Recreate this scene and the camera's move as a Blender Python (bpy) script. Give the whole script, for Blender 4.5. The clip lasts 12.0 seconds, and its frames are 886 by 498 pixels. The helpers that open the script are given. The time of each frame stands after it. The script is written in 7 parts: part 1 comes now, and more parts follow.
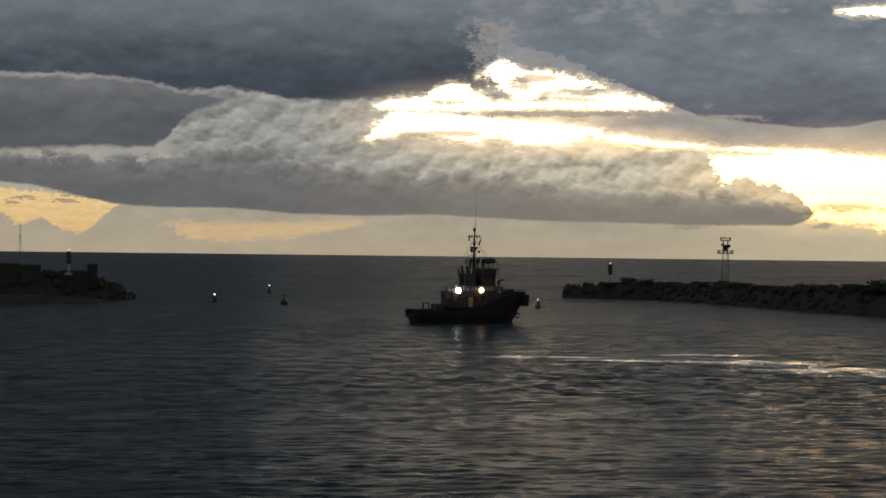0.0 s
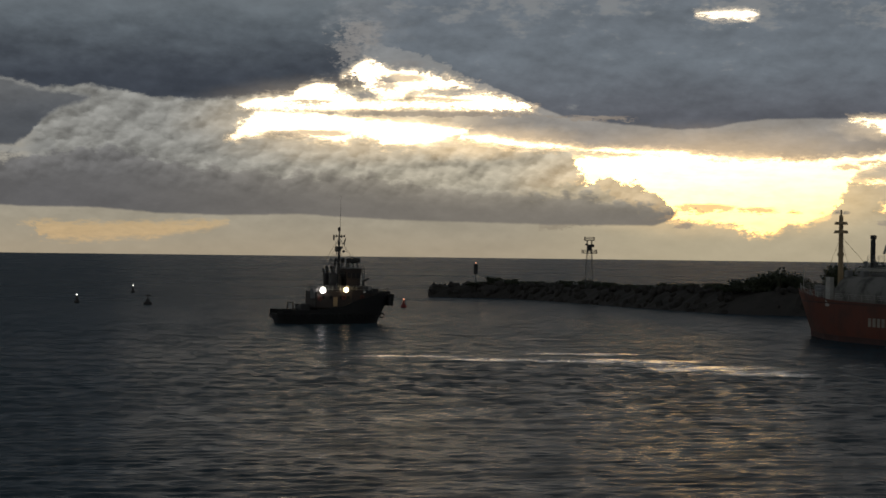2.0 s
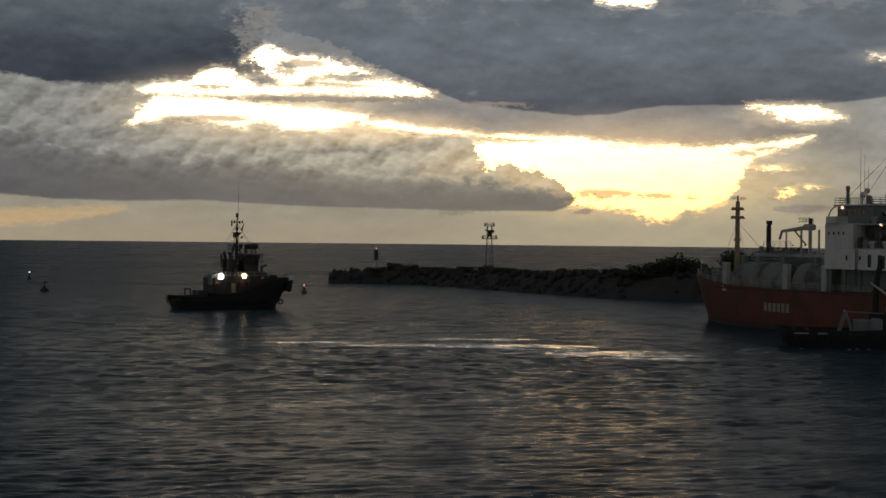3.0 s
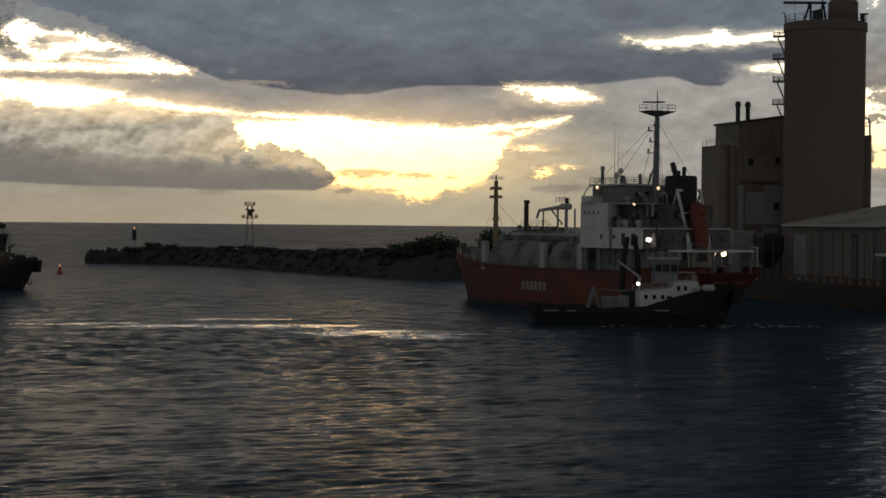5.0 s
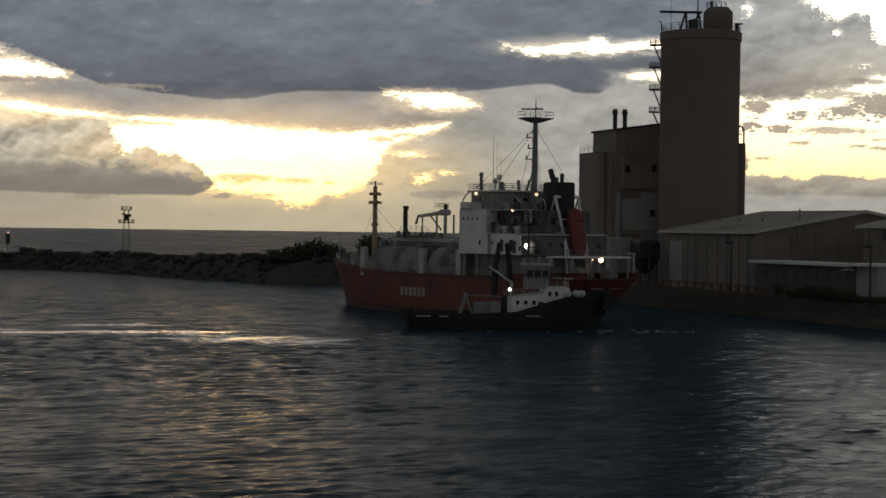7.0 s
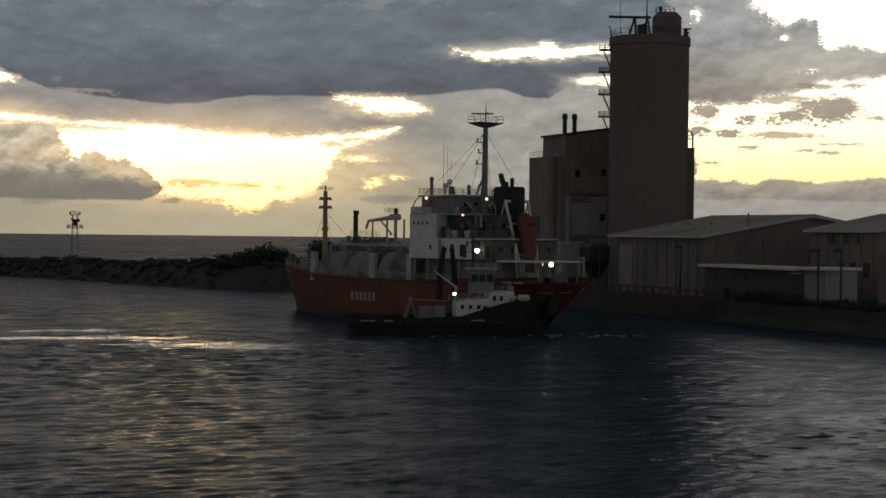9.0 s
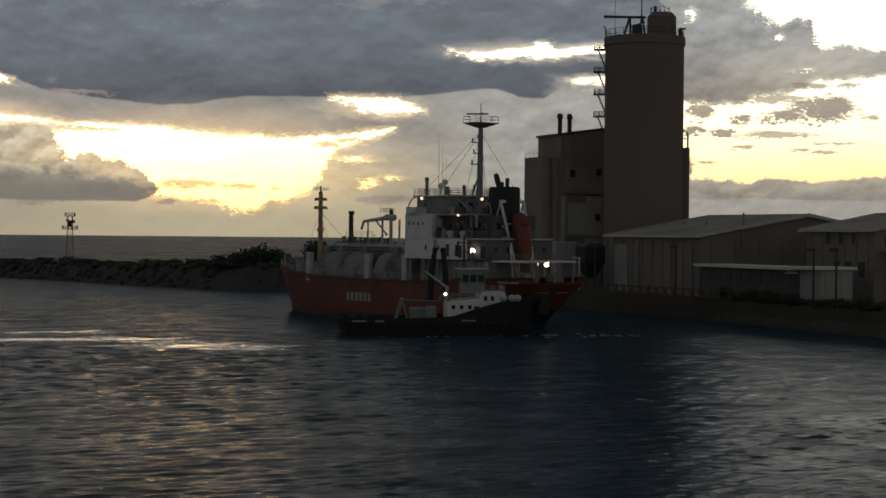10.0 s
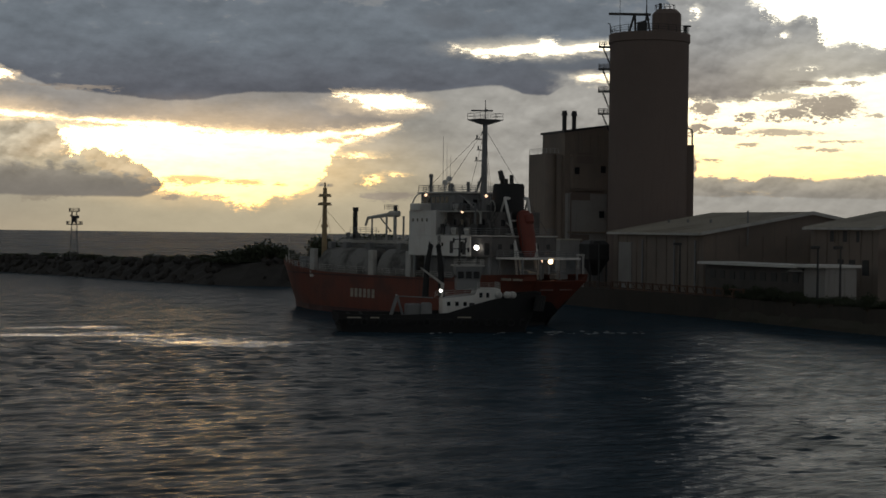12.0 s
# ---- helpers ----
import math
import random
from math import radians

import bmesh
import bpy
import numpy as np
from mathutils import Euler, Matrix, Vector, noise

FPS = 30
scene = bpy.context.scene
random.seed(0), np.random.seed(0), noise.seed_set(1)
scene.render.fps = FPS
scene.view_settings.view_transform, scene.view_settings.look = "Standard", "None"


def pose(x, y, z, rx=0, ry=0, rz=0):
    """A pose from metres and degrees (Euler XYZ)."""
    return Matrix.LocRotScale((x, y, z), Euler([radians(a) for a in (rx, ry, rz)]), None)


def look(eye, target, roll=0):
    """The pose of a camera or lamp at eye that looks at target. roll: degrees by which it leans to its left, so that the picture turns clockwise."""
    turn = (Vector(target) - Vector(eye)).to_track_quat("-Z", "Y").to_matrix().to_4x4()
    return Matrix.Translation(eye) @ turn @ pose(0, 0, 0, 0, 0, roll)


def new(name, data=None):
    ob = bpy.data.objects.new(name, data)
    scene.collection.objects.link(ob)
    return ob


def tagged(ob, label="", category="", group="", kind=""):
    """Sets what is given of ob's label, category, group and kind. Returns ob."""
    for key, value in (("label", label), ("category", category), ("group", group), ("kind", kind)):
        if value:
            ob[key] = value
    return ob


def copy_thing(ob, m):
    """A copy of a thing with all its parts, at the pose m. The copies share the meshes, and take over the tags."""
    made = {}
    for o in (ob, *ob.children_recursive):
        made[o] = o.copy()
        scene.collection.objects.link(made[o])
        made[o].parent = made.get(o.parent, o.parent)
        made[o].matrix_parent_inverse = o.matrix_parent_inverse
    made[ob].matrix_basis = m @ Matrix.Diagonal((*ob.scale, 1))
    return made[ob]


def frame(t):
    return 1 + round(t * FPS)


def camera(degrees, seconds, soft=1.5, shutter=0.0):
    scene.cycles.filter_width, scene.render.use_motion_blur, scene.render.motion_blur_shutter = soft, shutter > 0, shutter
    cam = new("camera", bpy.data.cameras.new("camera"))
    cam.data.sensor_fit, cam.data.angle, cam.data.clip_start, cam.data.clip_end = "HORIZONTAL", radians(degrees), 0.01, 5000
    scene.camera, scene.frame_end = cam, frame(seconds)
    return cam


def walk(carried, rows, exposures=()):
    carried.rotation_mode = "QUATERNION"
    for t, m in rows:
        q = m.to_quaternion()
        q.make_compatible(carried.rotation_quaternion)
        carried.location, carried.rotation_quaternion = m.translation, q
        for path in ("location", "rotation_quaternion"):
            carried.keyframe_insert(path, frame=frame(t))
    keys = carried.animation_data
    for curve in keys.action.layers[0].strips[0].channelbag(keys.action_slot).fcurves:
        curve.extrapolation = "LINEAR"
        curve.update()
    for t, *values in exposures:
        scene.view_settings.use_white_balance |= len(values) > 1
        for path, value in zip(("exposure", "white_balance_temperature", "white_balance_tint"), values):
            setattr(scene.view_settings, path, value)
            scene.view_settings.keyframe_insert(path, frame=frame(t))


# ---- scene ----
# The camera stands still on high ground over a harbour mouth and is swung by hand to the right.
EYE = (0.0, 0.0, 15.0)
LENS = 28.38
SWING = [
    # seconds, bearing from +y towards +x, tilt, lean
    (0.0, 0.10, 0.06, 0.67), (0.5, 1.28, 0.09, 0.68), (1.0, 2.38, 0.18, 0.57), (1.5, 3.39, 0.17, 0.59),
    (2.0, 4.48, 0.10, 0.68), (2.5, 5.96, 0.31, 0.79), (3.0, 7.74, -0.33, 0.60), (3.5, 10.24, -0.49, 0.46),
    (3.7, 11.08, -0.48, 0.28), (5.3, 16.34, -1.19, 0.78), (5.5, 16.79, -1.39, 0.88), (6.0, 17.81, -1.27, 0.74),
    (6.5, 18.55, -1.27, 0.75), (7.0, 19.51, -0.70, 0.75), (7.2, 19.84, -0.71, 0.77), (9.0, 21.13, -0.53, 0.65),
    (9.5, 21.12, -0.83, 0.54), (10.0, 21.28, -0.52, 0.52), (10.5, 21.20, -0.69, 0.42), (11.0, 21.15, -0.69, 0.60),
    (11.5, 21.29, -0.49, 0.72), (12.0, 21.15, -0.63, 0.72)]


def heading(bearing, tilt, reach=100.0):
    b, e = radians(bearing), radians(tilt)
    return (EYE[0] + reach * math.sin(b) * math.cos(e), EYE[1] + reach * math.cos(b) * math.cos(e), EYE[2] + reach * math.sin(e))


cam = camera(LENS, 12.0, soft=1.6)
walk(cam, [(t, look(EYE, heading(b, e), r)) for t, b, e, r in SWING],
     exposures=[(0.0, 0.08), (1.0, 0.03), (2.5, -0.17), (3.5, -0.2), (5.5, 0.03), (6.0, 0.12), (7.0, 0.1), (9.0, -0.03), (12.0, -0.03)])

# ---- world: a broken evening overcast, lit from behind ----
SUN_BEARING, SUN_HEIGHT = 9.0, 6.0


class Term:
    """A socket of a node tree that can be added, multiplied and compared like a number."""

    def __init__(self, tree, socket):
        self.tree, self.socket = tree, socket

    def op(self, kind, *others, clamp=False):
        n = self.tree.nodes.new("ShaderNodeMath")
        n.operation, n.use_clamp = kind, clamp
        for i, v in enumerate((self, *others)):
            plug(self.tree, v, n.inputs[i])
        return Term(self.tree, n.outputs[0])

    def __add__(self, o): return self.op("ADD", o)
    def __sub__(self, o): return self.op("SUBTRACT", o)
    def __mul__(self, o): return self.op("MULTIPLY", o)
    def __truediv__(self, o): return self.op("DIVIDE", o)
    def max(self, o): return self.op("MAXIMUM", o)
    def min(self, o): return self.op("MINIMUM", o)

    def step(self, low, high, to_low=0.0, to_high=1.0):
        n = self.tree.nodes.new("ShaderNodeMapRange")
        n.interpolation_type = "SMOOTHSTEP"
        for i, v in enumerate((self, low, high, to_low, to_high)):
            plug(self.tree, v, n.inputs[i])
        return Term(self.tree, n.outputs[0])


def plug(tree, value, socket):
    if isinstance(value, Term):
        tree.links.new(value.socket, socket)
    else:
        socket.default_value = value


def vec(tree, x, y, z=0.0):
    n = tree.nodes.new("ShaderNodeCombineXYZ")
    for i, v in enumerate((x, y, z)):
        plug(tree, v, n.inputs[i])
    return Term(tree, n.outputs[0])


def noise_of(tree, vector, scale, detail=5.0, rough=0.55, kind="FBM", colour=False):
    n = tree.nodes.new("ShaderNodeTexNoise")
    n.noise_type = kind
    plug(tree, vector, n.inputs["Vector"])
    n.inputs["Scale"].default_value, n.inputs["Detail"].default_value, n.inputs["Roughness"].default_value = scale, detail, rough
    return Term(tree, n.outputs[1 if colour else 0])


def blend(tree, factor, a, b, mode="MIX"):
    n = tree.nodes.new("ShaderNodeMix")
    n.data_type, n.blend_type = "RGBA", mode
    for v, s in ((factor, n.inputs[0]), (a, n.inputs[6]), (b, n.inputs[7])):
        plug(tree, (*v, 1.0) if isinstance(v, tuple) and len(v) == 3 else v, s)
    return Term(tree, n.outputs[2])


def ramp(tree, x, stops, interpolation="LINEAR"):
    n = tree.nodes.new("ShaderNodeValToRGB")
    n.color_ramp.interpolation = interpolation
    e = n.color_ramp.elements
    while len(e) < len(stops):
        e.new(0.5)
    for el, (p, c) in zip(e, stops):
        el.position, el.color = p, (*c, 1.0)
    plug(tree, x, n.inputs[0])
    return Term(tree, n.outputs[0])


def lobes(tree, p, shapes):
    """The union of soft ellipses (bearing, height, half width, half height): above 0 inside."""
    field = None
    for a, h, w, t in shapes:
        n = tree.nodes.new("ShaderNodeVectorMath")
        n.operation = "MULTIPLY_ADD"
        plug(tree, p, n.inputs[0])
        n.inputs[1].default_value, n.inputs[2].default_value = (1 / w, 1 / t, 0), (-a / w, -h / t, 0)
        m = tree.nodes.new("ShaderNodeVectorMath")
        m.operation = "LENGTH"
        tree.links.new(n.outputs[0], m.inputs[0])
        f = Term(tree, m.outputs["Value"])
        field = f if field is None else field.min(f)
    return field.op("MULTIPLY", -1.0) + 1.0


def outline(tree, u, pts):
    """A height over the bearing u, straight from point to point (bearing, height)."""
    a, b = pts[0][0], pts[-1][0]
    low = min(h for _, h in pts) - 0.01
    span = max(h for _, h in pts) - low + 0.01
    n = tree.nodes.new("ShaderNodeValToRGB")
    stops = n.color_ramp.elements
    while len(stops) < len(pts):
        stops.new(0.5)
    for stop, (p, h) in zip(stops, pts):
        stop.position, stop.color = (p - a) / (b - a), (0.0, 0.0, 0.0, (h - low) / span)
    plug(tree, (u - a) / (b - a), n.inputs[0])
    return Term(tree, n.outputs["Alpha"]) * span + low


def make_sky():
    world = bpy.data.worlds.new("evening_sky")
    scene.world = world
    world.use_nodes = True
    tree = world.node_tree
    tree.nodes.clear()
    way = Term(tree, tree.nodes.new("ShaderNodeTexCoord").outputs["Generated"])
    sep = tree.nodes.new("ShaderNodeSeparateXYZ")
    tree.links.new(way.socket, sep.inputs[0])
    x, y, z = (Term(tree, s) for s in sep.outputs)
    u0 = x.op("ARCTAN2", y) * 57.2958
    v0 = z.op("ARCSINE") * 57.2958
    big = noise_of(tree, vec(tree, u0, v0 * 2.3), 0.38, 4.0, 0.6) - 0.5
    mid = noise_of(tree, vec(tree, u0, v0 * 1.7, 7.0), 1.1, 6.0, 0.62) - 0.5
    puff = noise_of(tree, vec(tree, u0, v0 * 1.3, 3.0), 2.9, 6.0, 0.6) - 0.5
    fray = noise_of(tree, vec(tree, u0, v0 * 2.4, 15.0), 5.0, 5.0, 0.68) - 0.5
    streak = noise_of(tree, vec(tree, u0, v0 * 6.0, 11.0), 0.45, 6.0, 0.6) - 0.5
    wisp = noise_of(tree, vec(tree, u0 * 1.0, v0 * 3.6, 27.0), 1.7, 7.0, 0.68) - 0.5

    def cells(scale, seed, shift=0.0):
        n = tree.nodes.new("ShaderNodeTexVoronoi")
        n.feature, n.inputs["Scale"].default_value, n.inputs["Smoothness"].default_value = "SMOOTH_F1", scale, 0.35
        plug(tree, vec(tree, u0 + mid * 0.7 - shift * 0.4, v0 * 1.25 + puff * 0.35 + shift, seed), n.inputs["Vector"])
        return Term(tree, n.outputs["Distance"])

    # rounded heads of heaped cloud, in two sizes
    knob = (cells(1.35, 4.0) * 0.62 + cells(3.4, 9.0) * 0.28).op("MULTIPLY", -1.0) + 0.42
    knob_lit = (cells(1.35, 4.0, 0.16) * 0.62 + cells(3.4, 9.0, 0.08) * 0.28).op("MULTIPLY", -1.0) + 0.42
    relief = knob - knob_lit
    heap = noise_of(tree, vec(tree, u0, v0 * 1.7, 21.0), 0.6, 5.0, 0.55)
    lit = noise_of(tree, vec(tree, u0 - 0.05, v0 * 1.7 + 0.34, 21.0), 0.6, 5.0, 0.55)
    modelling = heap - lit
    tone = (mid * 0.28 + big * 0.6 + wisp * 0.10 + modelling * 0.8) * v0.step(0.2, 2.0, 0.35, 1.0) + 1.0
    soft_u, soft_v = u0 + mid * 1.0, v0 + mid * 0.36 + puff * 0.2
    torn_u, torn_v = u0 + mid * 0.6 + puff * 0.9 + fray * 0.6, v0 + mid * 0.22 + puff * 0.42 + fray * 0.42
    line_u, line_v = u0 + mid * 1.2 + fray * 0.5, v0 + streak * 0.26 + wisp * 0.36 + fray * 0.22

    def grey(k):
        n = tree.nodes.new("ShaderNodeCombineColor")
        for i in range(3):
            plug(tree, k, n.inputs[i])
        return Term(tree, n.outputs[0])

    def times(c, k):
        return blend(tree, 1.0, c, grey(k), "MULTIPLY")

    def between(top, bot, u, v, soft=0.05):
        """Inside a shape that is given by its upper and lower outline."""
        ends = (u - top[0][0]).min(u * -1.0 + top[-1][0])
        field = (outline(tree, u, top) - v).min(v - outline(tree, u, bot)).min(ends)
        return field.step(-soft, soft) if soft else field

    def above(bot, u, v, soft=0.05):
        return (v - outline(tree, u, bot)).step(-soft, soft)

    def shade(low, high, t):
        return times(blend(tree, t, low, high), tone)

    # clear evening air behind the clouds
    air = tree.nodes.new("ShaderNodeTexSky")
    air.sky_type, air.sun_disc = "NISHITA", False
    air.sun_elevation, air.sun_rotation = radians(SUN_HEIGHT), radians(SUN_BEARING)
    warm = ramp(tree, v0 / 8.0, [(0.0, (0.75, 0.50, 0.22)), (0.17, (0.88, 0.66, 0.32)), (0.28, (1.0, 0.87, 0.57)), (0.36, (1.08, 1.0, 0.78)),
                                 (0.45, (1.2, 1.16, 1.0)), (0.7, (1.3, 1.28, 1.17)), (1.0, (1.5, 1.46, 1.35))])
    glow = ramp(tree, (u0 + 20.0) / 60.0, [(0.0, (0.52, 0.50, 0.5)), (0.22, (0.66, 0.62, 0.6)), (0.33, (0.88, 0.88, 0.88)),
                                           (0.45, (0.86, 0.86, 0.86)), (0.6, (0.84, 0.84, 0.82)), (0.72, (0.8, 0.82, 0.8)), (0.81, (0.80, 0.80, 0.78)), (1.0, (0.80, 0.80, 0.76))])
    clear = blend(tree, 0.05, blend(tree, 1.0, warm, glow, "MULTIPLY"), Term(tree, air.outputs[0]), "ADD")
    wash = (wisp * 0.5 + streak * 0.4 + 0.98).min(1.04)
    clear = times(clear, wash)

    # the general deck of cloud, with a warm veil low over the sea
    deck = ramp(tree, v0 / 90.0, [(0.0, (0.40, 0.335, 0.24)), (0.011, (0.36, 0.32, 0.245)), (0.028, (0.36, 0.335, 0.285)),
                                  (0.05, (0.31, 0.30, 0.275)), (0.08, (0.22, 0.235, 0.25)), (0.2, (0.17, 0.17, 0.172)), (0.45, (0.13, 0.128, 0.13)), (1.0, (0.092, 0.089, 0.088))])
    n = tree.nodes.new("ShaderNodeVectorMath")
    n.operation = "DOT_PRODUCT"
    tree.links.new(way.socket, n.inputs[0])
    n.inputs[1].default_value = (math.sin(radians(9)), math.cos(radians(9)), 0.08)
    toward = Term(tree, n.outputs["Value"]).step(-0.6, 0.95, 1.2, 1.0)
    sky = times(deck, tone)
    veil = (u0 - 14.5).op("ABSOLUTE").step(1.5, 9.0, 1.0, 0.0) * v0.step(1.6, 3.2, 1.0, 0.0)
    sky = blend(tree, veil * 0.75, sky, times(blend(tree, v0.step(0.0, 2.0), (0.50, 0.43, 0.29), (0.66, 0.54, 0.33)), tone))
    right = (u0 - 20.0).step(0.0, 4.0) * v0.step(5.5, 7.5, 1.0, 0.0)
    sky = blend(tree, right * 0.8, sky, times((0.37, 0.355, 0.325), tone + (relief * 0.6)))

    # sunlit heaps above the roll
    pale = between([(-8.83, 4.98), (-7.03, 5.84), (-2.63, 5.93), (4.02, 5.45), (8.42, 4.01), (9.51, 3.43)], [(-8.8, 2.53), (-2.58, 1.89), (4.06, 1.97), (8.45, 1.91), (9.52, 2.19)], soft_u, soft_v, 0.35)
    bright = (u0 + mid).step(-6.0, 6.0)
    face = times(blend(tree, bright, (0.27, 0.268, 0.25), (0.48, 0.43, 0.33)), tone + relief * 2.0 + wisp * 0.3 + fray * 0.25)
    sky = blend(tree, pale * 0.95, sky, face)
    # slate cloud over the middle and its paler skirt
    skirt = above([(4.04, 3.81), (5.23, 3.85), (6.97, 3.64), (8.43, 3.53)] + [(9.54, 3.27), (11.14, 3.21), (12.22, 3.23), (13.67, 3.1), (16.22, 3.04), (17.69, 3.14), (19.53, 3.4), (21.37, 3.98), (23.21, 4.18)], line_u, line_v, 0.04) * (u0 + mid).step(3.8, 6.0) * (u0 + mid * 2.0).step(18.0, 22.0, 1.0, 0.0)
    sky = blend(tree, skirt, sky, shade((0.27, 0.235, 0.205), (0.33, 0.31, 0.285), (v0 - 3.0).step(0.0, 1.6)))
    slate_edge = [(1.79, 7.08), (2.72, 6.63), (4.01, 6.37), (4.75, 5.86), (5.86, 5.46), (7.32, 4.88)] + [(8.47, 4.45), (9.88, 4.25), (12.03, 4.06), (13.11, 4.09), (14.02, 4.29), (14.93, 4.39), (16.76, 4.39), (19.52, 4.39), (21, 4.53), (22.29, 4.69), (23.02, 4.73), (23.76, 4.46), (24.5, 4.41), (25.05, 4.74), (26.51, 4.78)]
    slate = above(slate_edge, u0 + mid * 0.35, v0 + mid * 0.10 + puff * 0.05 + (mid * 0.5 + puff * 0.6 + fray * 0.3) * u0.step(3.0, 8.0, 1.0, 0.0), 0.045)
    slate = slate * (u0 + big * 2.0 + mid * 3.0 + puff * 2.5 + fray).step(0.9, 3.4)
    after = (u0 + mid * 1.4 + puff * 0.6).step(24.3, 25.4, 1.0, 0.0)
    after = after.max(v0.step(4.9, 5.3) * (u0 + mid).step(28.0, 31.0, 1.0, 0.6))
    slate_face = shade((0.112, 0.118, 0.137), (0.155, 0.178, 0.203), (v0 + big * 1.5 - 4.2).step(0.0, 2.4))
    thin = (mid * 1.2 + big * 1.4 + wisp * 0.6 + v0.step(6.2, 8.2, -0.25, 0.12)).step(0.02, 0.30)
    slate_face = blend(tree, thin * 0.65, slate_face, (0.25, 0.255, 0.255))
    gloomy = lobes(tree, vec(tree, soft_u, soft_v), [(21.16, 6.81, 1.38, 0.48), (22.82, 6.55, 0.73, 0.40), (25.04, 5.2, 1.65, 0.55)]).step(0.0, 0.7) * 0.5
    slate_face = blend(tree, gloomy, slate_face, (0.12, 0.13, 0.145))
    sky = blend(tree, slate * after, sky, slate_face)
    # grey heap behind the silo
    heaped = between([(28.3, 8.35), (30.83, 7.61), (31.37, 7.07), (31.82, 6.79), (32.18, 6.7), (32.62, 6.96), (32.97, 6.83), (33.15, 6.54), (33.26, 6.24), (33.43, 5.93), (34.04, 6.03), (34.39, 5.92), (35.23, 5.84), (40.83, 5.58)], [(28.34, 4.27), (29.79, 4.23), (31.05, 4.29), (31.31, 4.52), (32.56, 4.64), (32.82, 4.73), (33.17, 4.96), (34.05, 4.98), (34.58, 5.07), (35.24, 5.09), (40.84, 5.1)], torn_u, torn_v - knob * 0.10, 0.06)
    sky = blend(tree, heaped, sky, times(blend(tree, (v0 - 4.2).step(0.0, 2.6), (0.255, 0.23, 0.20), (0.35, 0.35, 0.34)), tone + relief * 0.8))
    # the darkest mass, high on the seaward side, and a shelf under it
    shelf = between([(-18.57, 5.24), (-12.4, 5.4), (-10.63, 5.38), (-9.37, 5.24), (-8.29, 5.03), (-7.29, 4.89), (-7.02, 4.83)], [(-18.54, 2.9), (-14.13, 3.06), (-11.49, 3.2), (-9.26, 3.25), (-8.89, 3.58), (-8.49, 4.06), (-8.01, 4.44), (-7.29, 4.67), (-7.02, 4.79)], soft_u, soft_v, 0.10)
    sky = blend(tree, shelf * 0.95, sky, shade((0.078, 0.086, 0.100), (0.145, 0.150, 0.155), (v0 + mid * 0.5 - 4.0).step(0.0, 1.6)))
    mass = above([(-18.57, 5.38), (-14.15, 5.5), (-11.88, 5.53), (-10.63, 5.47), (-9.37, 5.31), (-8.29, 5.12), (-7.02, 5.19), (-6.11, 5.14), (-4.82, 4.89), (-3.72, 4.82), (-2.62, 4.93), (-1.51, 5.03), (-0.49, 5.01), (-0.13, 5.24), (0.89, 5.34), (1.63, 5.16), (2.17, 5.99), (3.27, 7.09), (3.98, 8.9)], u0 + mid * 0.3, v0 + mid * 0.34 + puff * 0.24 + fray * 0.15, 0.08)
    mass = mass * (u0 + big * 2.4 + mid * 3.0 + puff * 2.5 + fray).step(0.4, 2.8, 1.0, 0.0)
    dark = shade((0.052, 0.061, 0.078), (0.115, 0.135, 0.154), (v0 + big * 1.6 + mid * 0.8 - 5.2).step(0.0, 2.7))
    dark = blend(tree, (v0 + big - 7.0).step(0.0, 2.6) * 0.8, dark, (0.21, 0.235, 0.25))
    sky = blend(tree, mass, sky, dark)
    # the unseen sky above the view is darkened, to dim its reflection in the water
    gloom = v0.step(8.5, 24.0, 1.0, 0.42)
    sky = times(sky, gloom)

    # breaks in the cloud
    hole = between([(-2.6, 3.68), (-2.38, 3.81), (-2.09, 4.11), (-1.83, 4.37), (-1.65, 4.52), (0.34, 4.47), (1.64, 4.32), (3.12, 4.24), (4.77, 4.1), (5.29, 4)], [(-2.6, 3.62), (-2.32, 3.52), (-1.68, 3.67), (-1.09, 3.87), (-0.2, 3.75), (1.28, 3.52), (1.57, 3.77), (2.2, 3.66), (2.48, 3.44), (4.04, 3.53), (4.78, 3.77), (5.29, 3.94)], torn_u, line_v, 0)
    hole = hole.max(between([(-2.1, 4.77), (-1.69, 4.92), (-0.49, 5.01), (-0.29, 5.27), (0.24, 5.46), (0.8, 5.39), (1, 5.16), (1.67, 4.89), (2.19, 4.89), (3.11, 4.86), (3.69, 5.16), (4.76, 5.09), (5.68, 5.19), (6.69, 4.92), (7.42, 4.7)], [(-2.1, 4.73), (-1.69, 4.59), (0.34, 4.58), (1.27, 4.54), (2.19, 4.64), (4.03, 4.7), (4.95, 4.67), (6.6, 4.66), (7.42, 4.66)], torn_u, torn_v, 0))
    hole = hole.max(between([(1.25, 5.76), (1.47, 5.99), (1.8, 6.21), (2.17, 6.16), (2.54, 5.96), (3.65, 5.89), (4.57, 5.64), (5.4, 5.42)], [(1.25, 5.73), (1.53, 5.62), (2, 5.29), (2.41, 4.97), (3.11, 4.92), (3.33, 5.23), (4.02, 5.35), (5.4, 5.35)], torn_u + wisp * 0.4, torn_v + wisp * 0.25, 0))
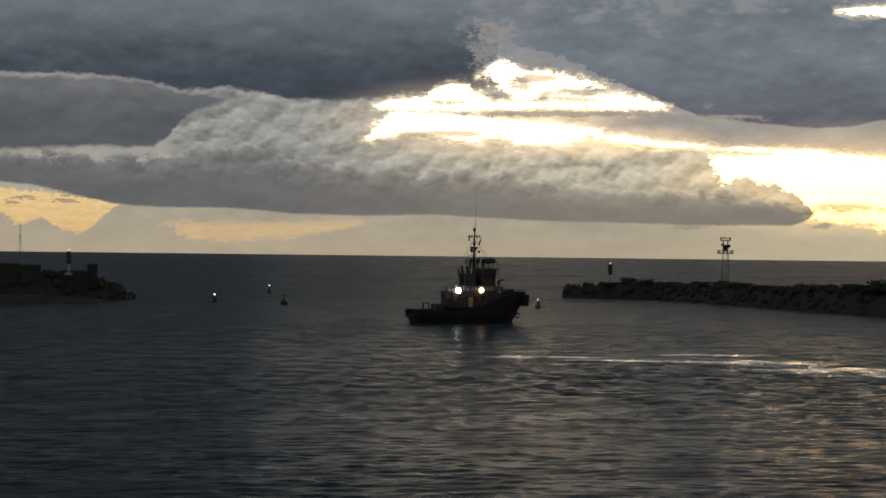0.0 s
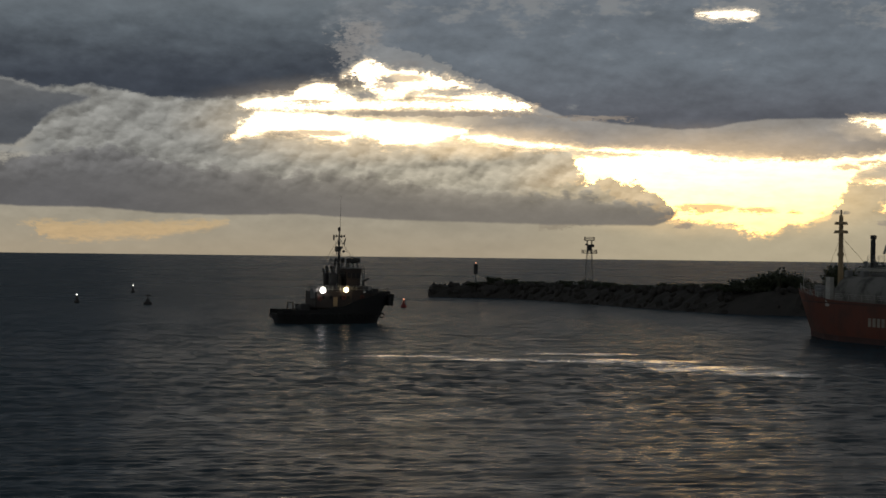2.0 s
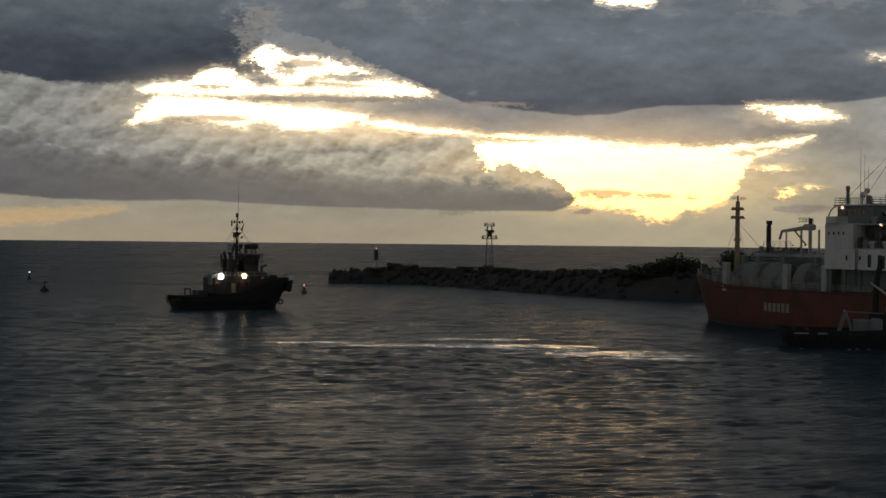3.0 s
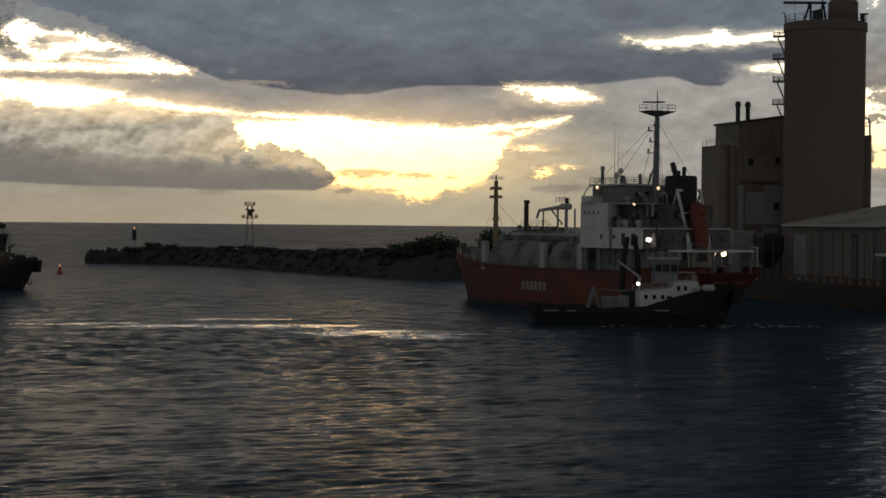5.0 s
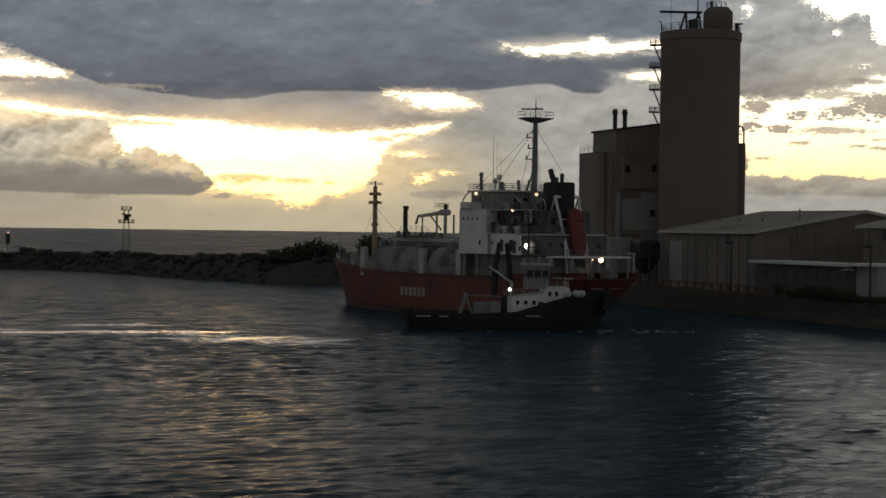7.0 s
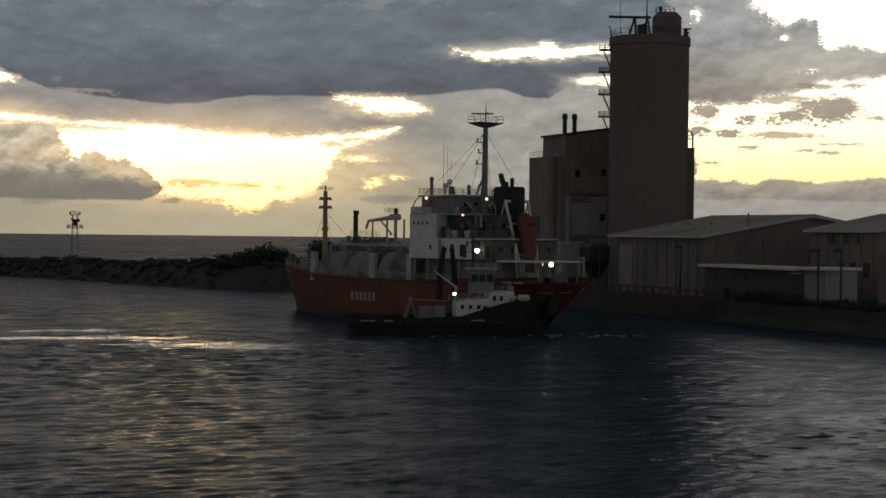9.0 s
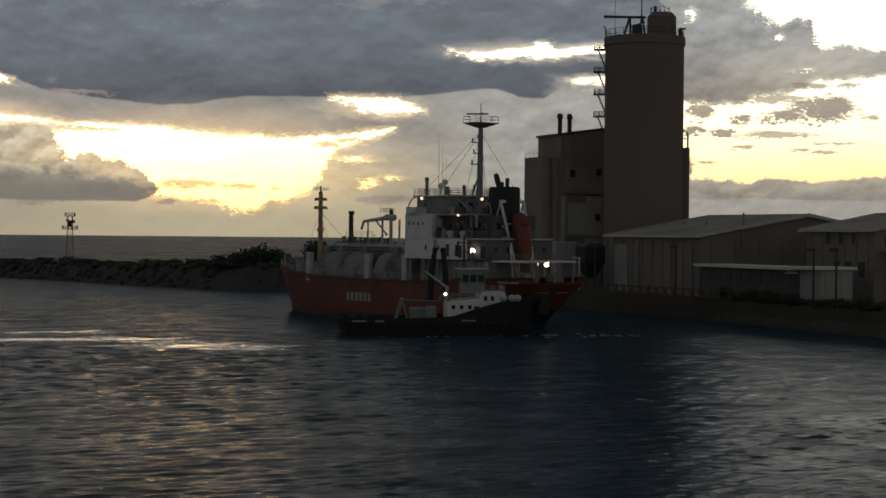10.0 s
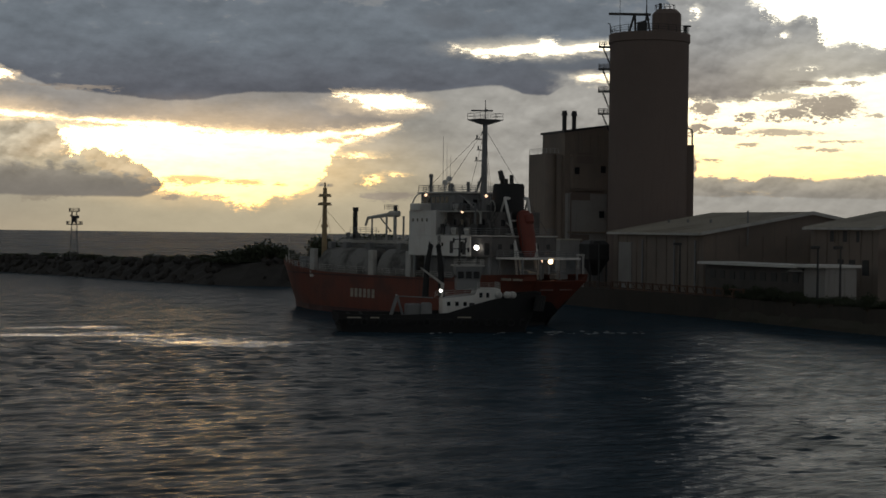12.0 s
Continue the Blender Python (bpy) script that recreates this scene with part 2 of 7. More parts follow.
    hole = hole.max(between([(5.05, 3.85), (6.06, 3.84), (6.97, 3.64), (8.43, 3.55), (9.33, 3.43), (10.94, 3.41), (11.66, 3.32), (13.42, 3.14), (14.12, 3.05)], [(5.05, 3.7), (6.06, 3.58), (7.16, 3.42), (7.7, 3.44), (8.79, 3.48), (9.51, 3.34), (11.12, 3.21), (11.83, 3.16), (13.42, 3.09), (14.12, 3.03)], line_u, line_v, 0))
    hole = hole.max(between([(8.48, 3.52), (9, 3.44), (10.42, 3.43), (12.04, 3.38), (12.58, 3.26), (13.67, 3.17), (15.3, 3.16)], [(8.48, 3.48), (9, 3.4), (9.54, 3.29), (11.14, 3.21), (12.22, 3.09), (13.67, 3.08), (15.31, 3.08)], line_u, line_v, 0))
    hole = hole.max(between([(8.79, 3.17), (9.09, 3.15), (12.04, 3.27), (13.67, 3.13), (14.03, 3.03), (16.22, 3.06), (16.95, 3.14), (17.69, 3.17), (18.42, 3.24), (19.35, 3.38), (19.68, 3.43)], [(8.8, 2.99), (9.1, 2.27), (10.44, 1.61), (12.05, 1.08), (13.68, 1.03), (15.05, 0.64), (15.54, 1.02), (16.27, 1.08), (17.01, 1.4), (17.11, 1.77), (17.37, 2.1), (17.55, 2.4), (17.8, 2.7), (18.43, 2.92), (19.35, 3.23), (19.68, 3.38)], torn_u, torn_v, 0))
    hole = hole.max(between([(17.49, 4.4), (18.41, 4.41), (19.74, 4.39), (20.17, 4.12), (20.63, 3.98)], [(17.5, 4.36), (18.14, 4.22), (18.6, 3.99), (19.16, 3.87), (19.89, 3.9), (20.63, 3.94)], torn_u, torn_v * 0.5 + line_v * 0.5, 0))
    hole = hole.max(between([(21.28, 5.99), (21.63, 5.93), (22, 5.91), (22.27, 5.91), (23.19, 6.01), (24.11, 6.1), (24.41, 6.23), (24.78, 6.2), (25.07, 6.02), (26.13, 6.16), (26.86, 6.09)], [(21.28, 5.96), (21.91, 5.82), (22.28, 5.67), (23.29, 5.7), (23.66, 5.77), (24.3, 5.7), (25.13, 5.76), (25.44, 5.85), (26.14, 5.84), (26.87, 5.91)], line_u + fray * 0.3, line_v, 0))
    hole = hole.max(between([(25.41, 4.96), (25.87, 5.11), (26.6, 5.15), (27.42, 5.11)], [(25.41, 4.94), (25.96, 4.87), (26.6, 4.85), (27.43, 4.93)], line_u, line_v, 0))
    hole = hole.max(between([(12.55, 7.79), (13.29, 7.86), (14.29, 7.84), (14.49, 7.75)], [(12.55, 7.75), (13.47, 7.62), (14.2, 7.57), (14.49, 7.71)], line_u, line_v, 0))
    hole = hole.max(between([(27.8, 4.42), (29.79, 4.22), (31.05, 4.27), (31.31, 4.5), (32.56, 4.62), (32.82, 4.71), (33.17, 4.94), (34.05, 4.97), (34.58, 5.05), (35.24, 5.08), (40.84, 5.09)], [(27.82, 1.82), (29.09, 2.52), (29.42, 1.83), (30.54, 1.73), (31.17, 1.62), (31.44, 1.79), (32.33, 1.83), (33.21, 1.72), (34.09, 1.83), (35.28, 1.87), (40.88, 1.92)], torn_u, torn_v - knob * 0.06, 0))
    hole = hole.max((torn_v - knob * 0.10 - outline(tree, torn_u, [(30.46, 8.33), (31.01, 7.39), (31.37, 7.1), (31.82, 6.83), (32.18, 6.74), (32.62, 7), (32.97, 6.87), (33.15, 6.58), (33.26, 6.28), (33.43, 5.97), (34.04, 6.07), (34.39, 5.96), (35.23, 5.87), (40.83, 5.62)])).min((u0 + mid - 31.0) * 0.3).min((v0 - 17.0) * -0.3).min((u0 + mid * 2.0 - 46.0) * -0.2))
    hole = hole.max((lobes(tree, vec(tree, torn_u, torn_v), [(29.29, 7.09, 0.18, 0.24), (32.09, 6.38, 0.18, 0.11), (32.94, 5.3, 0.28, 0.07), (18.84, 1.64, 0.31, 0.17), (15.05, 0.86, 0.26, 0.15)]) + fray * 3.0 + puff * 2.0 - 0.3) * 0.2)
    hole = hole.max((lobes(tree, vec(tree, line_u, line_v), [(18.25, 2.41, 0.70, 0.11), (31.17, 1.33, 0.70, 0.07), (19.54, 1.8, 0.37, 0.07)]) + fray * 3.0 - 0.5) * 0.15)
    halo = lobes(tree, vec(tree, soft_u, soft_v), [(1.46, 4.24, 5.32, 1.38), (4.96, 3.63, 4.40, 0.64)] + [(13.67, 2.42, 6.79, 1.74), (18.97, 4.05, 2.02, 0.51), (23.75, 5.9, 3.12, 0.44), (33.7, 5.25, 3.49, 1.47)]).step(-0.2, 0.8) * 0.26
    sky = blend(tree, halo, sky, blend(tree, 0.55, sky, clear))
    fringe = (hole + wisp * 0.5 + puff * 0.3).step(-0.20, 0.05) * 0.26
    sky = blend(tree, fringe, sky, blend(tree, 0.8, sky, times(clear, 0.85)))
    sky = blend(tree, (hole + fray * 0.10).step(-0.035, 0.075), sky, clear)
    # yellow evening sky under the roll, with its own heaps
    dusk = between([(-19.19, 2.01), (-14.11, 1.85), (-13.06, 1.79), (-11.65, 1.59), (-10.94, 1.45), (-10.4, 1.37)], [(-19.18, 0.81), (-14.1, 1.06), (-13.4, 0.71), (-12.7, 0.97), (-12.08, 0.59), (-11.6, 0.45), (-11.11, 0.74), (-10.62, 1.26), (-10.4, 1.35)], torn_u, torn_v, 0.06)
    dusk = dusk.max(between([(-9.05, 0.83), (-8.6, 0.85), (-6.06, 0.81), (-3.12, 0.91), (-2.57, 0.9)], [(-9.05, 0.81), (-8.69, 0.63), (-8.38, 0.29), (-6.96, 0.27), (-4.77, 0.39), (-3.3, 0.68), (-2.57, 0.86)], torn_u + wisp, line_v + wisp * 0.3, 0.14) * 0.6)
    sky = blend(tree, dusk * 0.92, sky, times(blend(tree, v0.step(0.3, 1.8), (0.70, 0.46, 0.21), (0.78, 0.55, 0.25)), wisp * 0.7 + 1.0))
    specks = lobes(tree, vec(tree, line_u, line_v), [(-12.18, 1.45, 0.48, 0.09), (-13.41, 1.54, 0.55, 0.07), (-13.76, 1.39, 0.37, 0.06), (-11.65, 1.66, 0.55, 0.06)])
    sky = blend(tree, (specks + fray * 3.0).step(0.0, 0.3) * 0.8, sky, (0.30, 0.24, 0.17))
    # heaped heads before the light
    heads = between([(7.61, 2.28), (8.66, 2.26), (9.36, 2.35), (9.58, 2.53), (9.93, 2.5), (10.25, 2.26), (10.79, 2.36), (11.08, 2.2), (11.36, 2.07), (11.62, 1.88), (11.8, 1.66), (12.05, 1.41)], [(7.62, 0.88), (12.05, 1.34)], u0 + puff * 0.12, v0 - knob * 0.5 + fray * 0.5 + puff * 0.3 + 0.06, 0.025)
    sky = blend(tree, heads * 0.96, sky, times(blend(tree, v0.step(1.2, 2.3), (0.34, 0.29, 0.215), (0.60, 0.50, 0.34)), tone + relief * 1.2))
    # the dark roll low over the sea, smooth below and heaped above
    belly = outline(tree, u0 + mid * 0.3, [(-19.2, 2.15), (-14.11, 2.04), (-13.07, 1.96), (-11.83, 1.67), (-10.58, 1.39), (-9.15, 1.32), (-6.98, 1.32), (-4.78, 1.16), (-2.57, 1.12), (-0.36, 1.18), (2.23, 1.06), (4.07, 1.01), (7.73, 0.94), (11.33, 0.93), (11.77, 1.08), (12.21, 1.37)])
    crest = outline(tree, u0, [(-19.2, 2.95), (-14.12, 2.99), (-11.49, 2.98), (-9.53, 3.02), (-8.09, 3.13), (-6.64, 3.39), (-5.54, 3.28), (-3.33, 2.77), (-1.85, 2.71), (-0.37, 2.58), (1.48, 2.53), (4.06, 2.26), (5.9, 2.09), (6.81, 2.03), (8.63, 2.04), (10.07, 1.79), (11.68, 1.55), (12.21, 1.3)])
    inside = (v0 + mid * 0.10 + puff * 0.05 - belly).step(-0.05, 0.05) * (crest + knob * 0.9 + mid * 0.5 + puff * 0.4 + fray * 0.6 - v0).step(-0.08, 0.22)
    depth = (v0 - belly) / (crest - belly + 0.35)
    dim = blend(tree, (u0 + mid).step(-9.0, 7.0), (0.118, 0.116, 0.120), (0.205, 0.185, 0.158))
    top_lit = blend(tree, (u0 + mid).step(-7.0, 6.0), (0.185, 0.182, 0.178), (0.36, 0.32, 0.25))
    roll = times(blend(tree, depth.step(0.15, 1.1), dim, top_lit), tone * 0.6 + 0.4 + relief * depth.step(0.2, 0.8) * 1.7 + fray * 0.15)
    sky = blend(tree, inside * 0.97, sky, roll)
    rim = between([(-18.54, 2.97), (-12.38, 3.18), (-10.6, 3.18), (-9.17, 3.18), (-8.27, 3.45), (-8, 3.24)], [(-18.54, 2.87), (-12.38, 3.03), (-10.6, 2.96), (-9.17, 3.03), (-8.27, 3.12), (-8, 3.2)], soft_u, soft_v, 0.06) * (u0 + mid * 2.0).step(-13.0, -10.0)
    sky = blend(tree, rim * 0.5, sky, (0.31, 0.31, 0.295))
    # shreds of cloud adrift before the light
    shreds = lobes(tree, vec(tree, torn_u, torn_v), [(33.5, 4.08, 1.10, 0.40), (32.3, 3.83, 0.88, 0.20), (29.58, 3.95, 0.46, 0.26), (30.88, 3.74, 0.33, 0.15), (29.35, 3.4, 0.40, 0.18), (30.34, 3.33, 0.48, 0.11), (29.18, 2.2, 0.26, 0.40)])
    thins = lobes(tree, vec(tree, line_u, line_v), [(32.12, 4.39, 1.03, 0.15), (31.95, 3.24, 1.28, 0.11), (30.98, 2.86, 0.44, 0.07), (33.55, 2.73, 0.40, 0.07), (32.76, 2.8, 0.37, 0.06), (33.9, 2.98, 0.77, 0.04), (34.94, 3.78, 0.33, 0.06), (33, 4.8, 0.62, 0.09), (34.23, 4.82, 0.37, 0.06), (29.81, 2.33, 0.40, 0.07), (12.95, 1.53, 1.06, 0.17), (12.23, 0.94, 0.37, 0.09), (14.59, 1.48, 0.73, 0.09), (17.51, 2.84, 0.48, 0.09), (18.24, 3, 0.55, 0.07), (19.37, 1.09, 0.88, 0.17)] + [(3.67, 4.52, 3.49, 0.11), (0.17, 3.84, 1.38, 0.11), (9.32, 4.43, 1.10, 0.09), (4.03, 4.98, 1.28, 0.09), (3.1, 5.63, 0.83, 0.13), (-0.03, 4.83, 0.92, 0.07)])
    sky = blend(tree, ((shreds + fray * 2.4 + puff * 1.6 + streak).step(-0.15, 0.3)).max((thins + fray * 2.0 + wisp * 1.6).step(-0.25, 0.4) * 0.85) * 0.92, sky, times((0.31, 0.262, 0.215), tone + relief * 0.4))
    plume = lobes(tree, vec(tree, torn_u, torn_v), [(2.64, 5.48, 0.48, 0.28), (1.7, 7.08, 0.83, 0.55), (2, 5.11, 0.55, 0.15), (3.28, 6.14, 0.73, 0.15), (1.24, 6.44, 0.55, 0.46)])
    sky = blend(tree, (plume + fray * 2.5 + puff * 2.0).step(-0.1, 0.7) * 0.8, sky, times((0.27, 0.26, 0.25), tone))
    low = between([(26.91, 1.82), (29.46, 1.8), (30.54, 1.73), (31.17, 1.62), (31.44, 1.79), (32.33, 1.83), (33.21, 1.72), (34.09, 1.83), (35.28, 1.87), (40.88, 1.89)], [(26.92, 1.16), (31.44, 1.22), (35.29, 1.14), (40.89, 1.09)], u0 + puff * 0.2, v0 - knob * 0.12, 0.04)
    sky = blend(tree, low * 0.9, sky, times(blend(tree, (v0 - 0.9).step(0.2, 0.9), (0.29, 0.265, 0.225), (0.38, 0.335, 0.26)), tone + relief))
    sky = times(sky, toward)
    back = tree.nodes.new("ShaderNodeBackground")
    plug(tree, sky, back.inputs["Color"])
    back.inputs["Strength"].default_value = 1.0
    out = tree.nodes.new("ShaderNodeOutputWorld")
    tree.links.new(back.outputs[0], out.inputs["Surface"])


make_sky()
sun_data = bpy.data.lights.new("sun", "SUN")
sun_data.energy, sun_data.angle, sun_data.color = 0.06, radians(30), (1.0, 0.86, 0.66)
sun = new("sun", sun_data)
sun.matrix_world = look((0, 0, 0), (-math.sin(radians(SUN_BEARING)), -math.cos(radians(SUN_BEARING)), -math.tan(radians(SUN_HEIGHT))))

# ---- materials ----
def shader(name, colour, rough=0.6, metal=0.0, grain=0.0, grain_size=1.0, stain=0.0, stain_size=0.15, relief=0.0, second=None, streaks=0.0, glow=None, power=0.0):
    """A painted, stony or metal surface: fine grain, broad stains, streaks that run down, and relief."""
    m = bpy.data.materials.new(name)
    m.use_nodes = True
    tree = m.node_tree
    b = tree.nodes["Principled BSDF"]
    place = Term(tree, tree.nodes.new("ShaderNodeTexCoord").outputs["Object"])
    c = colour
    if grain or stain or streaks:
        fine = noise_of(tree, place, 2.2 / grain_size, 6.0, 0.65)
        broad = noise_of(tree, place, stain_size, 5.0, 0.6)
        other = second or tuple(k * 0.45 for k in colour)
        amount = (broad - 0.42).step(0.0, 0.25) * stain
        if streaks:
            mp = tree.nodes.new("ShaderNodeMapping")
            mp.inputs["Scale"].default_value = (1.6, 1.6, 0.09)
            plug(tree, place, mp.inputs["Vector"])
            run = noise_of(tree, Term(tree, mp.outputs[0]), 1.0, 5.0, 0.65)
            amount = amount.max((run - 0.5).step(0.0, 0.2) * streaks)
        c = blend(tree, amount, colour, other)
        k = (fine - 0.5) * grain + 1.0
        c = blend(tree, 1.0, c, vec(tree, k, k, k), "MULTIPLY")
        plug(tree, (fine - 0.5) * 0.25 + rough, b.inputs["Roughness"])
        if relief:
            bump = tree.nodes.new("ShaderNodeBump")
            bump.inputs["Strength"].default_value, bump.inputs["Distance"].default_value = 1.0, relief
            plug(tree, fine, bump.inputs["Height"])
            tree.links.new(bump.outputs[0], b.inputs["Normal"])
    else:
        b.inputs["Roughness"].default_value = rough
    plug(tree, (*c, 1.0) if isinstance(c, tuple) else c, b.inputs["Base Color"])
    b.inputs["Metallic"].default_value = metal
    if glow:
        b.inputs["Emission Color"].default_value, b.inputs["Emission Strength"].default_value = (*glow, 1.0), power
    return m


def sea_shader():
    m = bpy.data.materials.new("sea_water")
    m.use_nodes = True
    tree = m.node_tree
    b = tree.nodes["Principled BSDF"]
    drift = Term(tree, tree.nodes.new("ShaderNodeTexCoord").outputs["Object"])
    fixed = Term(tree, tree.nodes.new("ShaderNodeNewGeometry").outputs["Position"])

    def scaled(v, s, turn=0.0):
        mp = tree.nodes.new("ShaderNodeMapping")
        mp.inputs["Scale"].default_value, mp.inputs["Rotation"].default_value = s, (0, 0, radians(turn))
        plug(tree, v, mp.inputs["Vector"])
        return Term(tree, mp.outputs[0])

    ripple = noise_of(tree, scaled(drift, (0.8, 2.6, 1), 8), 1.0, 3.0, 0.6)
    chop = noise_of(tree, scaled(drift, (0.10, 0.30, 1), -10), 1.0, 2.0, 0.5)
    patches = noise_of(tree, scaled(fixed, (0.006, 0.016, 1), -10), 1.0, 4.0, 0.55)
    ruffled = (patches - 0.40).step(0.0, 0.22)
    away = tree.nodes.new("ShaderNodeVectorMath")
    away.operation = "LENGTH"
    plug(tree, fixed, away.inputs[0])
    far = Term(tree, away.outputs["Value"])
    # slicks of stirred, smoother water that mirror the low sky
    wob = vec(tree, chop * 9.0, chop * 7.0 + ripple * 2.0)
    shifted = tree.nodes.new("ShaderNodeVectorMath")
    plug(tree, fixed, shifted.inputs[0])
    plug(tree, wob, shifted.inputs[1])
    slick = lobes(tree, Term(tree, shifted.outputs[0]), [(36, 248, 15, 4.0), (50, 246, 11, 6.0), (57, 231, 12, 7.5), (63, 223, 8, 5.5), (20, 255, 12, 2.0), (46, 264, 9, 3.0)])
    bands = noise_of(tree, scaled(fixed, (0.075, 0.36, 1), -8), 1.0, 5.0, 0.65)
    slick = (slick + (bands - 0.49) * 3.2).step(0.0, 0.5)
    bump = tree.nodes.new("ShaderNodeBump")
    bump.inputs["Strength"].default_value, bump.inputs["Distance"].default_value = 1.0, 1.0
    wavelets = noise_of(tree, scaled(drift, (0.16, 0.6, 1), -10), 1.0, 4.0, 0.62)
    plug(tree, ripple * (ruffled * 0.04 + 0.05) * far.step(120.0, 400.0, 1.0, 0.3) + wavelets * far.step(120.0, 340.0, 0.03, 0.5), bump.inputs["Height"])
    # dark water body under a reflecting surface
    tree.nodes.remove(b)
    depth = tree.nodes.new("ShaderNodeBsdfDiffuse")
    plug(tree, blend(tree, ruffled, (0.026, 0.047, 0.062), (0.028, 0.050, 0.066)), depth.inputs["Color"])
    gloss = tree.nodes.new("ShaderNodeBsdfGlossy")
    gloss.inputs["Color"].default_value = (0.93, 0.95, 1.0, 1.0)
    plug(tree, ((far.step(110.0, 480.0, 0.05, 0.25) + ruffled * 0.03) - slick * 0.15).max(0.06), gloss.inputs["Roughness"])
    # cat's-paws: stirred and quiet patches of every size
    paws = (noise_of(tree, scaled(drift, (0.12, 0.17, 1), -12), 1.0, 7.0, 0.78) - 0.5) * far.step(150.0, 700.0, 4.2, 2.0) + 1.0
    paws = paws.max(0.35).min(1.9)
    fresnel = tree.nodes.new("ShaderNodeFresnel")
    fresnel.inputs["IOR"].default_value = 1.33
    for n in (depth, gloss, fresnel):
        tree.links.new(bump.outputs[0], n.inputs["Normal"])
    mix = tree.nodes.new("ShaderNodeMixShader")
    plug(tree, Term(tree, fresnel.outputs[0]) * (slick * 0.75 + 0.30) * paws * far.step(200.0, 620.0, 1.0, 0.75), mix.inputs[0])
    tree.links.new(depth.outputs[0], mix.inputs[1])
    tree.links.new(gloss.outputs[0], mix.inputs[2])
    tree.links.new(mix.outputs[0], tree.nodes["Material Output"].inputs["Surface"])
    return m


WATER = sea_shader()
RUSTY_STEEL = shader("rusty_steel", (0.15, 0.085, 0.055), 0.75, grain=0.4, stain=0.6, stain_size=0.5, second=(0.07, 0.045, 0.035))
DIM_LETTERING = shader("dim_lettering", (0.20, 0.13, 0.11), 0.6, grain=0.4, stain=0.5)
SILO_CONCRETE = shader("brown_silo_concrete", (0.19, 0.145, 0.125), 0.85, grain=0.25, grain_size=0.8, stain=0.4, stain_size=0.05, relief=0.02, streaks=0.3, second=(0.14, 0.108, 0.093))
CLADDING = shader("dull_sheet_cladding", (0.235, 0.185, 0.15), 0.65, grain=0.2, stain=0.5, stain_size=0.08, streaks=0.5, second=(0.13, 0.11, 0.095))
PALE_CLADDING = shader("pale_sheet_cladding", (0.33, 0.31, 0.29), 0.65, grain=0.2, stain=0.5, stain_size=0.1, streaks=0.5, second=(0.2, 0.18, 0.16))
ROOFING = shader("grey_roof_sheet", (0.44, 0.40, 0.33), 0.55, metal=0.0, grain=0.2, stain=0.6, stain_size=0.06, streaks=0.3, second=(0.22, 0.18, 0.14))
ROCK = shader("dark_wet_rock", (0.05, 0.043, 0.037), 0.8, grain=0.6, grain_size=0.8, stain=0.6, stain_size=0.3, relief=0.08, second=(0.025, 0.022, 0.019))
EARTH = shader("scrubby_earth", (0.07, 0.06, 0.045), 0.95, grain=0.6, grain_size=1.5, stain=0.7, stain_size=0.08, relief=0.1, second=(0.035, 0.04, 0.022))
LEAF = shader("dark_scrub_leaf", (0.05, 0.06, 0.03), 0.7, grain=0.6, grain_size=2.0, stain=0.5, stain_size=0.4, second=(0.03, 0.035, 0.018))
BARK = shader("bark", (0.09, 0.07, 0.05), 0.9, grain=0.5, relief=0.02)
HULL_BLACK = shader("black_hull_paint", (0.012, 0.012, 0.013), 0.7, grain=0.3, stain=0.5, stain_size=0.3, streaks=0.4, second=(0.022, 0.018, 0.016))
HULL_RED = shader("red_hull_paint", (0.17, 0.042, 0.022), 0.65, grain=0.3, stain=0.75, stain_size=0.16, streaks=0.7, second=(0.075, 0.030, 0.022))
HULL_DARK_RED = shader("dark_red_boot_paint", (0.07, 0.02, 0.016), 0.6, grain=0.3, stain=0.5, stain_size=0.2)
WHITE = shader("white_ship_paint", (0.74, 0.72, 0.68), 0.45, grain=0.08, stain=0.35, stain_size=0.25, streaks=0.45, second=(0.46, 0.40, 0.34))
GREY_STEEL = shader("grey_steel", (0.22, 0.22, 0.22), 0.5, grain=0.2, stain=0.4, stain_size=0.4, streaks=0.3)
PALE_STEEL = shader("pale_painted_steel", (0.52, 0.50, 0.46), 0.5, grain=0.15, stain=0.4, stain_size=0.5, streaks=0.3)
DARK_STEEL = shader("dark_steel", (0.035, 0.034, 0.034), 0.5, grain=0.2, stain=0.3, stain_size=0.6)
TANK = shader("grey_tank_insulation", (0.23, 0.22, 0.205), 0.75, grain=0.35, grain_size=0.8, stain=0.95, stain_size=0.3, second=(0.06, 0.055, 0.05))
QUAY_WALL = shader("dark_quay_concrete", (0.075, 0.060, 0.048), 0.9, grain=0.4, grain_size=0.7, stain=0.6, stain_size=0.1, relief=0.03, streaks=0.6, second=(0.04, 0.036, 0.03))
DULL_HOUSE = shader("dull_brown_house_paint", (0.042, 0.031, 0.027), 0.6, grain=0.2, stain=0.5, stain_size=0.4, streaks=0.5)
BUFF = shader("buff_paint", (0.42, 0.30, 0.16), 0.5, grain=0.2, stain=0.4, stain_size=0.5)
ORANGE = shader("orange_lifeboat_paint", (0.19, 0.038, 0.022), 0.6, grain=0.1, stain=0.3, stain_size=0.5)
DARK_HOUSE = shader("dark_house_paint", (0.125, 0.115, 0.108), 0.6, grain=0.25, stain=0.7, stain_size=0.5, streaks=0.6, second=(0.055, 0.05, 0.047))
RUBBER = shader("black_rubber", (0.02, 0.02, 0.02), 0.85, grain=0.3)
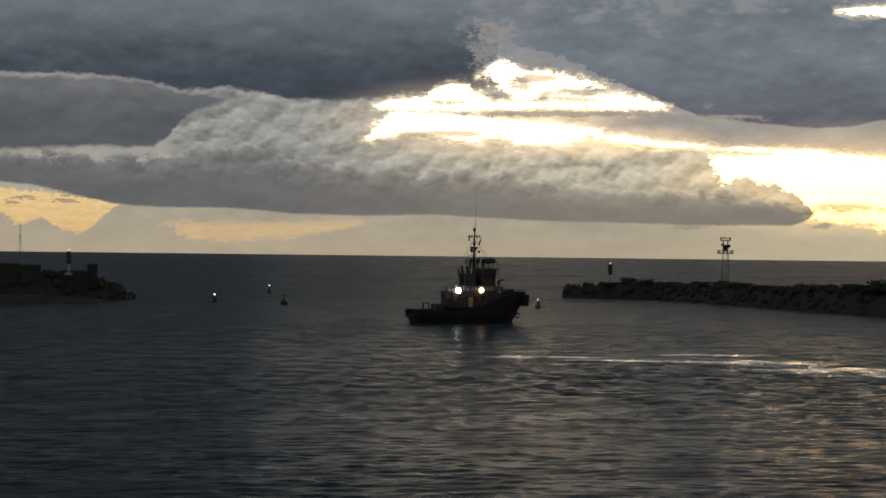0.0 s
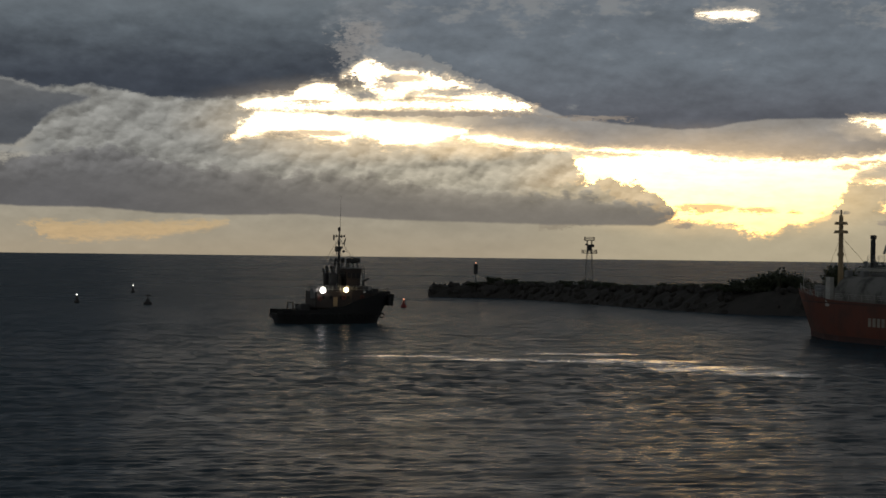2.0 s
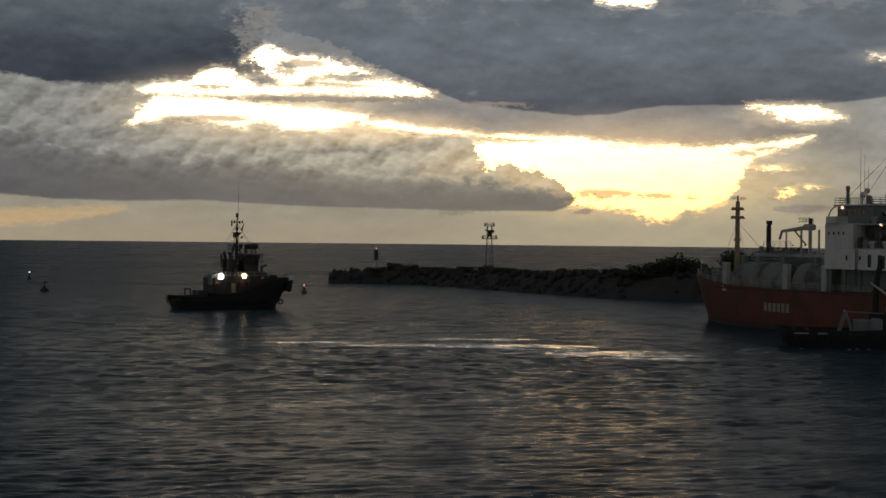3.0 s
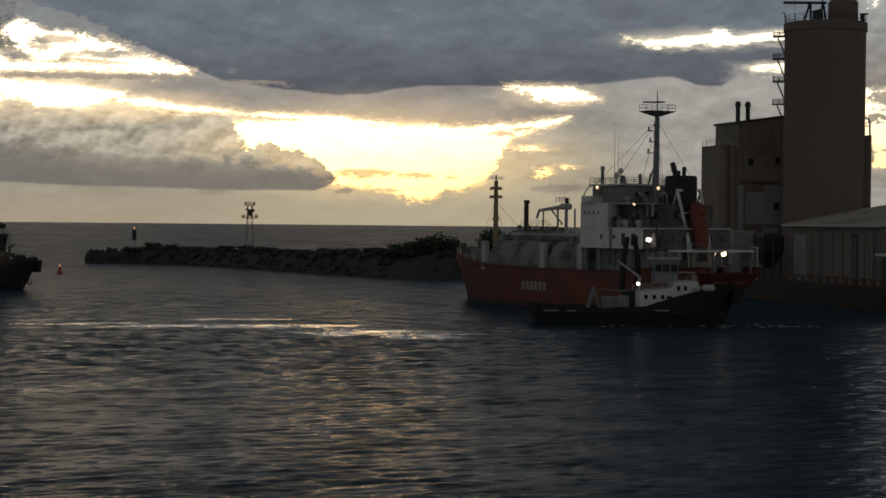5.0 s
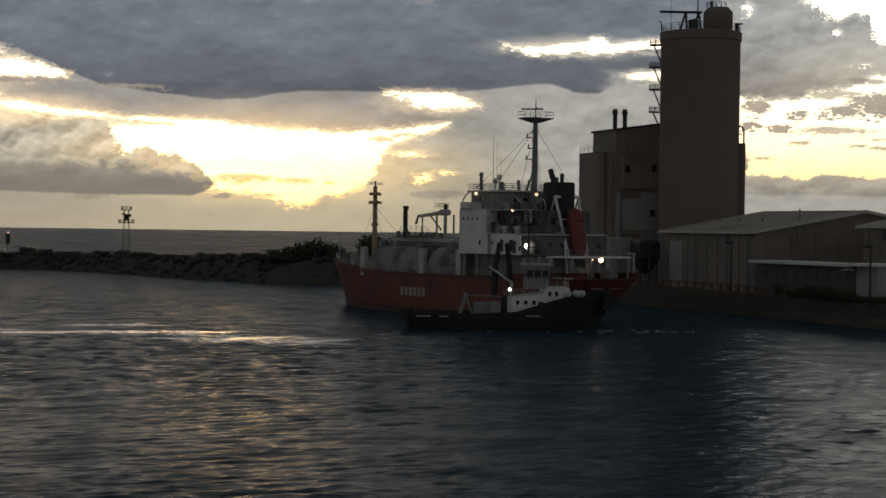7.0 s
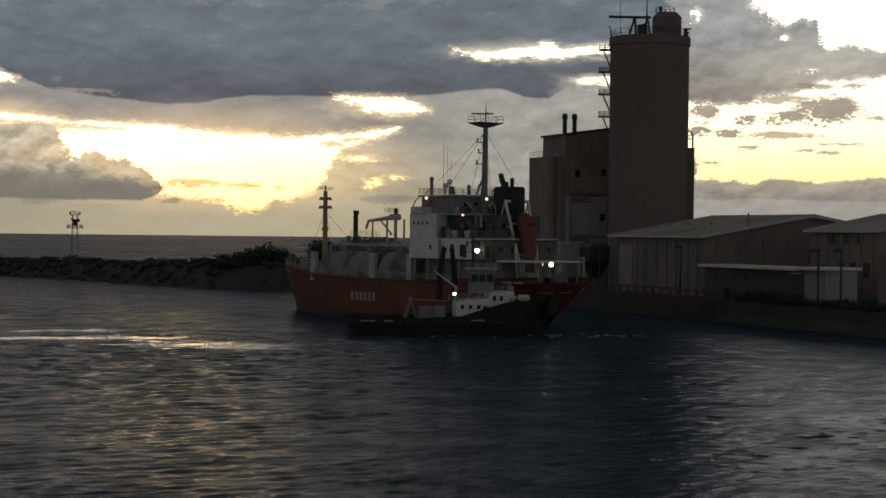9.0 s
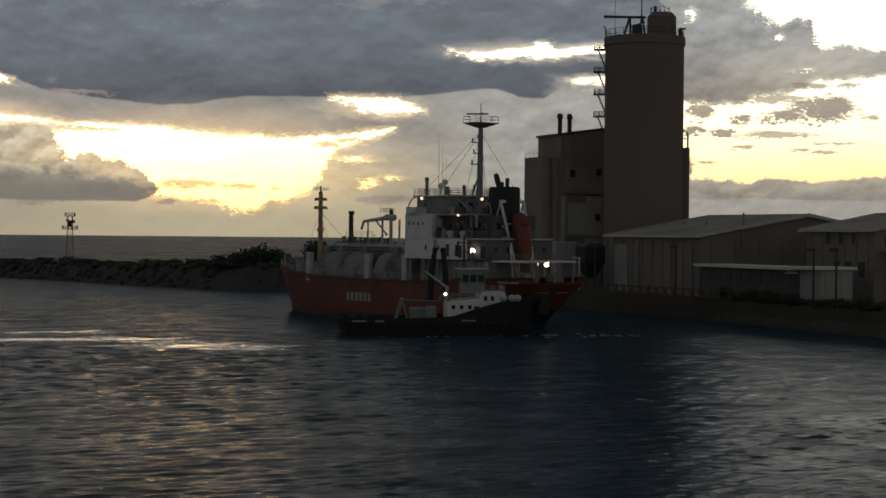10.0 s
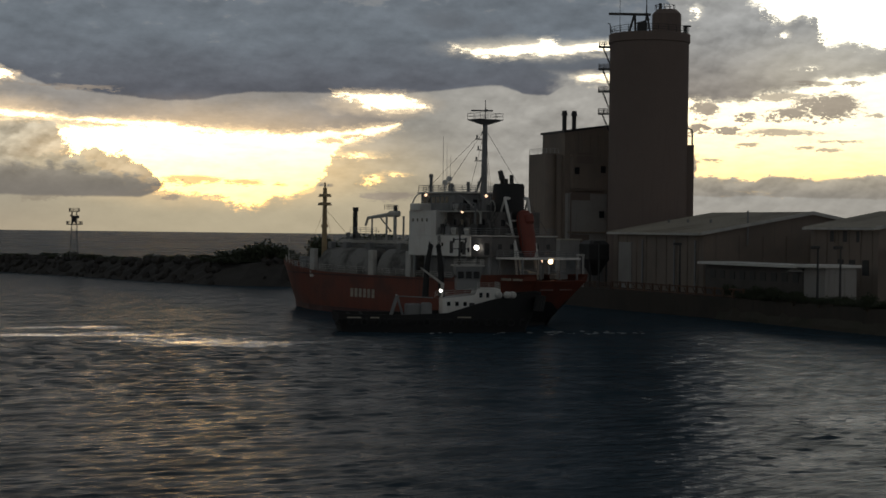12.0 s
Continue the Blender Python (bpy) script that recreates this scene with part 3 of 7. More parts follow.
PALE_RUBBER = shader("worn_pale_rubber", (0.5, 0.48, 0.45), 0.8, grain=0.3)
GLASS = shader("dark_window_glass", (0.02, 0.022, 0.025), 0.08)
FOAM = shader("sea_foam", (0.36, 0.38, 0.38), 0.9, grain=0.3)
LETTERING = shader("white_lettering", (0.36, 0.31, 0.25), 0.6, grain=0.2, stain=0.5, stain_size=1.0)
RUST_RED = shader("red_buoy_paint", (0.3, 0.03, 0.02), 0.5, grain=0.2)
LAMP_WHITE = shader("white_floodlight", (0.9, 0.9, 0.9), 0.3, glow=(1.0, 0.93, 0.82), power=5.0)
LAMP_AMBER = shader("amber_floodlight", (0.9, 0.8, 0.6), 0.3, glow=(1.0, 0.72, 0.40), power=5.0)
LAMP_SMALL = shader("small_warm_lamp", (0.9, 0.8, 0.6), 0.3, glow=(1.0, 0.62, 0.40), power=1.6)
LAMP_RED = shader("red_signal_lamp", (0.8, 0.2, 0.1), 0.3, glow=(1.0, 0.45, 0.25), power=1.3)
LAMP_DIM = shader("dim_white_lamp", (0.9, 0.9, 0.9), 0.3, glow=(1.0, 0.95, 0.85), power=2.5)
LAMP_TUG_WHITE = shader("white_tug_floodlight", (0.9, 0.9, 0.9), 0.3, glow=(1.0, 0.95, 0.88), power=9.0)
LAMP_TUG_AMBER = shader("amber_tug_floodlight", (0.9, 0.8, 0.6), 0.3, glow=(1.0, 0.74, 0.42), power=9.0)
OFFICE_PANEL = shader("drab_wall_panel", (0.075, 0.066, 0.058), 0.6, grain=0.2, stain=0.5, stain_size=0.2)


# ---- building helpers ----
def part(name, bm, material, parent, label="", smooth=False):
    me = bpy.data.meshes.new(name)
    bm.normal_update()
    bm.to_mesh(me)
    bm.free()
    me.materials.append(material)
    if smooth:
        me.shade_smooth()
        me.set_sharp_from_angle(angle=radians(38))
    ob = new(name, me)
    ob.parent = parent
    return tagged(ob, label) if label else ob


def thing(name, m, label, category, group="", kind=""):
    ob = new(name)
    ob.empty_display_size = 0.5
    ob.matrix_world = m
    return tagged(ob, label, category, group, kind)


def solid(name, bm, material, label, category="", group="", kind="", m=None, smooth=False):
    ob = part(name, bm, material, None, label, smooth)
    if m is not None:
        ob.matrix_world = m
    return tagged(ob, "", category, group, kind)


def box(bm, at, size, turn=0.0, bevel=0.0, m=None):
    r = bmesh.ops.create_cube(bm, size=1.0)
    vs = r["verts"]
    bmesh.ops.transform(bm, matrix=Matrix.Translation(at) @ Matrix.Rotation(radians(turn), 4, "Z") @ (m or Matrix()) @ Matrix.Diagonal((*size, 1)), verts=vs)
    if bevel:
        es = list({e for v in vs for e in v.link_edges})
        bmesh.ops.bevel(bm, geom=es, offset=bevel, segments=1, affect="EDGES")
    return bm


def rod(bm, a, b, r0, r1=None, n=8):
    a, b = Vector(a), Vector(b)
    d = b - a
    m = Matrix.Translation((a + b) / 2) @ d.to_track_quat("Z", "Y").to_matrix().to_4x4()
    bmesh.ops.create_cone(bm, cap_ends=True, segments=n, radius1=r0, radius2=r0 if r1 is None else r1, depth=d.length, matrix=m)
    return bm


def ball(bm, at, r, flat=1.0, n=10):
    bmesh.ops.create_uvsphere(bm, u_segments=n, v_segments=max(6, n // 2 + 1), radius=r, matrix=Matrix.Translation(at) @ Matrix.Diagonal((1, 1, flat, 1)))
    return bm


def prism(bm, outline, y0, y1):
    """A side view (x, z) made into a body from y0 to y1."""
    rows = [[bm.verts.new((x, y, z)) for x, z in outline] for y in (y0, y1)]
    bm.faces.new(rows[0])
    bm.faces.new(list(reversed(rows[1])))
    k = len(outline)
    for i in range(k):
        bm.faces.new((rows[0][(i + 1) % k], rows[0][i], rows[1][i], rows[1][(i + 1) % k]))
    bmesh.ops.recalc_face_normals(bm, faces=bm.faces)
    return bm


def loft(bm, rings, closed=True, caps=True):
    vs = [[bm.verts.new(p) for p in ring] for ring in rings]
    k = len(rings[0])
    for a, b in zip(vs, vs[1:]):
        for i in range(k if closed else k - 1):
            j = (i + 1) % k
            bm.faces.new((a[i], a[j], b[j], b[i]))
    if caps:
        bm.faces.new(list(reversed(vs[0])))
        bm.faces.new(vs[-1])
    bmesh.ops.recalc_face_normals(bm, faces=bm.faces)
    return bm


def fresh():
    return bmesh.new()


def rail(bm, pts, height=1.0, gap=2.0, r=0.035, bars=3):
    """A guard rail along points of a deck."""
    for a, b in zip(pts, pts[1:]):
        a, b = Vector(a), Vector(b)
        k = max(1, int((b - a).length / gap))
        for i in range(k + 1):
            p = a.lerp(b, i / k)
            rod(bm, p, p + Vector((0, 0, height)), r, n=4)
        for j in range(1, bars + 1):
            h = Vector((0, 0, height * j / bars))
            rod(bm, a + h, b + h, r * 0.8, n=4)
    return bm


# ---- the sea, the land and the moles ----
def build_sea():
    """One sheet to the horizon, ringed about the eye. In the camera's sector it is fine enough to carry real waves;
    further out it lies flat.
    """
    rnd = np.random.RandomState(8)
    bearings = np.radians(np.concatenate([np.arange(-20, 42, 0.125), np.arange(42, 340, 4.0)]))
    reach = [30.0, 60.0, 85.0]
    while reach[-1] < 760:
        reach.append(reach[-1] + max(0.22, reach[-1] * 0.0018))
    reach = np.array(reach + [900, 1150, 1500, 2000, 2700, 3600, 4900.0])
    gaps = np.gradient(reach)
    r, b = np.meshgrid(reach, bearings, indexing="ij")
    x, y, g = r * np.sin(b), r * np.cos(b), np.repeat(gaps[:, None], len(bearings), 1)
    z = np.zeros_like(x)
    for k in range(96):
        length = 0.6 * (3.6 / 0.6) ** rnd.rand()
        turn = radians(-78) + rnd.normal() * 0.36
        steep = 0.029 * (0.7 + 0.6 * rnd.rand()) * (2.2 / length) ** 0.15
        fade = np.clip((length / g - 2.6) / 2.0, 0, 1)
        z += fade * steep * length / 6.283 * np.sin(6.283 / length * (x * math.cos(turn) + y * math.sin(turn)) + rnd.rand() * 6.283)
    # gusts leave some stretches ruffled and others quieter
    gust = 0.75 + 0.35 * np.sin(x * 0.021 + 1.3 * np.sin(y * 0.013)) * np.sin(y * 0.034 + 0.8 * np.sin(x * 0.017))
    # calmer, oily streaks off the berth
    for cx, cy, w, d in ((36, 250, 12, 2.5), (50, 247, 9, 3.5), (58, 230, 10, 5)):
        gust = gust * (1 - 0.72 * np.exp(-(((x - cx) / w) ** 2 + ((y - cy) / d) ** 2) ** 2))
    z *= gust * np.clip((r - 80) / 20, 0, 1) * np.clip((760 - r) / 200, 0, 1)
    rows, cols = x.shape
    verts = np.stack([x, y, z], -1).reshape(-1, 3)
    verts = np.vstack([verts, [[0.0, 0.0, 0.0]]])
    a = np.arange(rows - 1)[:, None] * cols + np.arange(cols)[None]
    n = np.arange(rows - 1)[:, None] * cols + (np.arange(cols)[None] + 1) % cols
    quads = np.stack([a, a + cols, n + cols, n], -1).reshape(-1, 4)
    me = bpy.data.meshes.new("water")
    hub = len(verts) - 1
    k = np.arange(cols)
    fan = np.stack([np.full(cols, hub), k, (k + 1) % cols], -1)
    corners = np.concatenate([quads.ravel(), fan.ravel()]).astype(np.int32)
    starts = np.concatenate([np.arange(len(quads)) * 4, len(quads) * 4 + k * 3]).astype(np.int32)
    me.vertices.add(len(verts))
    me.vertices.foreach_set("co", verts.astype(np.float32).ravel())
    me.loops.add(len(corners))
    me.loops.foreach_set("vertex_index", corners)
    me.polygons.add(len(starts))
    me.polygons.foreach_set("loop_start", starts)
    me.update(calc_edges=True)
    me.materials.append(WATER)
    me.shade_smooth()
    ob = new("water", me)
    return tagged(ob, "dark rippled harbour water that opens to the sea", "sea", kind="structure")


sea = build_sea()
if sea.data.polygons[len(sea.data.polygons) // 2].normal.z < 0:
    sea.data.flip_normals()


def rubble_bank(name, spine, label, seed, lumps=0.5):
    """A mound of rock along a spine of (x, y, half width, height)."""
    rnd = random.Random(seed)
    bm = fresh()
    pts = []
    for (a, b) in zip(spine, spine[1:]):
        k = max(2, int(math.hypot(b[0] - a[0], b[1] - a[1]) / 2.2))
        pts += [tuple(a[i] + (b[i] - a[i]) * j / k for i in range(4)) for j in range(k)]
    pts.append(spine[-1])
    prof = [(-1.35, -0.35), (-1.0, 0.0), (-0.82, 0.32), (-0.62, 0.66), (-0.42, 0.95), (0.0, 1.0), (0.42, 0.95), (0.62, 0.66), (0.82, 0.32), (1.0, 0.0), (1.35, -0.35)]
    rings = []
    for i, (x, y, w, h) in enumerate(pts):
        a, b = pts[max(0, i - 1)], pts[min(len(pts) - 1, i + 1)]
        d = Vector((b[0] - a[0], b[1] - a[1], 0)).normalized()
        side = Vector((-d.y, d.x, 0))
        ring = []
        for s, z in prof:
            q = Vector((x, y, 0)) + side * (w * s) + Vector((0, 0, h * z))
            q += Vector((rnd.uniform(-1, 1), rnd.uniform(-1, 1), rnd.uniform(-1, 1) * 0.7)) * lumps
            ring.append(q)
        rings.append(ring)
    loft(bm, rings)
    return solid(name, bm, ROCK, label, kind="structure")


def boulders(name, spine, count, size, label, seed):
    """Loose rocks thrown over a bank: uncountable, one object."""
    rnd = random.Random(seed)
    bm = fresh()
    seg = list(zip(spine, spine[1:]))
    lens = [math.hypot(b[0] - a[0], b[1] - a[1]) for a, b in seg]
    for _ in range(count):
        a, b = rnd.choices(seg, lens)[0]
        t = rnd.random()
        x, y, w, h = (a[i] + (b[i] - a[i]) * t for i in range(4))
        d = Vector((b[0] - a[0], b[1] - a[1], 0)).normalized()
        s = rnd.uniform(-1.05, 1.05)
        z = h * max(0.0, min(1.0, (1 - abs(s)) / 0.5)) if abs(s) < 1 else 0
        p = Vector((x, y, z)) + Vector((-d.y, d.x, 0)) * (w * s)
        r = size * rnd.uniform(0.5, 1.3)
        m = Matrix.Translation(p) @ Euler([rnd.uniform(0, 6) for _ in range(3)]).to_matrix().to_4x4() @ Matrix.Diagonal((r, r * rnd.uniform(0.6, 1), r * rnd.uniform(0.5, 0.8), 1))
        vs = bmesh.ops.create_icosphere(bm, subdivisions=1, radius=1.0, matrix=m)["verts"]
        for v in vs:
            v.co += Vector((rnd.uniform(-1, 1), rnd.uniform(-1, 1), rnd.uniform(-1, 1))) * r * 0.16
    return solid(name, bm, ROCK, label, "rocks", kind="stuff")


MOLE_R = [(42, 588, 5, 3.2), (58, 585, 8, 4.2), (75, 575, 9, 4.2), (93, 528, 11, 4.4), (108, 480, 13, 5.4), (122, 447, 15, 6.0), (150, 440, 16, 6.5), (190, 445, 20, 7)]
MOLE_L = [(-165, 470, 16, 7.5), (-135, 478, 16, 8.0), (-112, 492, 12, 7.0), (-100, 504, 9, 5.0), (-92, 512, 5, 2.2)]
SPIT_L = [(-170, 440, 14, 3.2), (-125, 450, 9, 2.6), (-104, 466, 6, 1.8), (-93, 480, 3, 0.7)]
rubble_bank("mole_seaward", MOLE_R, "long dark rubble mole at the harbour mouth", 3)
boulders("mole_rocks", MOLE_R, 700, 1.3, "dark armour rocks heaped along the mole", 4)
rubble_bank("mole_landward", MOLE_L, "dark rubble mole that ends at the entrance", 5)
boulders("mole_rocks", MOLE_L, 260, 1.6, "dark armour rocks heaped along the mole", 6)
rubble_bank("spit", SPIT_L, "low dark spit of rock before the mole", 7, 0.3)

QUAY_X, QUAY_Z = 154.5, 3.8


def build_quay():
    bm = fresh()
    # quay land behind the wall; the wall runs away from the eye
    outline = [(152.6, 432), (152.8, 306), (QUAY_X + 1.5, 262), (QUAY_X + 1.5, 180), (520, 120), (520, 480), (190, 460)]
    low = [bm.verts.new((x, y, -3)) for x, y in outline]
    high = [bm.verts.new((x, y, QUAY_Z)) for x, y in outline]
    bm.faces.new(high)
    for i in range(len(outline)):
        j = (i + 1) % len(outline)
        bm.faces.new((low[i], low[j], high[j], high[i]))
    bmesh.ops.recalc_face_normals(bm, faces=bm.faces)
    return solid("ground", bm, QUAY_WALL, "stained concrete quay with a dark wall down to the water", "quay", kind="structure")


build_quay()


# ---- vessels ----
def hull_body(bm, stations, bulwark=1.0):
    """Stations from stern to bow: x at the deck, x at the water, half beam at the deck, half beam at the water, height of the bulwark's top."""
    rings = []
    for xd, xw, hd, hw, zd in stations:
        t = min(0.25, hd * 0.5)
        half = [(xd, hd - t, zd - bulwark), (xd, hd - t, zd), (xd, hd, zd), (xd + (xw - xd) * 0.55, hd + (hw - hd) * 0.45, zd * 0.45), (xw, hw, 0.4), (xw, hw * 0.92, -0.9)]
        ring = [Vector(q) for q in half] + [Vector((q[0], -q[1], q[2])) for q in reversed(half)]
        rings.append(ring)
    return loft(bm, rings)


def strake(bm, stations, z0, z1, out):
    """A band that follows the hull between two heights, standing out from it."""
    for side in (1, -1):
        rings = []
        for xd, xw, hd, hw, zd in stations:
            def on(z):
                k = min(1.0, max(0.0, z / zd))
                return Vector((xw + (xd - xw) * k, side * (hw + (hd - hw) * k), z))
            a, b = on(z0), on(z1)
            o = Vector((0, side * out, 0))
            rings.append([a - o * 0.5, b - o * 0.5, b + o, a + o])
        loft(bm, rings)
    return bm


def tyre_row(parent, stations, z, every, r=0.45, name="tyre_fender"):
    """Tyres hung along both sides; the meshes are shared."""
    bm = fresh()
    rings = []
    for i in range(12):
        a = 2 * math.pi * i / 12
        rings.append([Vector((math.cos(a) * (r + 0.14 * math.cos(b)), 0.14 * math.sin(b), math.sin(a) * (r + 0.14 * math.cos(b)))) for b in [2 * math.pi * j / 6 for j in range(6)]])
    loft(bm, rings + [rings[0]], caps=False)
    first = part(name, bm, RUBBER, parent)
    x0, x1 = stations[0][0] + 1.0, stations[-1][0] - 3.0
    k, made = int((x1 - x0) / every), 0
    for i in range(k + 1):
        x = x0 + (x1 - x0) * i / k
        for a, b in zip(stations, stations[1:]):
            if a[0] <= x <= b[0]:
                t = (x - a[0]) / max(0.01, b[0] - a[0])
                hd, zd = a[2] + (b[2] - a[2]) * t, a[4] + (b[4] - a[4]) * t
                for side in (1, -1):
                    ob = first if not made else new(name, first.data)
                    ob.parent = parent
                    ob.location = (x, side * (hd + 0.15), min(z, zd - 0.6))
                    made += 1


def floodlight(parent, at, r, material, label, aim=(0, -1, 0)):
    """A flood lamp in a housing on a bracket."""
    at, aim = Vector(at), Vector(aim).normalized()
    bm = fresh()
    rod(bm, at - aim * 0.45, at - aim * 0.02, r * 0.55, r * 1.05, n=10)
    rod(bm, at - aim * 0.3, at - aim * 0.3 - Vector((0, 0, 0.8)), 0.06, n=5)
    lamp = part("floodlight", bm, DARK_STEEL, parent, label)
    bm = fresh()
    ball(bm, at, r, n=12)
    part("lens", bm, material, lamp, "glaring lit lens")


def windows(parent, boxes, name="window"):
    for at, size in boxes:
        bm = fresh()
        box(bm, at, size)
        part(name, bm, GLASS, parent)


def build_far_tug():
    tug = thing("tug", pose(5.0, 364.5, 0, 0, 0, 20.0), "dark-hulled harbour tug with lit floodlights, stopped on the water", "tugboat")
    st = [(-11.9, -11.1, 2.6, 2.0, 2.9), (-11.2, -10.6, 3.9, 3.2, 2.9), (-9, -9, 4.5, 4.2, 2.8), (-4, -4, 4.6, 4.4, 2.9), (1.5, 1.5, 4.6, 4.4, 3.6), (5, 5, 4.5, 4.1, 4.9),
          (8.5, 7.6, 4.0, 3.2, 5.8), (11.5, 9.6, 2.9, 1.7, 6.4), (13.2, 10.7, 1.5, 0.6, 6.6), (13.8, 11.0, 0.5, 0.15, 6.6)]
    hull = part("hull", hull_body(fresh(), st, 0.9), HULL_BLACK, tug, "black steel hull with a high bow", smooth=True)
    part("rubbing_strake", strake(fresh(), st, 1.7, 2.15, 0.22), RUBBER, hull)
    tyre_row(hull, st, 1.6, 1.6)
    bm = fresh()
    for a in range(-70, 71, 14):
        x, y = 12.6 + 1.6 * math.cos(radians(a)) - 0.2, 2.0 * math.sin(radians(a))
        rod(bm, (x, y, 3.6), (x + 0.3, y, 6.0), 0.42, n=8)
    part("bow_fender", bm, RUBBER, hull, "thick black rubber bow fender")
    # deckhouse, with a lower after end
    bm = fresh()
    box(bm, (0.2, 0, 4.9), (8.2, 6.4, 3.6), bevel=0.2)
    prism(bm, [(4.3, 3.1), (9.2, 4.4), (8.9, 6.0), (7.6, 6.3), (4.3, 6.6)], -2.9, 2.9)
    house = part("deckhouse", bm, DULL_HOUSE, tug, "dull brownish deckhouse")
    bm = fresh()
    box(bm, (3.3, 0, 7.0), (7.0, 5.2, 1.6), bevel=0.15)
    part("upper_house", bm, DULL_HOUSE, house)
    windows(house, [((x, s * 3.21, 5.4), (0.55, 0.05, 0.55)) for x in (-2.2, -0.6, 1.6, 3.2) for s in (1, -1)], "porthole")
    bm = fresh()
    box(bm, (0.4, -3.23, 4.5), (0.9, 0.06, 1.9))
    part("door", bm, BUFF, house, "closed steel door")
    # wheelhouse
    bm = fresh()
    rings = [[(4.8 + sx * (1.5 + k * 0.25), sy * (2.0 + k * 0.2), z) for sx, sy in ((-1, -1), (1, -1), (1, 1), (-1, 1))] for z, k in ((7.8, 0), (9.0, 0), (10.9, 1), (11.3, 1))]
    loft(bm, [[Vector(p) for p in r] for r in rings])
    wheel = part("wheelhouse", bm, DULL_HOUSE, tug, "wheelhouse with slanting windows all round")
    windows(wheel, [((4.8 + dx, s * 2.16, 9.9), (0.75, 0.06, 1.1)) for dx in (-1.0, 0.0, 1.0) for s in (1, -1)] + [((4.8 + s * 1.68, dy, 9.9), (0.06, 0.9, 1.1)) for dy in (-1.2, 0, 1.2) for s in (1, -1)])
    bm = fresh()
    box(bm, (5.0, 0, 11.45), (4.2, 5.0, 0.25))
    part("roof", bm, GREY_STEEL, wheel)
    bm = fresh()
    rod(bm, (5.3, -0.7, 11.5), (5.3, -0.7, 12.4), 0.1, n=6)
    rod(bm, (4.7, -0.7, 12.9), (5.9, -0.7, 13.1), 0.55, 0.62, n=10)
    rod(bm, (4.6, 0.9, 11.5), (4.6, 0.9, 13.4), 0.35, 0.3, n=8)
    part("searchlight", bm, DARK_STEEL, tug)
    # exhaust casing, mast and its fittings
    for y in (-1.5, 1.5):
        bm = fresh()
        box(bm, (0.4, y, 8.6), (1.5, 1.1, 3.6), bevel=0.15)
        rod(bm, (0.4, y, 10.3), (0.1, y, 11.9), 0.32, n=8)
        part("funnel", bm, DARK_STEEL, tug, "black exhaust casing")
    bm = fresh()
    rod(bm, (2.2, 0, 7.5), (2.3, 0, 14.2), 0.42, 0.28, n=8)
    for s in (-1, 1):
        rod(bm, (0.6, s * 1.0, 7.6), (1.7, s * 0.15, 13.6), 0.12, n=6)
    rod(bm, (2.3, 0, 14.2), (2.3, 0, 19.9), 0.2, 0.1, n=6)
    box(bm, (1.9, 0, 12.2), (2.4, 2.2, 0.12))
    box(bm, (1.9, 0, 14.1), (1.3, 1.6, 0.12))
    mast = part("mast", bm, DARK_STEEL, tug, "tall dark signal mast")
    for z, w in ((18.0, 1.45), (15.6, 0.85)):
        bm = fresh()
        rod(bm, (2.3 - w, -w * 0.5, z), (2.3 + w, w * 0.5, z), 0.07, n=5)
        for k, low in ((-1, 0.8), (-0.5, 0.2), (0.45, 0.3), (1, 0.15)):
            rod(bm, (2.3 + k * w, k * w * 0.5, z - low), (2.3 + k * w, k * w * 0.5, z + 0.35), 0.16, n=6)
        part("yardarm", bm, DARK_STEEL, mast)
    for z in (19.5, 16.6):
        bm = fresh()
        box(bm, (2.3, 0, z), (0.5, 0.5, 0.8), bevel=0.1)
        part("mast_lantern", bm, DARK_STEEL, mast)
    bm = fresh()
    box(bm, (2.1, 0, 15.2), (1.0, 1.4, 0.3), bevel=0.08)
    part("radar", bm, DARK_STEEL, mast)
    for low, high, r in (((2.5, 0, 18.0), (2.6, 0, 26.6), 0.045), ((6.0, 1.6, 11.4), (6.0, 1.6, 14.6), 0.03)):
        bm = fresh()
        rod(bm, low, high, r, 0.02, n=4)
        part("whip_antenna", bm, DARK_STEEL, mast)
    bm = fresh()
    prism(bm, [(3.5, 17.3), (3.9, 17.9), (3.5, 16.2), (3.2, 16.4)], -0.02, 0.02)
    part("flag", bm, DARK_STEEL, mast, "small furled dark flag")
    for x, y, z in ((-3.0, -3.35, 5.2), (2.2, -3.35, 5.4), (6.4, -3.0, 5.4)):
        bm = fresh()
        for i in range(12):
            a, b = 2 * math.pi * i / 12, 2 * math.pi * (i + 1) / 12
            rod(bm, (x + 0.38 * math.cos(a), y, z + 0.38 * math.sin(a)), (x + 0.38 * math.cos(b), y, z + 0.38 * math.sin(b)), 0.09, n=6)
        part("lifebuoy", bm, ORANGE, tug, "orange ring lifebuoy")
    # deck crane, monitor, winches, rails
    bm = fresh()
    rod(bm, (-1.2, -1.0, 6.5), (-1.2, -1.0, 8.9), 0.3, n=8)
    rod(bm, (-1.2, -1.0, 8.7), (-1.5, -1.0, 11.4), 0.34, 0.2, n=6)
    part("crane_post", bm, DARK_STEEL, tug, "folded black deck crane")
    bm = fresh()
    rod(bm, (7.9, 0, 6.6), (7.9, 0, 8.6), 0.22, n=8)
    rod(bm, (7.6, 0, 8.5), (9.0, 0, 9.3), 0.25, 0.15, n=8)
    part("fire_monitor", bm, DARK_STEEL, tug)
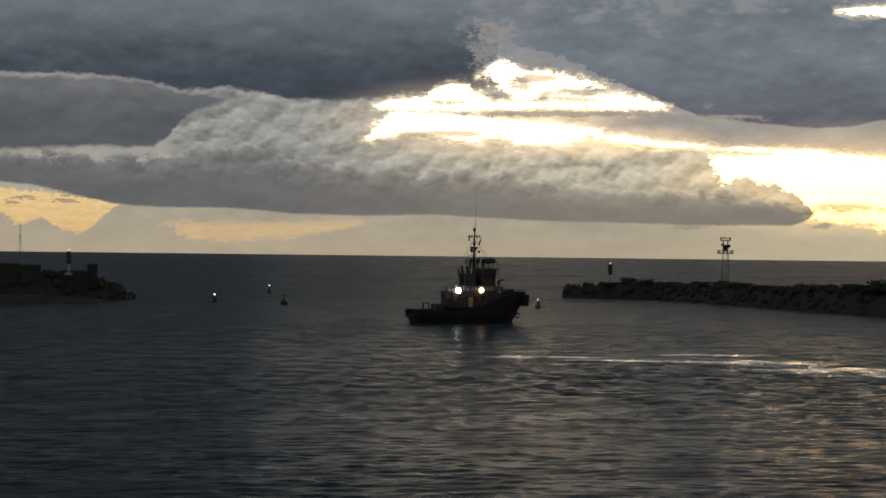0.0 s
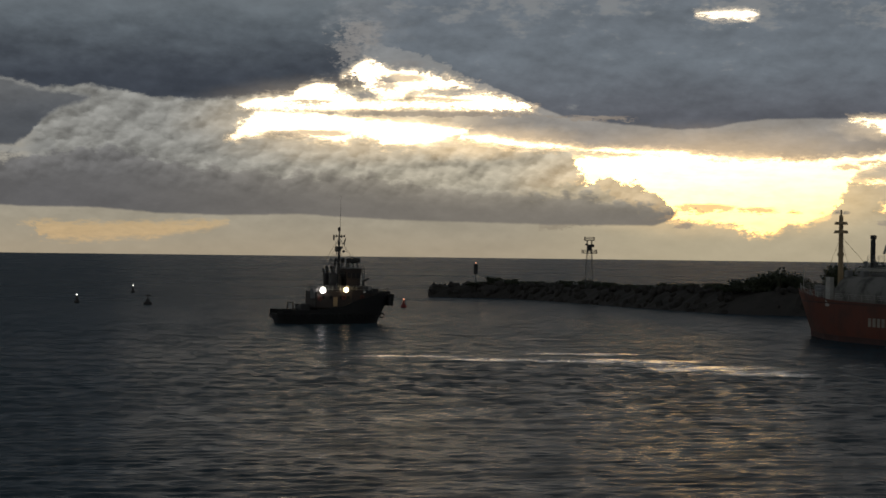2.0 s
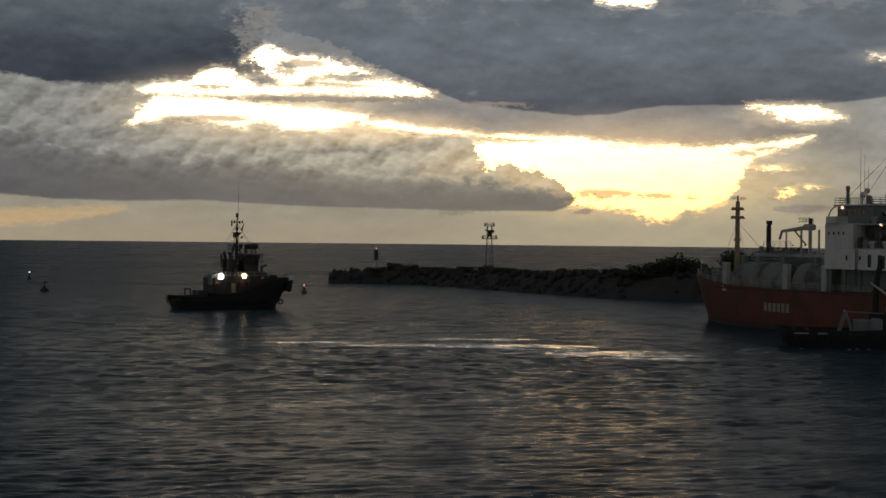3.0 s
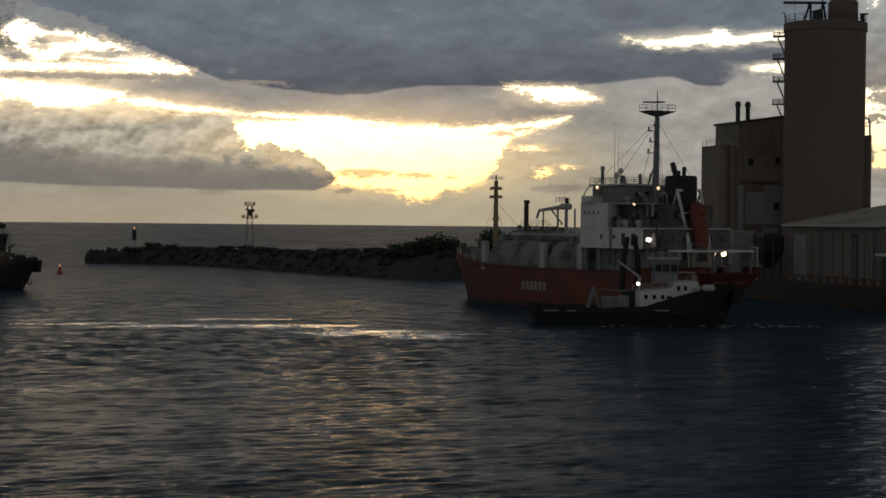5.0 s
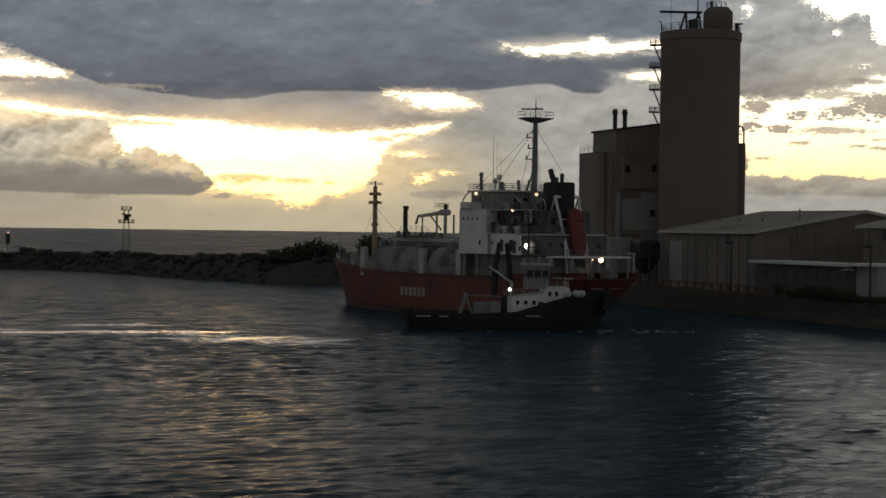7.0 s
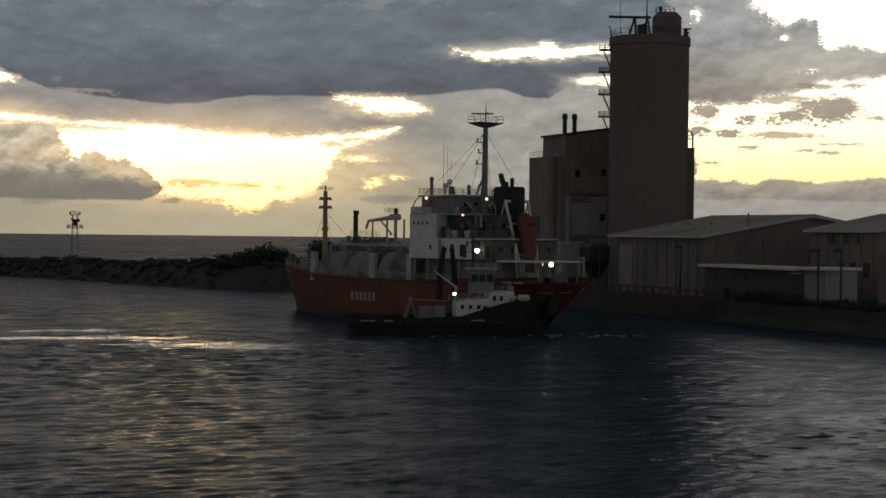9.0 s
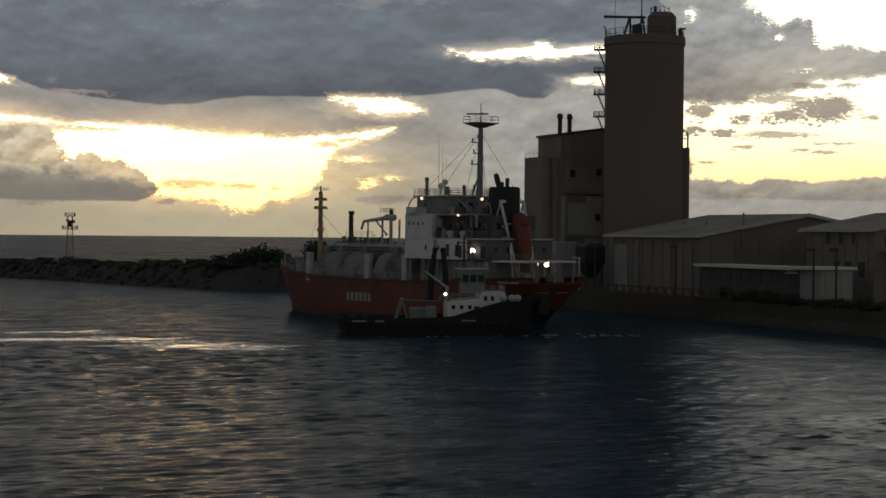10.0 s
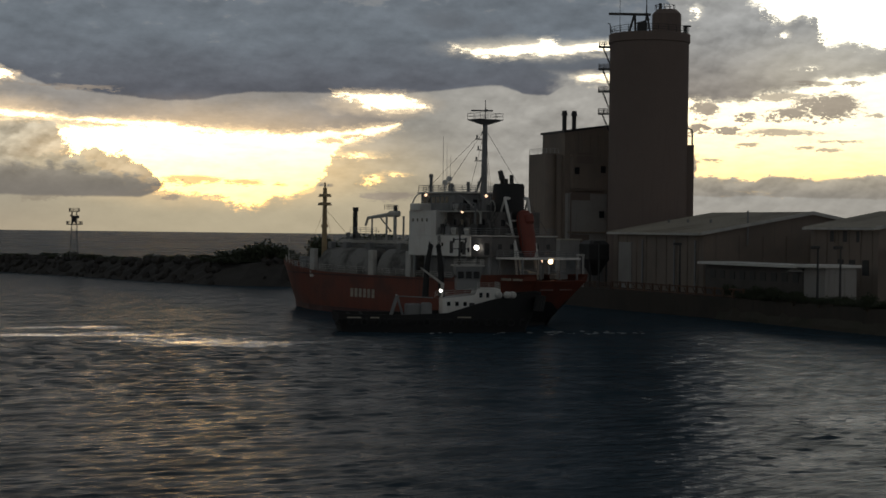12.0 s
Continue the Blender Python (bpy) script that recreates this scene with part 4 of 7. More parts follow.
    for x, r, w in ((-5.6, 0.9, 3.2), (9.9, 0.8, 2.4)):
        bm = fresh()
        z = 2.7 if x < 0 else 6.0
        rod(bm, (x, -w / 2, z + r * 0.4), (x, w / 2, z + r * 0.4), r, n=12)
        for y in (-w / 2, w / 2):
            box(bm, (x, y, z + r * 0.3), (r * 2.3, 0.25, r * 2.3), bevel=0.1)
        part("winch", bm, DARK_STEEL, tug)
    bm = fresh()
    for y in (-1.7, 1.7):
        rod(bm, (-8.3, y, 2.0), (-8.3, y, 4.3), 0.16, n=6)
    rod(bm, (-8.3, -1.7, 4.3), (-8.3, 1.7, 4.3), 0.16, n=6)
    part("tow_gantry", bm, DARK_STEEL, tug)
    bm = fresh()
    rail(bm, [(-3.8, -3.1, 6.7), (8.6, -3.1, 6.7), (8.6, 3.1, 6.7), (-3.8, 3.1, 6.7)], 1.0, 1.6)
    rail(bm, [(2.6, -2.4, 11.55), (7.0, -2.4, 11.55), (7.0, 2.4, 11.55)], 0.8, 1.4)
    part("guard_rail", bm, PALE_STEEL, tug)
    bm = fresh()
    box(bm, (-3.9, -2.2, 6.2), (1.4, 1.2, 2.2), bevel=0.2)
    part("engine_vent", bm, GREY_STEEL, tug)
    # gear that crowds the house tops and the mast foot
    for x, y, z, size in ((-0.6, -2.4, 7.3, (1.1, 1.0, 1.3)), (1.2, -2.6, 7.4, (0.8, 0.7, 1.7)), (7.4, -2.2, 7.2, (0.9, 1.2, 0.9)), (2.8, 1.2, 8.7, (1.2, 1.2, 2.0)), (-2.9, -1.8, 7.1, (0.9, 1.6, 0.9))):
        part("deck_locker", box(fresh(), (x, y, z), size, bevel=0.1), DARK_STEEL, tug)
    for x, y, z in ((4.2, -0.9, 11.5), (6.3, -0.4, 11.5), (3.4, 1.0, 11.5)):
        bm = fresh()
        rod(bm, (x, y, z), (x, y, z + 1.5), 0.14, n=6)
        rod(bm, (x - 0.25, y - 0.2, z + 1.5), (x + 0.3, y - 0.2, z + 1.6), 0.45, 0.5, n=10)
        part("searchlight", bm, DARK_STEEL, tug)
    for x, z0, z1 in ((1.5, 7.7, 12.2), (6.9, 7.8, 11.4)):
        bm = fresh()
        for k in (-0.22, 0.22):
            rod(bm, (x + k, -2.5, z0), (x + k, -2.3, z1), 0.05, n=4)
        for i in range(int((z1 - z0) / 0.45)):
            rod(bm, (x - 0.22, -2.45, z0 + 0.3 + i * 0.45), (x + 0.22, -2.45, z0 + 0.3 + i * 0.45), 0.04, n=4)
        part("ladder", bm, DARK_STEEL, tug)
    for pts, host in (([(0.8, -1.1, 12.26), (3.0, -1.1, 12.26), (3.0, 1.1, 12.26), (0.8, 1.1, 12.26), (0.8, -1.1, 12.26)], mast), ([(1.4, -0.8, 14.16), (2.4, -0.8, 14.16), (2.4, 0.8, 14.16)], mast), ([(8.8, -3.6, 5.7), (12.6, -2.2, 6.4)], tug)):
        part("platform_rail", rail(fresh(), pts, 0.9, 0.8, 0.05), DARK_STEEL, host)
    for x, z, w in ((1.7, 13.0, 0.5), (2.9, 13.2, 0.45), (1.6, 15.0, 0.35), (2.9, 14.8, 0.4)):
        part("horn", rod(fresh(), (x, -0.6, z), (x, -1.2, z + 0.1), 0.12, w * 0.7, n=8), DARK_STEEL, mast)
    bm = fresh()
    for p in ((9.6, 1.8, 6.5), (9.6, -1.8, 6.5), (-3.4, 2.8, 6.8), (-3.4, -2.8, 6.8)):
        rod(bm, (2.3, 0, 17.8), p, 0.03, n=4)
    part("rigging", bm, DARK_STEEL, mast)
    floodlight(tug, (-2.5, -3.6, 6.9), 0.6, LAMP_TUG_WHITE, "large deck floodlight")
    floodlight(tug, (2.6, -3.6, 6.95), 0.5, LAMP_TUG_AMBER, "large deck floodlight")
    return tug


def build_near_tug():
    tug = thing("tug", pose(94.95, 241.5, 0, 0, 0, -17.0), "black-hulled tug with a white deckhouse beside the ship", "tugboat")
    st = [(-14.7, -14.0, 2.8, 2.2, 2.9), (-13.9, -13.4, 4.3, 3.6, 2.75), (-11.5, -11.5, 4.9, 4.6, 2.6), (-4, -4, 5.0, 4.8, 2.6), (2.0, 2.0, 5.0, 4.8, 2.9), (6, 6, 4.9, 4.5, 4.2),
          (10, 9.4, 4.5, 3.6, 5.3), (13.4, 12, 3.2, 2.0, 5.8), (15.6, 13.6, 1.6, 0.8, 6.0), (16.2, 14.0, 0.5, 0.2, 6.0)]
    hull = part("hull", hull_body(fresh(), st, 0.9), HULL_BLACK, tug, "black steel hull rising to the bow", smooth=True)
    part("rubbing_strake", strake(fresh(), st, 1.6, 2.05, 0.25), RUBBER, hull)
    tyre_row(hull, st, 1.5, 1.7)
    bm = fresh()
    for x, y in ((9.4, -4.7), (10.7, -4.5), (11.5, -4.2)):
        ball(bm, (x, y, 5.6), 0.62, 0.85, n=10)
    part("fender_roll", bm, PALE_RUBBER, hull, "pale worn rubber fender rolls")
    bm = fresh()
    for a in range(-80, 81, 16):
        rod(bm, (14.9 + 1.3 * math.cos(radians(a)), 2.3 * math.sin(radians(a)), 3.2), (15.3 + 1.3 * math.cos(radians(a)), 2.3 * math.sin(radians(a)), 5.4), 0.42, n=8)
    part("bow_fender", bm, RUBBER, hull)
    for x, w in ((-11.6, 2.1), (-8.6, 1.3), (4.4, 2.0)):
        bm = fresh()
        box(bm, (x, -5.05 if x < 0 else -4.98, 2.15 if x < 0 else 2.3), (w, 0.05, 0.2))
        part("name_bar", bm, LETTERING, hull, "unreadable white lettering")
    # white house with a sloping fore foot, as one side view
    bm = fresh()
    prism(bm, [(1.3, 2.3), (5.8, 2.3), (9.8, 4.4), (9.8, 6.4), (6.4, 6.4), (6.0, 5.5), (1.3, 4.9)], -3.7, 3.7)
    house = part("deckhouse", bm, WHITE, tug, "white deckhouse with a stepped top")
    windows(house, [((x, -3.72, 4.2), (0.5, 0.05, 0.6)) for x in (2.2, 3.4, 4.6)] + [((7.9, -3.72, 5.5), (0.45, 0.05, 0.7)), ((6.9, -3.72, 5.5), (0.45, 0.05, 0.7))], "porthole")
    bm = fresh()
    box(bm, (5.6, -3.73, 3.5), (0.8, 0.06, 1.7))
    part("door", bm, DARK_STEEL, house)
    bm = fresh()
    loft(bm, [[Vector((5.2 + sx * (1.7 + k), sy * (2.2 + k), z)) for sx, sy in ((-1, -1), (1, -1), (1, 1), (-1, 1))] for z, k in ((6.2, 0), (7.6, 0), (9.2, 0.25), (9.6, 0.25))])
    wheel = part("wheelhouse", bm, GREY_STEEL, tug, "dark wheelhouse with windows all round")
    windows(wheel, [((5.2 + dx, -2.4, 8.4), (0.85, 0.06, 1.0)) for dx in (-1.15, 0.0, 1.15)] + [((3.4, dy, 8.4), (0.06, 0.9, 1.0)) for dy in (-1.3, 0, 1.3)])
    bm = fresh()
    box(bm, (5.2, 0, 9.75), (4.6, 5.6, 0.2))
    part("roof", bm, PALE_STEEL, wheel)
    bm = fresh()
    rod(bm, (4.0, 0, 9.7), (4.0, 0, 14.8), 0.25, 0.12, n=6)
    for z, w in ((12.2, 1.3), (13.6, 0.9)):
        rod(bm, (4.0 - w, 0, z), (4.0 + w, 0, z), 0.07, n=5)
        for k in (-1, 1):
            rod(bm, (4.0 + k * w, 0, z - 0.5), (4.0 + k * w, 0, z + 0.2), 0.16, n=6)
    box(bm, (4.2, 0, 11.0), (1.4, 0.4, 0.25))
    part("mast", bm, DARK_STEEL, tug, "dark signal mast with yards")
    for x, lean in ((-1.0, 0.7), (1.4, -0.5)):
        bm = fresh()
        rod(bm, (x, 0.4, 5.0), (x + lean * 0.3, 0.4, 9.8), 0.5, 0.42, n=10)
        rod(bm, (x + lean * 0.3, 0.4, 9.6), (x + lean, 0.4, 12.4), 0.42, 0.34, n=10)
        ball(bm, (x + lean * 1.0, 0.4, 12.5), 0.42, n=8)
        part("funnel", bm, HULL_BLACK, tug, "leaning black exhaust stack")
    bm = fresh()
    rod(bm, (1.4, -2.2, 7.0), (-1.9, -2.2, 9.4), 0.18, 0.12, n=6)
    rod(bm, (1.2, -2.2, 5.0), (1.4, -2.2, 7.2), 0.25, n=6)
    part("crane", bm, PALE_STEEL, tug, "small white deck crane with a raised jib")
    bm = fresh()
    for y in (-2.2, 2.2):
        rod(bm, (-6.2, y, 1.9), (-5.2, y, 5.2), 0.14, n=6)
        rod(bm, (-4.2, y, 1.9), (-5.2, y, 5.2), 0.1, n=6)
    rod(bm, (-5.2, -2.2, 5.2), (-5.2, 2.2, 5.2), 0.16, n=6)
    rod(bm, (-5.2, -2.2, 5.2), (0.0, -2.2, 5.0), 0.08, n=6)
    part("tow_frame", bm, GREY_STEEL, tug, "dull grey towing frame")
    bm = fresh()
    rod(bm, (-2.8, -1.6, 3.0), (-2.8, 1.6, 3.0), 1.0, n=14)
    for y in (-1.6, 1.6):
        box(bm, (-2.8, y, 2.8), (2.4, 0.3, 2.4), bevel=0.15)
    part("winch", bm, GREY_STEEL, tug)
    bm = fresh()
    box(bm, (-1.0, -2.6, 3.0), (1.6, 1.4, 2.6), bevel=0.2)
    part("engine_vent", bm, GREY_STEEL, tug)
    bm = fresh()
    rail(bm, [(0.2, -3.6, 5.1), (6.0, -3.6, 5.5)], 0.9, 1.4)
    rail(bm, [(6.4, -3.6, 6.4), (9.7, -3.6, 6.4), (9.7, 3.6, 6.4)], 0.9, 1.3)
    rail(bm, [(3.0, -2.7, 9.85), (7.4, -2.7, 9.85), (7.4, 2.7, 9.85)], 0.8, 1.4)
    part("guard_rail", bm, PALE_STEEL, tug)
    for x in (-12.4, -10.5, 11.5):
        for y in (-3.2, 3.2):
            bm = fresh()
            z = 1.6 if x < 0 else 4.8
            rod(bm, (x, y, z), (x, y, z + 1.0), 0.2, n=8)
            part("bollard", bm, DARK_STEEL, tug)
    floodlight(tug, (1.0, -3.9, 6.1), 0.24, LAMP_WHITE, "small deck floodlight")
    return tug


def build_gas_carrier():
    ship = thing("gas_carrier", pose(116.4, 250.0, 0, 0, 0, 105.6), "red-hulled gas tanker with white superstructure aft, lying beside the quay", "ship")
    st = [(-0.6, 5.5, 5.4, 1.6, 8.2), (1.0, 7.0, 6.3, 2.8, 8.2), (6.5, 10.5, 6.9, 5.0, 8.0), (18, 18, 7.0, 6.9, 7.6), (19, 19, 7.0, 6.9, 7.0), (45, 45, 7.0, 7.0, 7.0), (58, 58, 6.9, 6.6, 7.2),
          (66, 65, 6.2, 5.0, 7.6), (72, 70, 4.9, 3.0, 8.0), (77, 74, 3.0, 1.3, 8.4), (80.5, 76.4, 1.2, 0.4, 8.8), (81.9, 77.3, 0.3, 0.1, 9.0)]
    hull = part("hull", hull_body(fresh(), st, 1.0), HULL_RED, ship, "weathered red steel hull with a raked bow", smooth=True)
    part("boot_topping", strake(fresh(), st, -0.3, 1.0, 0.05), HULL_DARK_RED, hull, "dark waterline paint")
    # black strake aft: the shade beneath the overhanging stern, put in as colour
    part("counter_shade", strake(fresh(), st[:5], -0.3, 4.2, 0.12), HULL_BLACK, hull, "black strake that stands in for shade under the counter")
    # black plate over the transom's foot, also shade laid on as colour
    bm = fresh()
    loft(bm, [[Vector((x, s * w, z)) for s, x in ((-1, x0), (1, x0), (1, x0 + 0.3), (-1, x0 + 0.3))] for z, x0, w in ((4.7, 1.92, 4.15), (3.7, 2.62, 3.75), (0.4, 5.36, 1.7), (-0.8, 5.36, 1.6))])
    part("transom_shade", bm, HULL_BLACK, hull, "black plate that stands in for shade on the lower transom")
    part("sheer_strake", strake(fresh(), st, 6.6, 6.85, 0.08), HULL_DARK_RED, hull)
    # big side lettering reduced to bars, and the bars of the name aft
    for i in range(6):
        bm = fresh()
        box(bm, (48.0 - i * 1.32, 7.03, 3.75), (0.85, 0.06, 1.5))
        part("letter_bar", bm, LETTERING, hull, "pale bar of hull lettering")
    for i in range(2):
        bm = fresh()
        box(bm, (5.0 - i * 2.4, 6.55 - i * 0.35, 7.3), (1.9, 0.5, 0.34), turn=12)
        part("name_bar", bm, LETTERING, hull, "unreadable white lettering")
        # the transom bars take a darker lettering colour than the side bars
        bm = fresh()
        box(bm, (1.0, 2.0 - i * 4.0, 5.9), (0.6, 2.6, 0.5))
        part("name_bar", bm, DIM_LETTERING, hull, "unreadable white lettering")
    bm = fresh()
    box(bm, (68, 0, 7.4), (9, 8, 0.3))
    part("forecastle_deck", bm, HULL_DARK_RED, ship)
    # cargo tanks with saddle posts
    for a, b, r in ((44.2, 61.2, 4.3), (32.8, 42.2, 4.3)):
        bm = fresh()
        for y in (-3.1, 3.1):
            rings = []
            for x, k in ((a, 0.5), (a + 0.1, 0.8), (a + 0.4, 0.95), (a + 0.9, 1.0), (b - 0.9, 1.0), (b - 0.4, 0.95), (b - 0.1, 0.8), (b, 0.5)):
                rings.append([Vector((x, y + math.cos(c) * r * k * 0.72, 7.3 + math.sin(c) * r * k)) for c in [2 * math.pi * j / 20 for j in range(20)]])
            loft(bm, rings)
        part("cargo_tank", bm, TANK, ship, "mottled grey insulated cargo tank", smooth=True)
    for x in (62.2, 43.2, 32.0):
        for y in (-6.0, 6.0):
            bm = fresh()
            box(bm, (x, y, 8.7), (1.5, 0.9, 5.2), bevel=0.1)
            part("post", bm, PALE_STEEL, ship)
    bm = fresh()
    box(bm, (46.5, 0, 12.0), (29.5, 3.0, 0.35))
    box(bm, (46.5, 0, 11.4), (29.5, 1.6, 0.9))
    deck = part("pipe_deck", bm, GREY_STEEL, ship, "raised pipe deck along the tank tops")
    for y, z, r in ((-1.1, 12.6, 0.22), (-0.5, 12.7, 0.28), (0.2, 12.6, 0.2), (0.8, 12.7, 0.3), (1.2, 12.5, 0.16)):
        part("pipe", rod(fresh(), (33, y, z), (61, y, z), r, n=6), PALE_STEEL, deck)
    bm = fresh()
    rail(bm, [(32, 1.5, 12.1), (61, 1.5, 12.1), (61, -1.5, 12.1), (32, -1.5, 12.1)], 1.1, 1.8, 0.04)
    rail(bm, [(19, 6.8, 7.0), (66, 6.1, 7.5)], 1.0, 2.0, 0.035)
    part("guard_rail", bm, PALE_STEEL, ship)
    for x in (36, 39, 46, 49, 52, 56, 59):
        bm = fresh()
        rod(bm, (x, 0.6, 12), (x, 0.6, 13.6 + (x % 3) * 0.35), 0.3, n=8)
        part("riser", bm, GREY_STEEL, deck)
        bm = fresh()
        box(bm, (x + 0.4, -0.5, 12.9), (0.8, 0.7, 1.3), bevel=0.1)
        part("valve_box", bm, GREY_STEEL, deck)
    for x in (38, 47.5, 55, 60):
        bm = fresh()
        box(bm, (x, 3.5, 11.9), (1.2, 1.2, 1.4), bevel=0.15)
        part("tank_dome", bm, GREY_STEEL, deck)
    # hose-handling gantry at the manifold
    gantry = part("hose_crane", box(fresh(), (45.2, 0, 17.7), (2.2, 1.6, 1.1), bevel=0.3), PALE_STEEL, ship, "pale steel hose-handling crane")
    for x in (43.8, 46.2):
        for y in (-1.0, 1.0):
            part("crane_leg", rod(fresh(), (x, y, 12.0), (x, y, 17.3), 0.2, n=6), PALE_STEEL, gantry)
    part("crane_jib", rod(fresh(), (45.5, 0, 17.7), (53.6, 0, 17.0), 0.42, 0.26, n=6), PALE_STEEL, gantry)
    part("jib_end", rod(fresh(), (53.5, 0, 17.1), (54.3, 0, 15.6), 0.22, n=6), PALE_STEEL, gantry)
    part("jib_post", rod(fresh(), (52.2, 0, 12.2), (52.2, 0, 17.0), 0.16, n=6), PALE_STEEL, gantry)
    part("jib_ram", rod(fresh(), (46.2, 0, 14.6), (49.8, 0, 17.2), 0.15, n=6), GREY_STEEL, gantry)
    part("crane_post", rod(fresh(), (44.9, 0, 17.9), (44.9, 0, 19.2), 0.4, 0.3, n=8), DARK_STEEL, gantry)
    bm = fresh()
    rail(bm, [(43, 1.5, 18.4), (46.2, 1.5, 18.4), (46.2, -1.5, 18.4)], 0.9, 1.0, 0.04)
    rail(bm, [(48, 1.9, 14.2), (56.5, 1.9, 14.2)], 1.0, 1.5, 0.04)
    box(bm, (52.5, 0.8, 14.1), (9.0, 2.2, 0.12))
    part("platform_rail", bm, GREY_STEEL, gantry)
    # masts and posts forward
    bm = fresh()
    rod(bm, (68, 0, 7.4), (68, 0, 22.6), 0.55, 0.38, n=10)
    for z, w in ((20.9, 1.25), (19.3, 1.35), (15.2, 0.7)):
        rod(bm, (68, 0, z), (68, 0, z + 0.55), w, w * 0.85, n=10)
    rod(bm, (68, 0, 22.6), (68, 0, 23.6), 0.18, n=6)
    for p in ((75, 0, 8.6), (61, 2.5, 12), (61, -2.5, 12)):
        rod(bm, (68, 0, 18.8), p, 0.035, n=4)
    part("foremast", bm, BUFF, ship, "buff foremast with two round platforms")
    bm = fresh()
    rod(bm, (57.6, 0, 12.0), (57.6, 0, 18.4), 0.42, 0.36, n=8)
    rod(bm, (57.6, 0, 18.2), (57.6, 0, 18.9), 0.55, n=8)
    for z in (14.4, 15.8, 17.2):
        rod(bm, (57.0, 0.9, z), (58.2, -0.9, z), 0.08, n=5)
    rod(bm, (57.6, 0.5, 12.2), (57.6, 0.5, 18.0), 0.08, n=5)
    part("vent_post", bm, DARK_STEEL, ship, "dark vent post with rungs")
    for x, y, z, size in ((71.0, -2.0, 8.4, (2.2, 1.6, 1.5)), (71.0, 2.0, 8.4, (2.2, 1.6, 1.5)), (74.5, 0, 8.9, (1.5, 2.2, 1.4))):
        bm = fresh()
        box(bm, (x, y, z), size, bevel=0.2)
        part("windlass", bm, GREY_STEEL, ship)
    for x, y in ((66.2, 4.4), (66.2, -4.4), (75.6, 1.6)):
        bm = fresh()
        rod(bm, (x, y, 7.5), (x, y, 8.6), 0.28, n=8)
        rod(bm, (x, y, 8.5), (x, y, 8.75), 0.38, n=8)
        part("bollard", bm, GREY_STEEL, ship)
    bm = fresh()
    rail(bm, [(81.2, 0.3, 8.9), (76.5, 3.0, 8.4), (71.5, 4.8, 8.0), (66, 6.0, 7.6)], 1.0, 1.3, 0.04)
    rail(bm, [(81.2, -0.3, 8.9), (76.5, -3.0, 8.4), (71.5, -4.8, 8.0)], 1.0, 1.3, 0.04)
    rod(bm, (80.6, 0, 8.8), (80.6, 0, 12.8), 0.07, n=5)
    part("bow_rail", bm, PALE_STEEL, ship)
    # superstructure: open promenade under a white band, a taller fore block, stepped decks aft
    bm = fresh()
    box(bm, (19.5, 0, 9.0), (20.0, 9.6, 3.8))
    part("lower_house", bm, GREY_STEEL, ship, "shaded lower house behind the pillars")
    for x in (29.8, 26.0, 22.0, 17.5, 13.0, 9.5):
        for y in (-6.5, 6.5):
            bm = fresh()
            box(bm, (x, y, 8.8), (0.5, 0.4, 3.9))
            part("pillar", bm, GREY_STEEL, ship)
    # after and middle house get a darker paint than the white blocks
    bm = fresh()
    box(bm, (11.4, 0, 12.3), (5.2, 13.6, 3.2), bevel=0.08)
    after = part("after_house", bm, DARK_HOUSE, ship, "darker, stained after end of the house")
    bm = fresh()
    box(bm, (22.6, 0, 12.35), (17.0, 14.0, 3.3), bevel=0.08)
    band = part("accommodation", bm, WHITE, ship, "white accommodation block")
    bm = fresh()
    box(bm, (27.2, 0, 16.1), (7.6, 14.0, 4.2), bevel=0.08)
    fore = part("bridge_front_block", bm, WHITE, ship, "tall white block under the bridge")
    bm = fresh()
    box(bm, (17.0, 0, 16.0), (12.6, 9.6, 4.0), bevel=0.08)
    mid = part("middle_house", bm, DARK_HOUSE, ship, "recessed darker, stained deckhouse")
    bm = fresh()
    box(bm, (22.5, 0, 18.05), (16.0, 12.6, 0.2))
    box(bm, (16.0, 0, 14.1), (15.0, 13.6, 0.22))
    part("deck_slab", bm, PALE_STEEL, ship)
    bm = fresh()
    box(bm, (25.4, 0, 19.6), (9.6, 10.4, 2.9), bevel=0.15)
    bridge = part("wheelhouse", bm, GREY_STEEL, ship, "wheelhouse with a row of dark windows")
    windows(bridge, [((29.0 - i * 1.25, s * 5.22, 20.0), (0.85, 0.06, 1.0)) for i in range(6) for s in (1, -1)] + [((30.22, -4 + i * 1.6, 20.0), (0.06, 1.2, 1.0)) for i in range(6)] + [((20.58, y, 19.6), (0.06, 0.9, 1.0)) for y in (-3, -1, 1, 3)])
    bm = fresh()
    box(bm, (25.4, 0, 21.2), (10.4, 11.4, 0.25))
    part("bridge_roof", bm, WHITE, bridge)
    for s in (1, -1):
        bm = fresh()
        box(bm, (28.6, s * 6.3, 18.75), (2.8, 2.6, 1.2), bevel=0.1)
        part("bridge_wing", bm, WHITE, bridge)
        bm = fresh()
        for i in range(9):
            a, b = radians(90 * i / 9), radians(90 * (i + 1) / 9)
            rod(bm, (30.4 - 2.6 * (1 - math.cos(a)), s * 6.9, 18.2 + 2.8 * math.sin(a)), (30.4 - 2.6 * (1 - math.cos(b)), s * 6.9, 18.2 + 2.8 * math.sin(b)), 0.12, n=6)
        part("wing_frame", bm, WHITE, bridge)
    windows(fore, [((29.8 - i * 1.3, 7.02, 16.6), (0.4, 0.05, 0.55)) for i in range(4)] + [((25.0, 7.02, 12.6), (0.4, 0.05, 0.8))], "porthole")
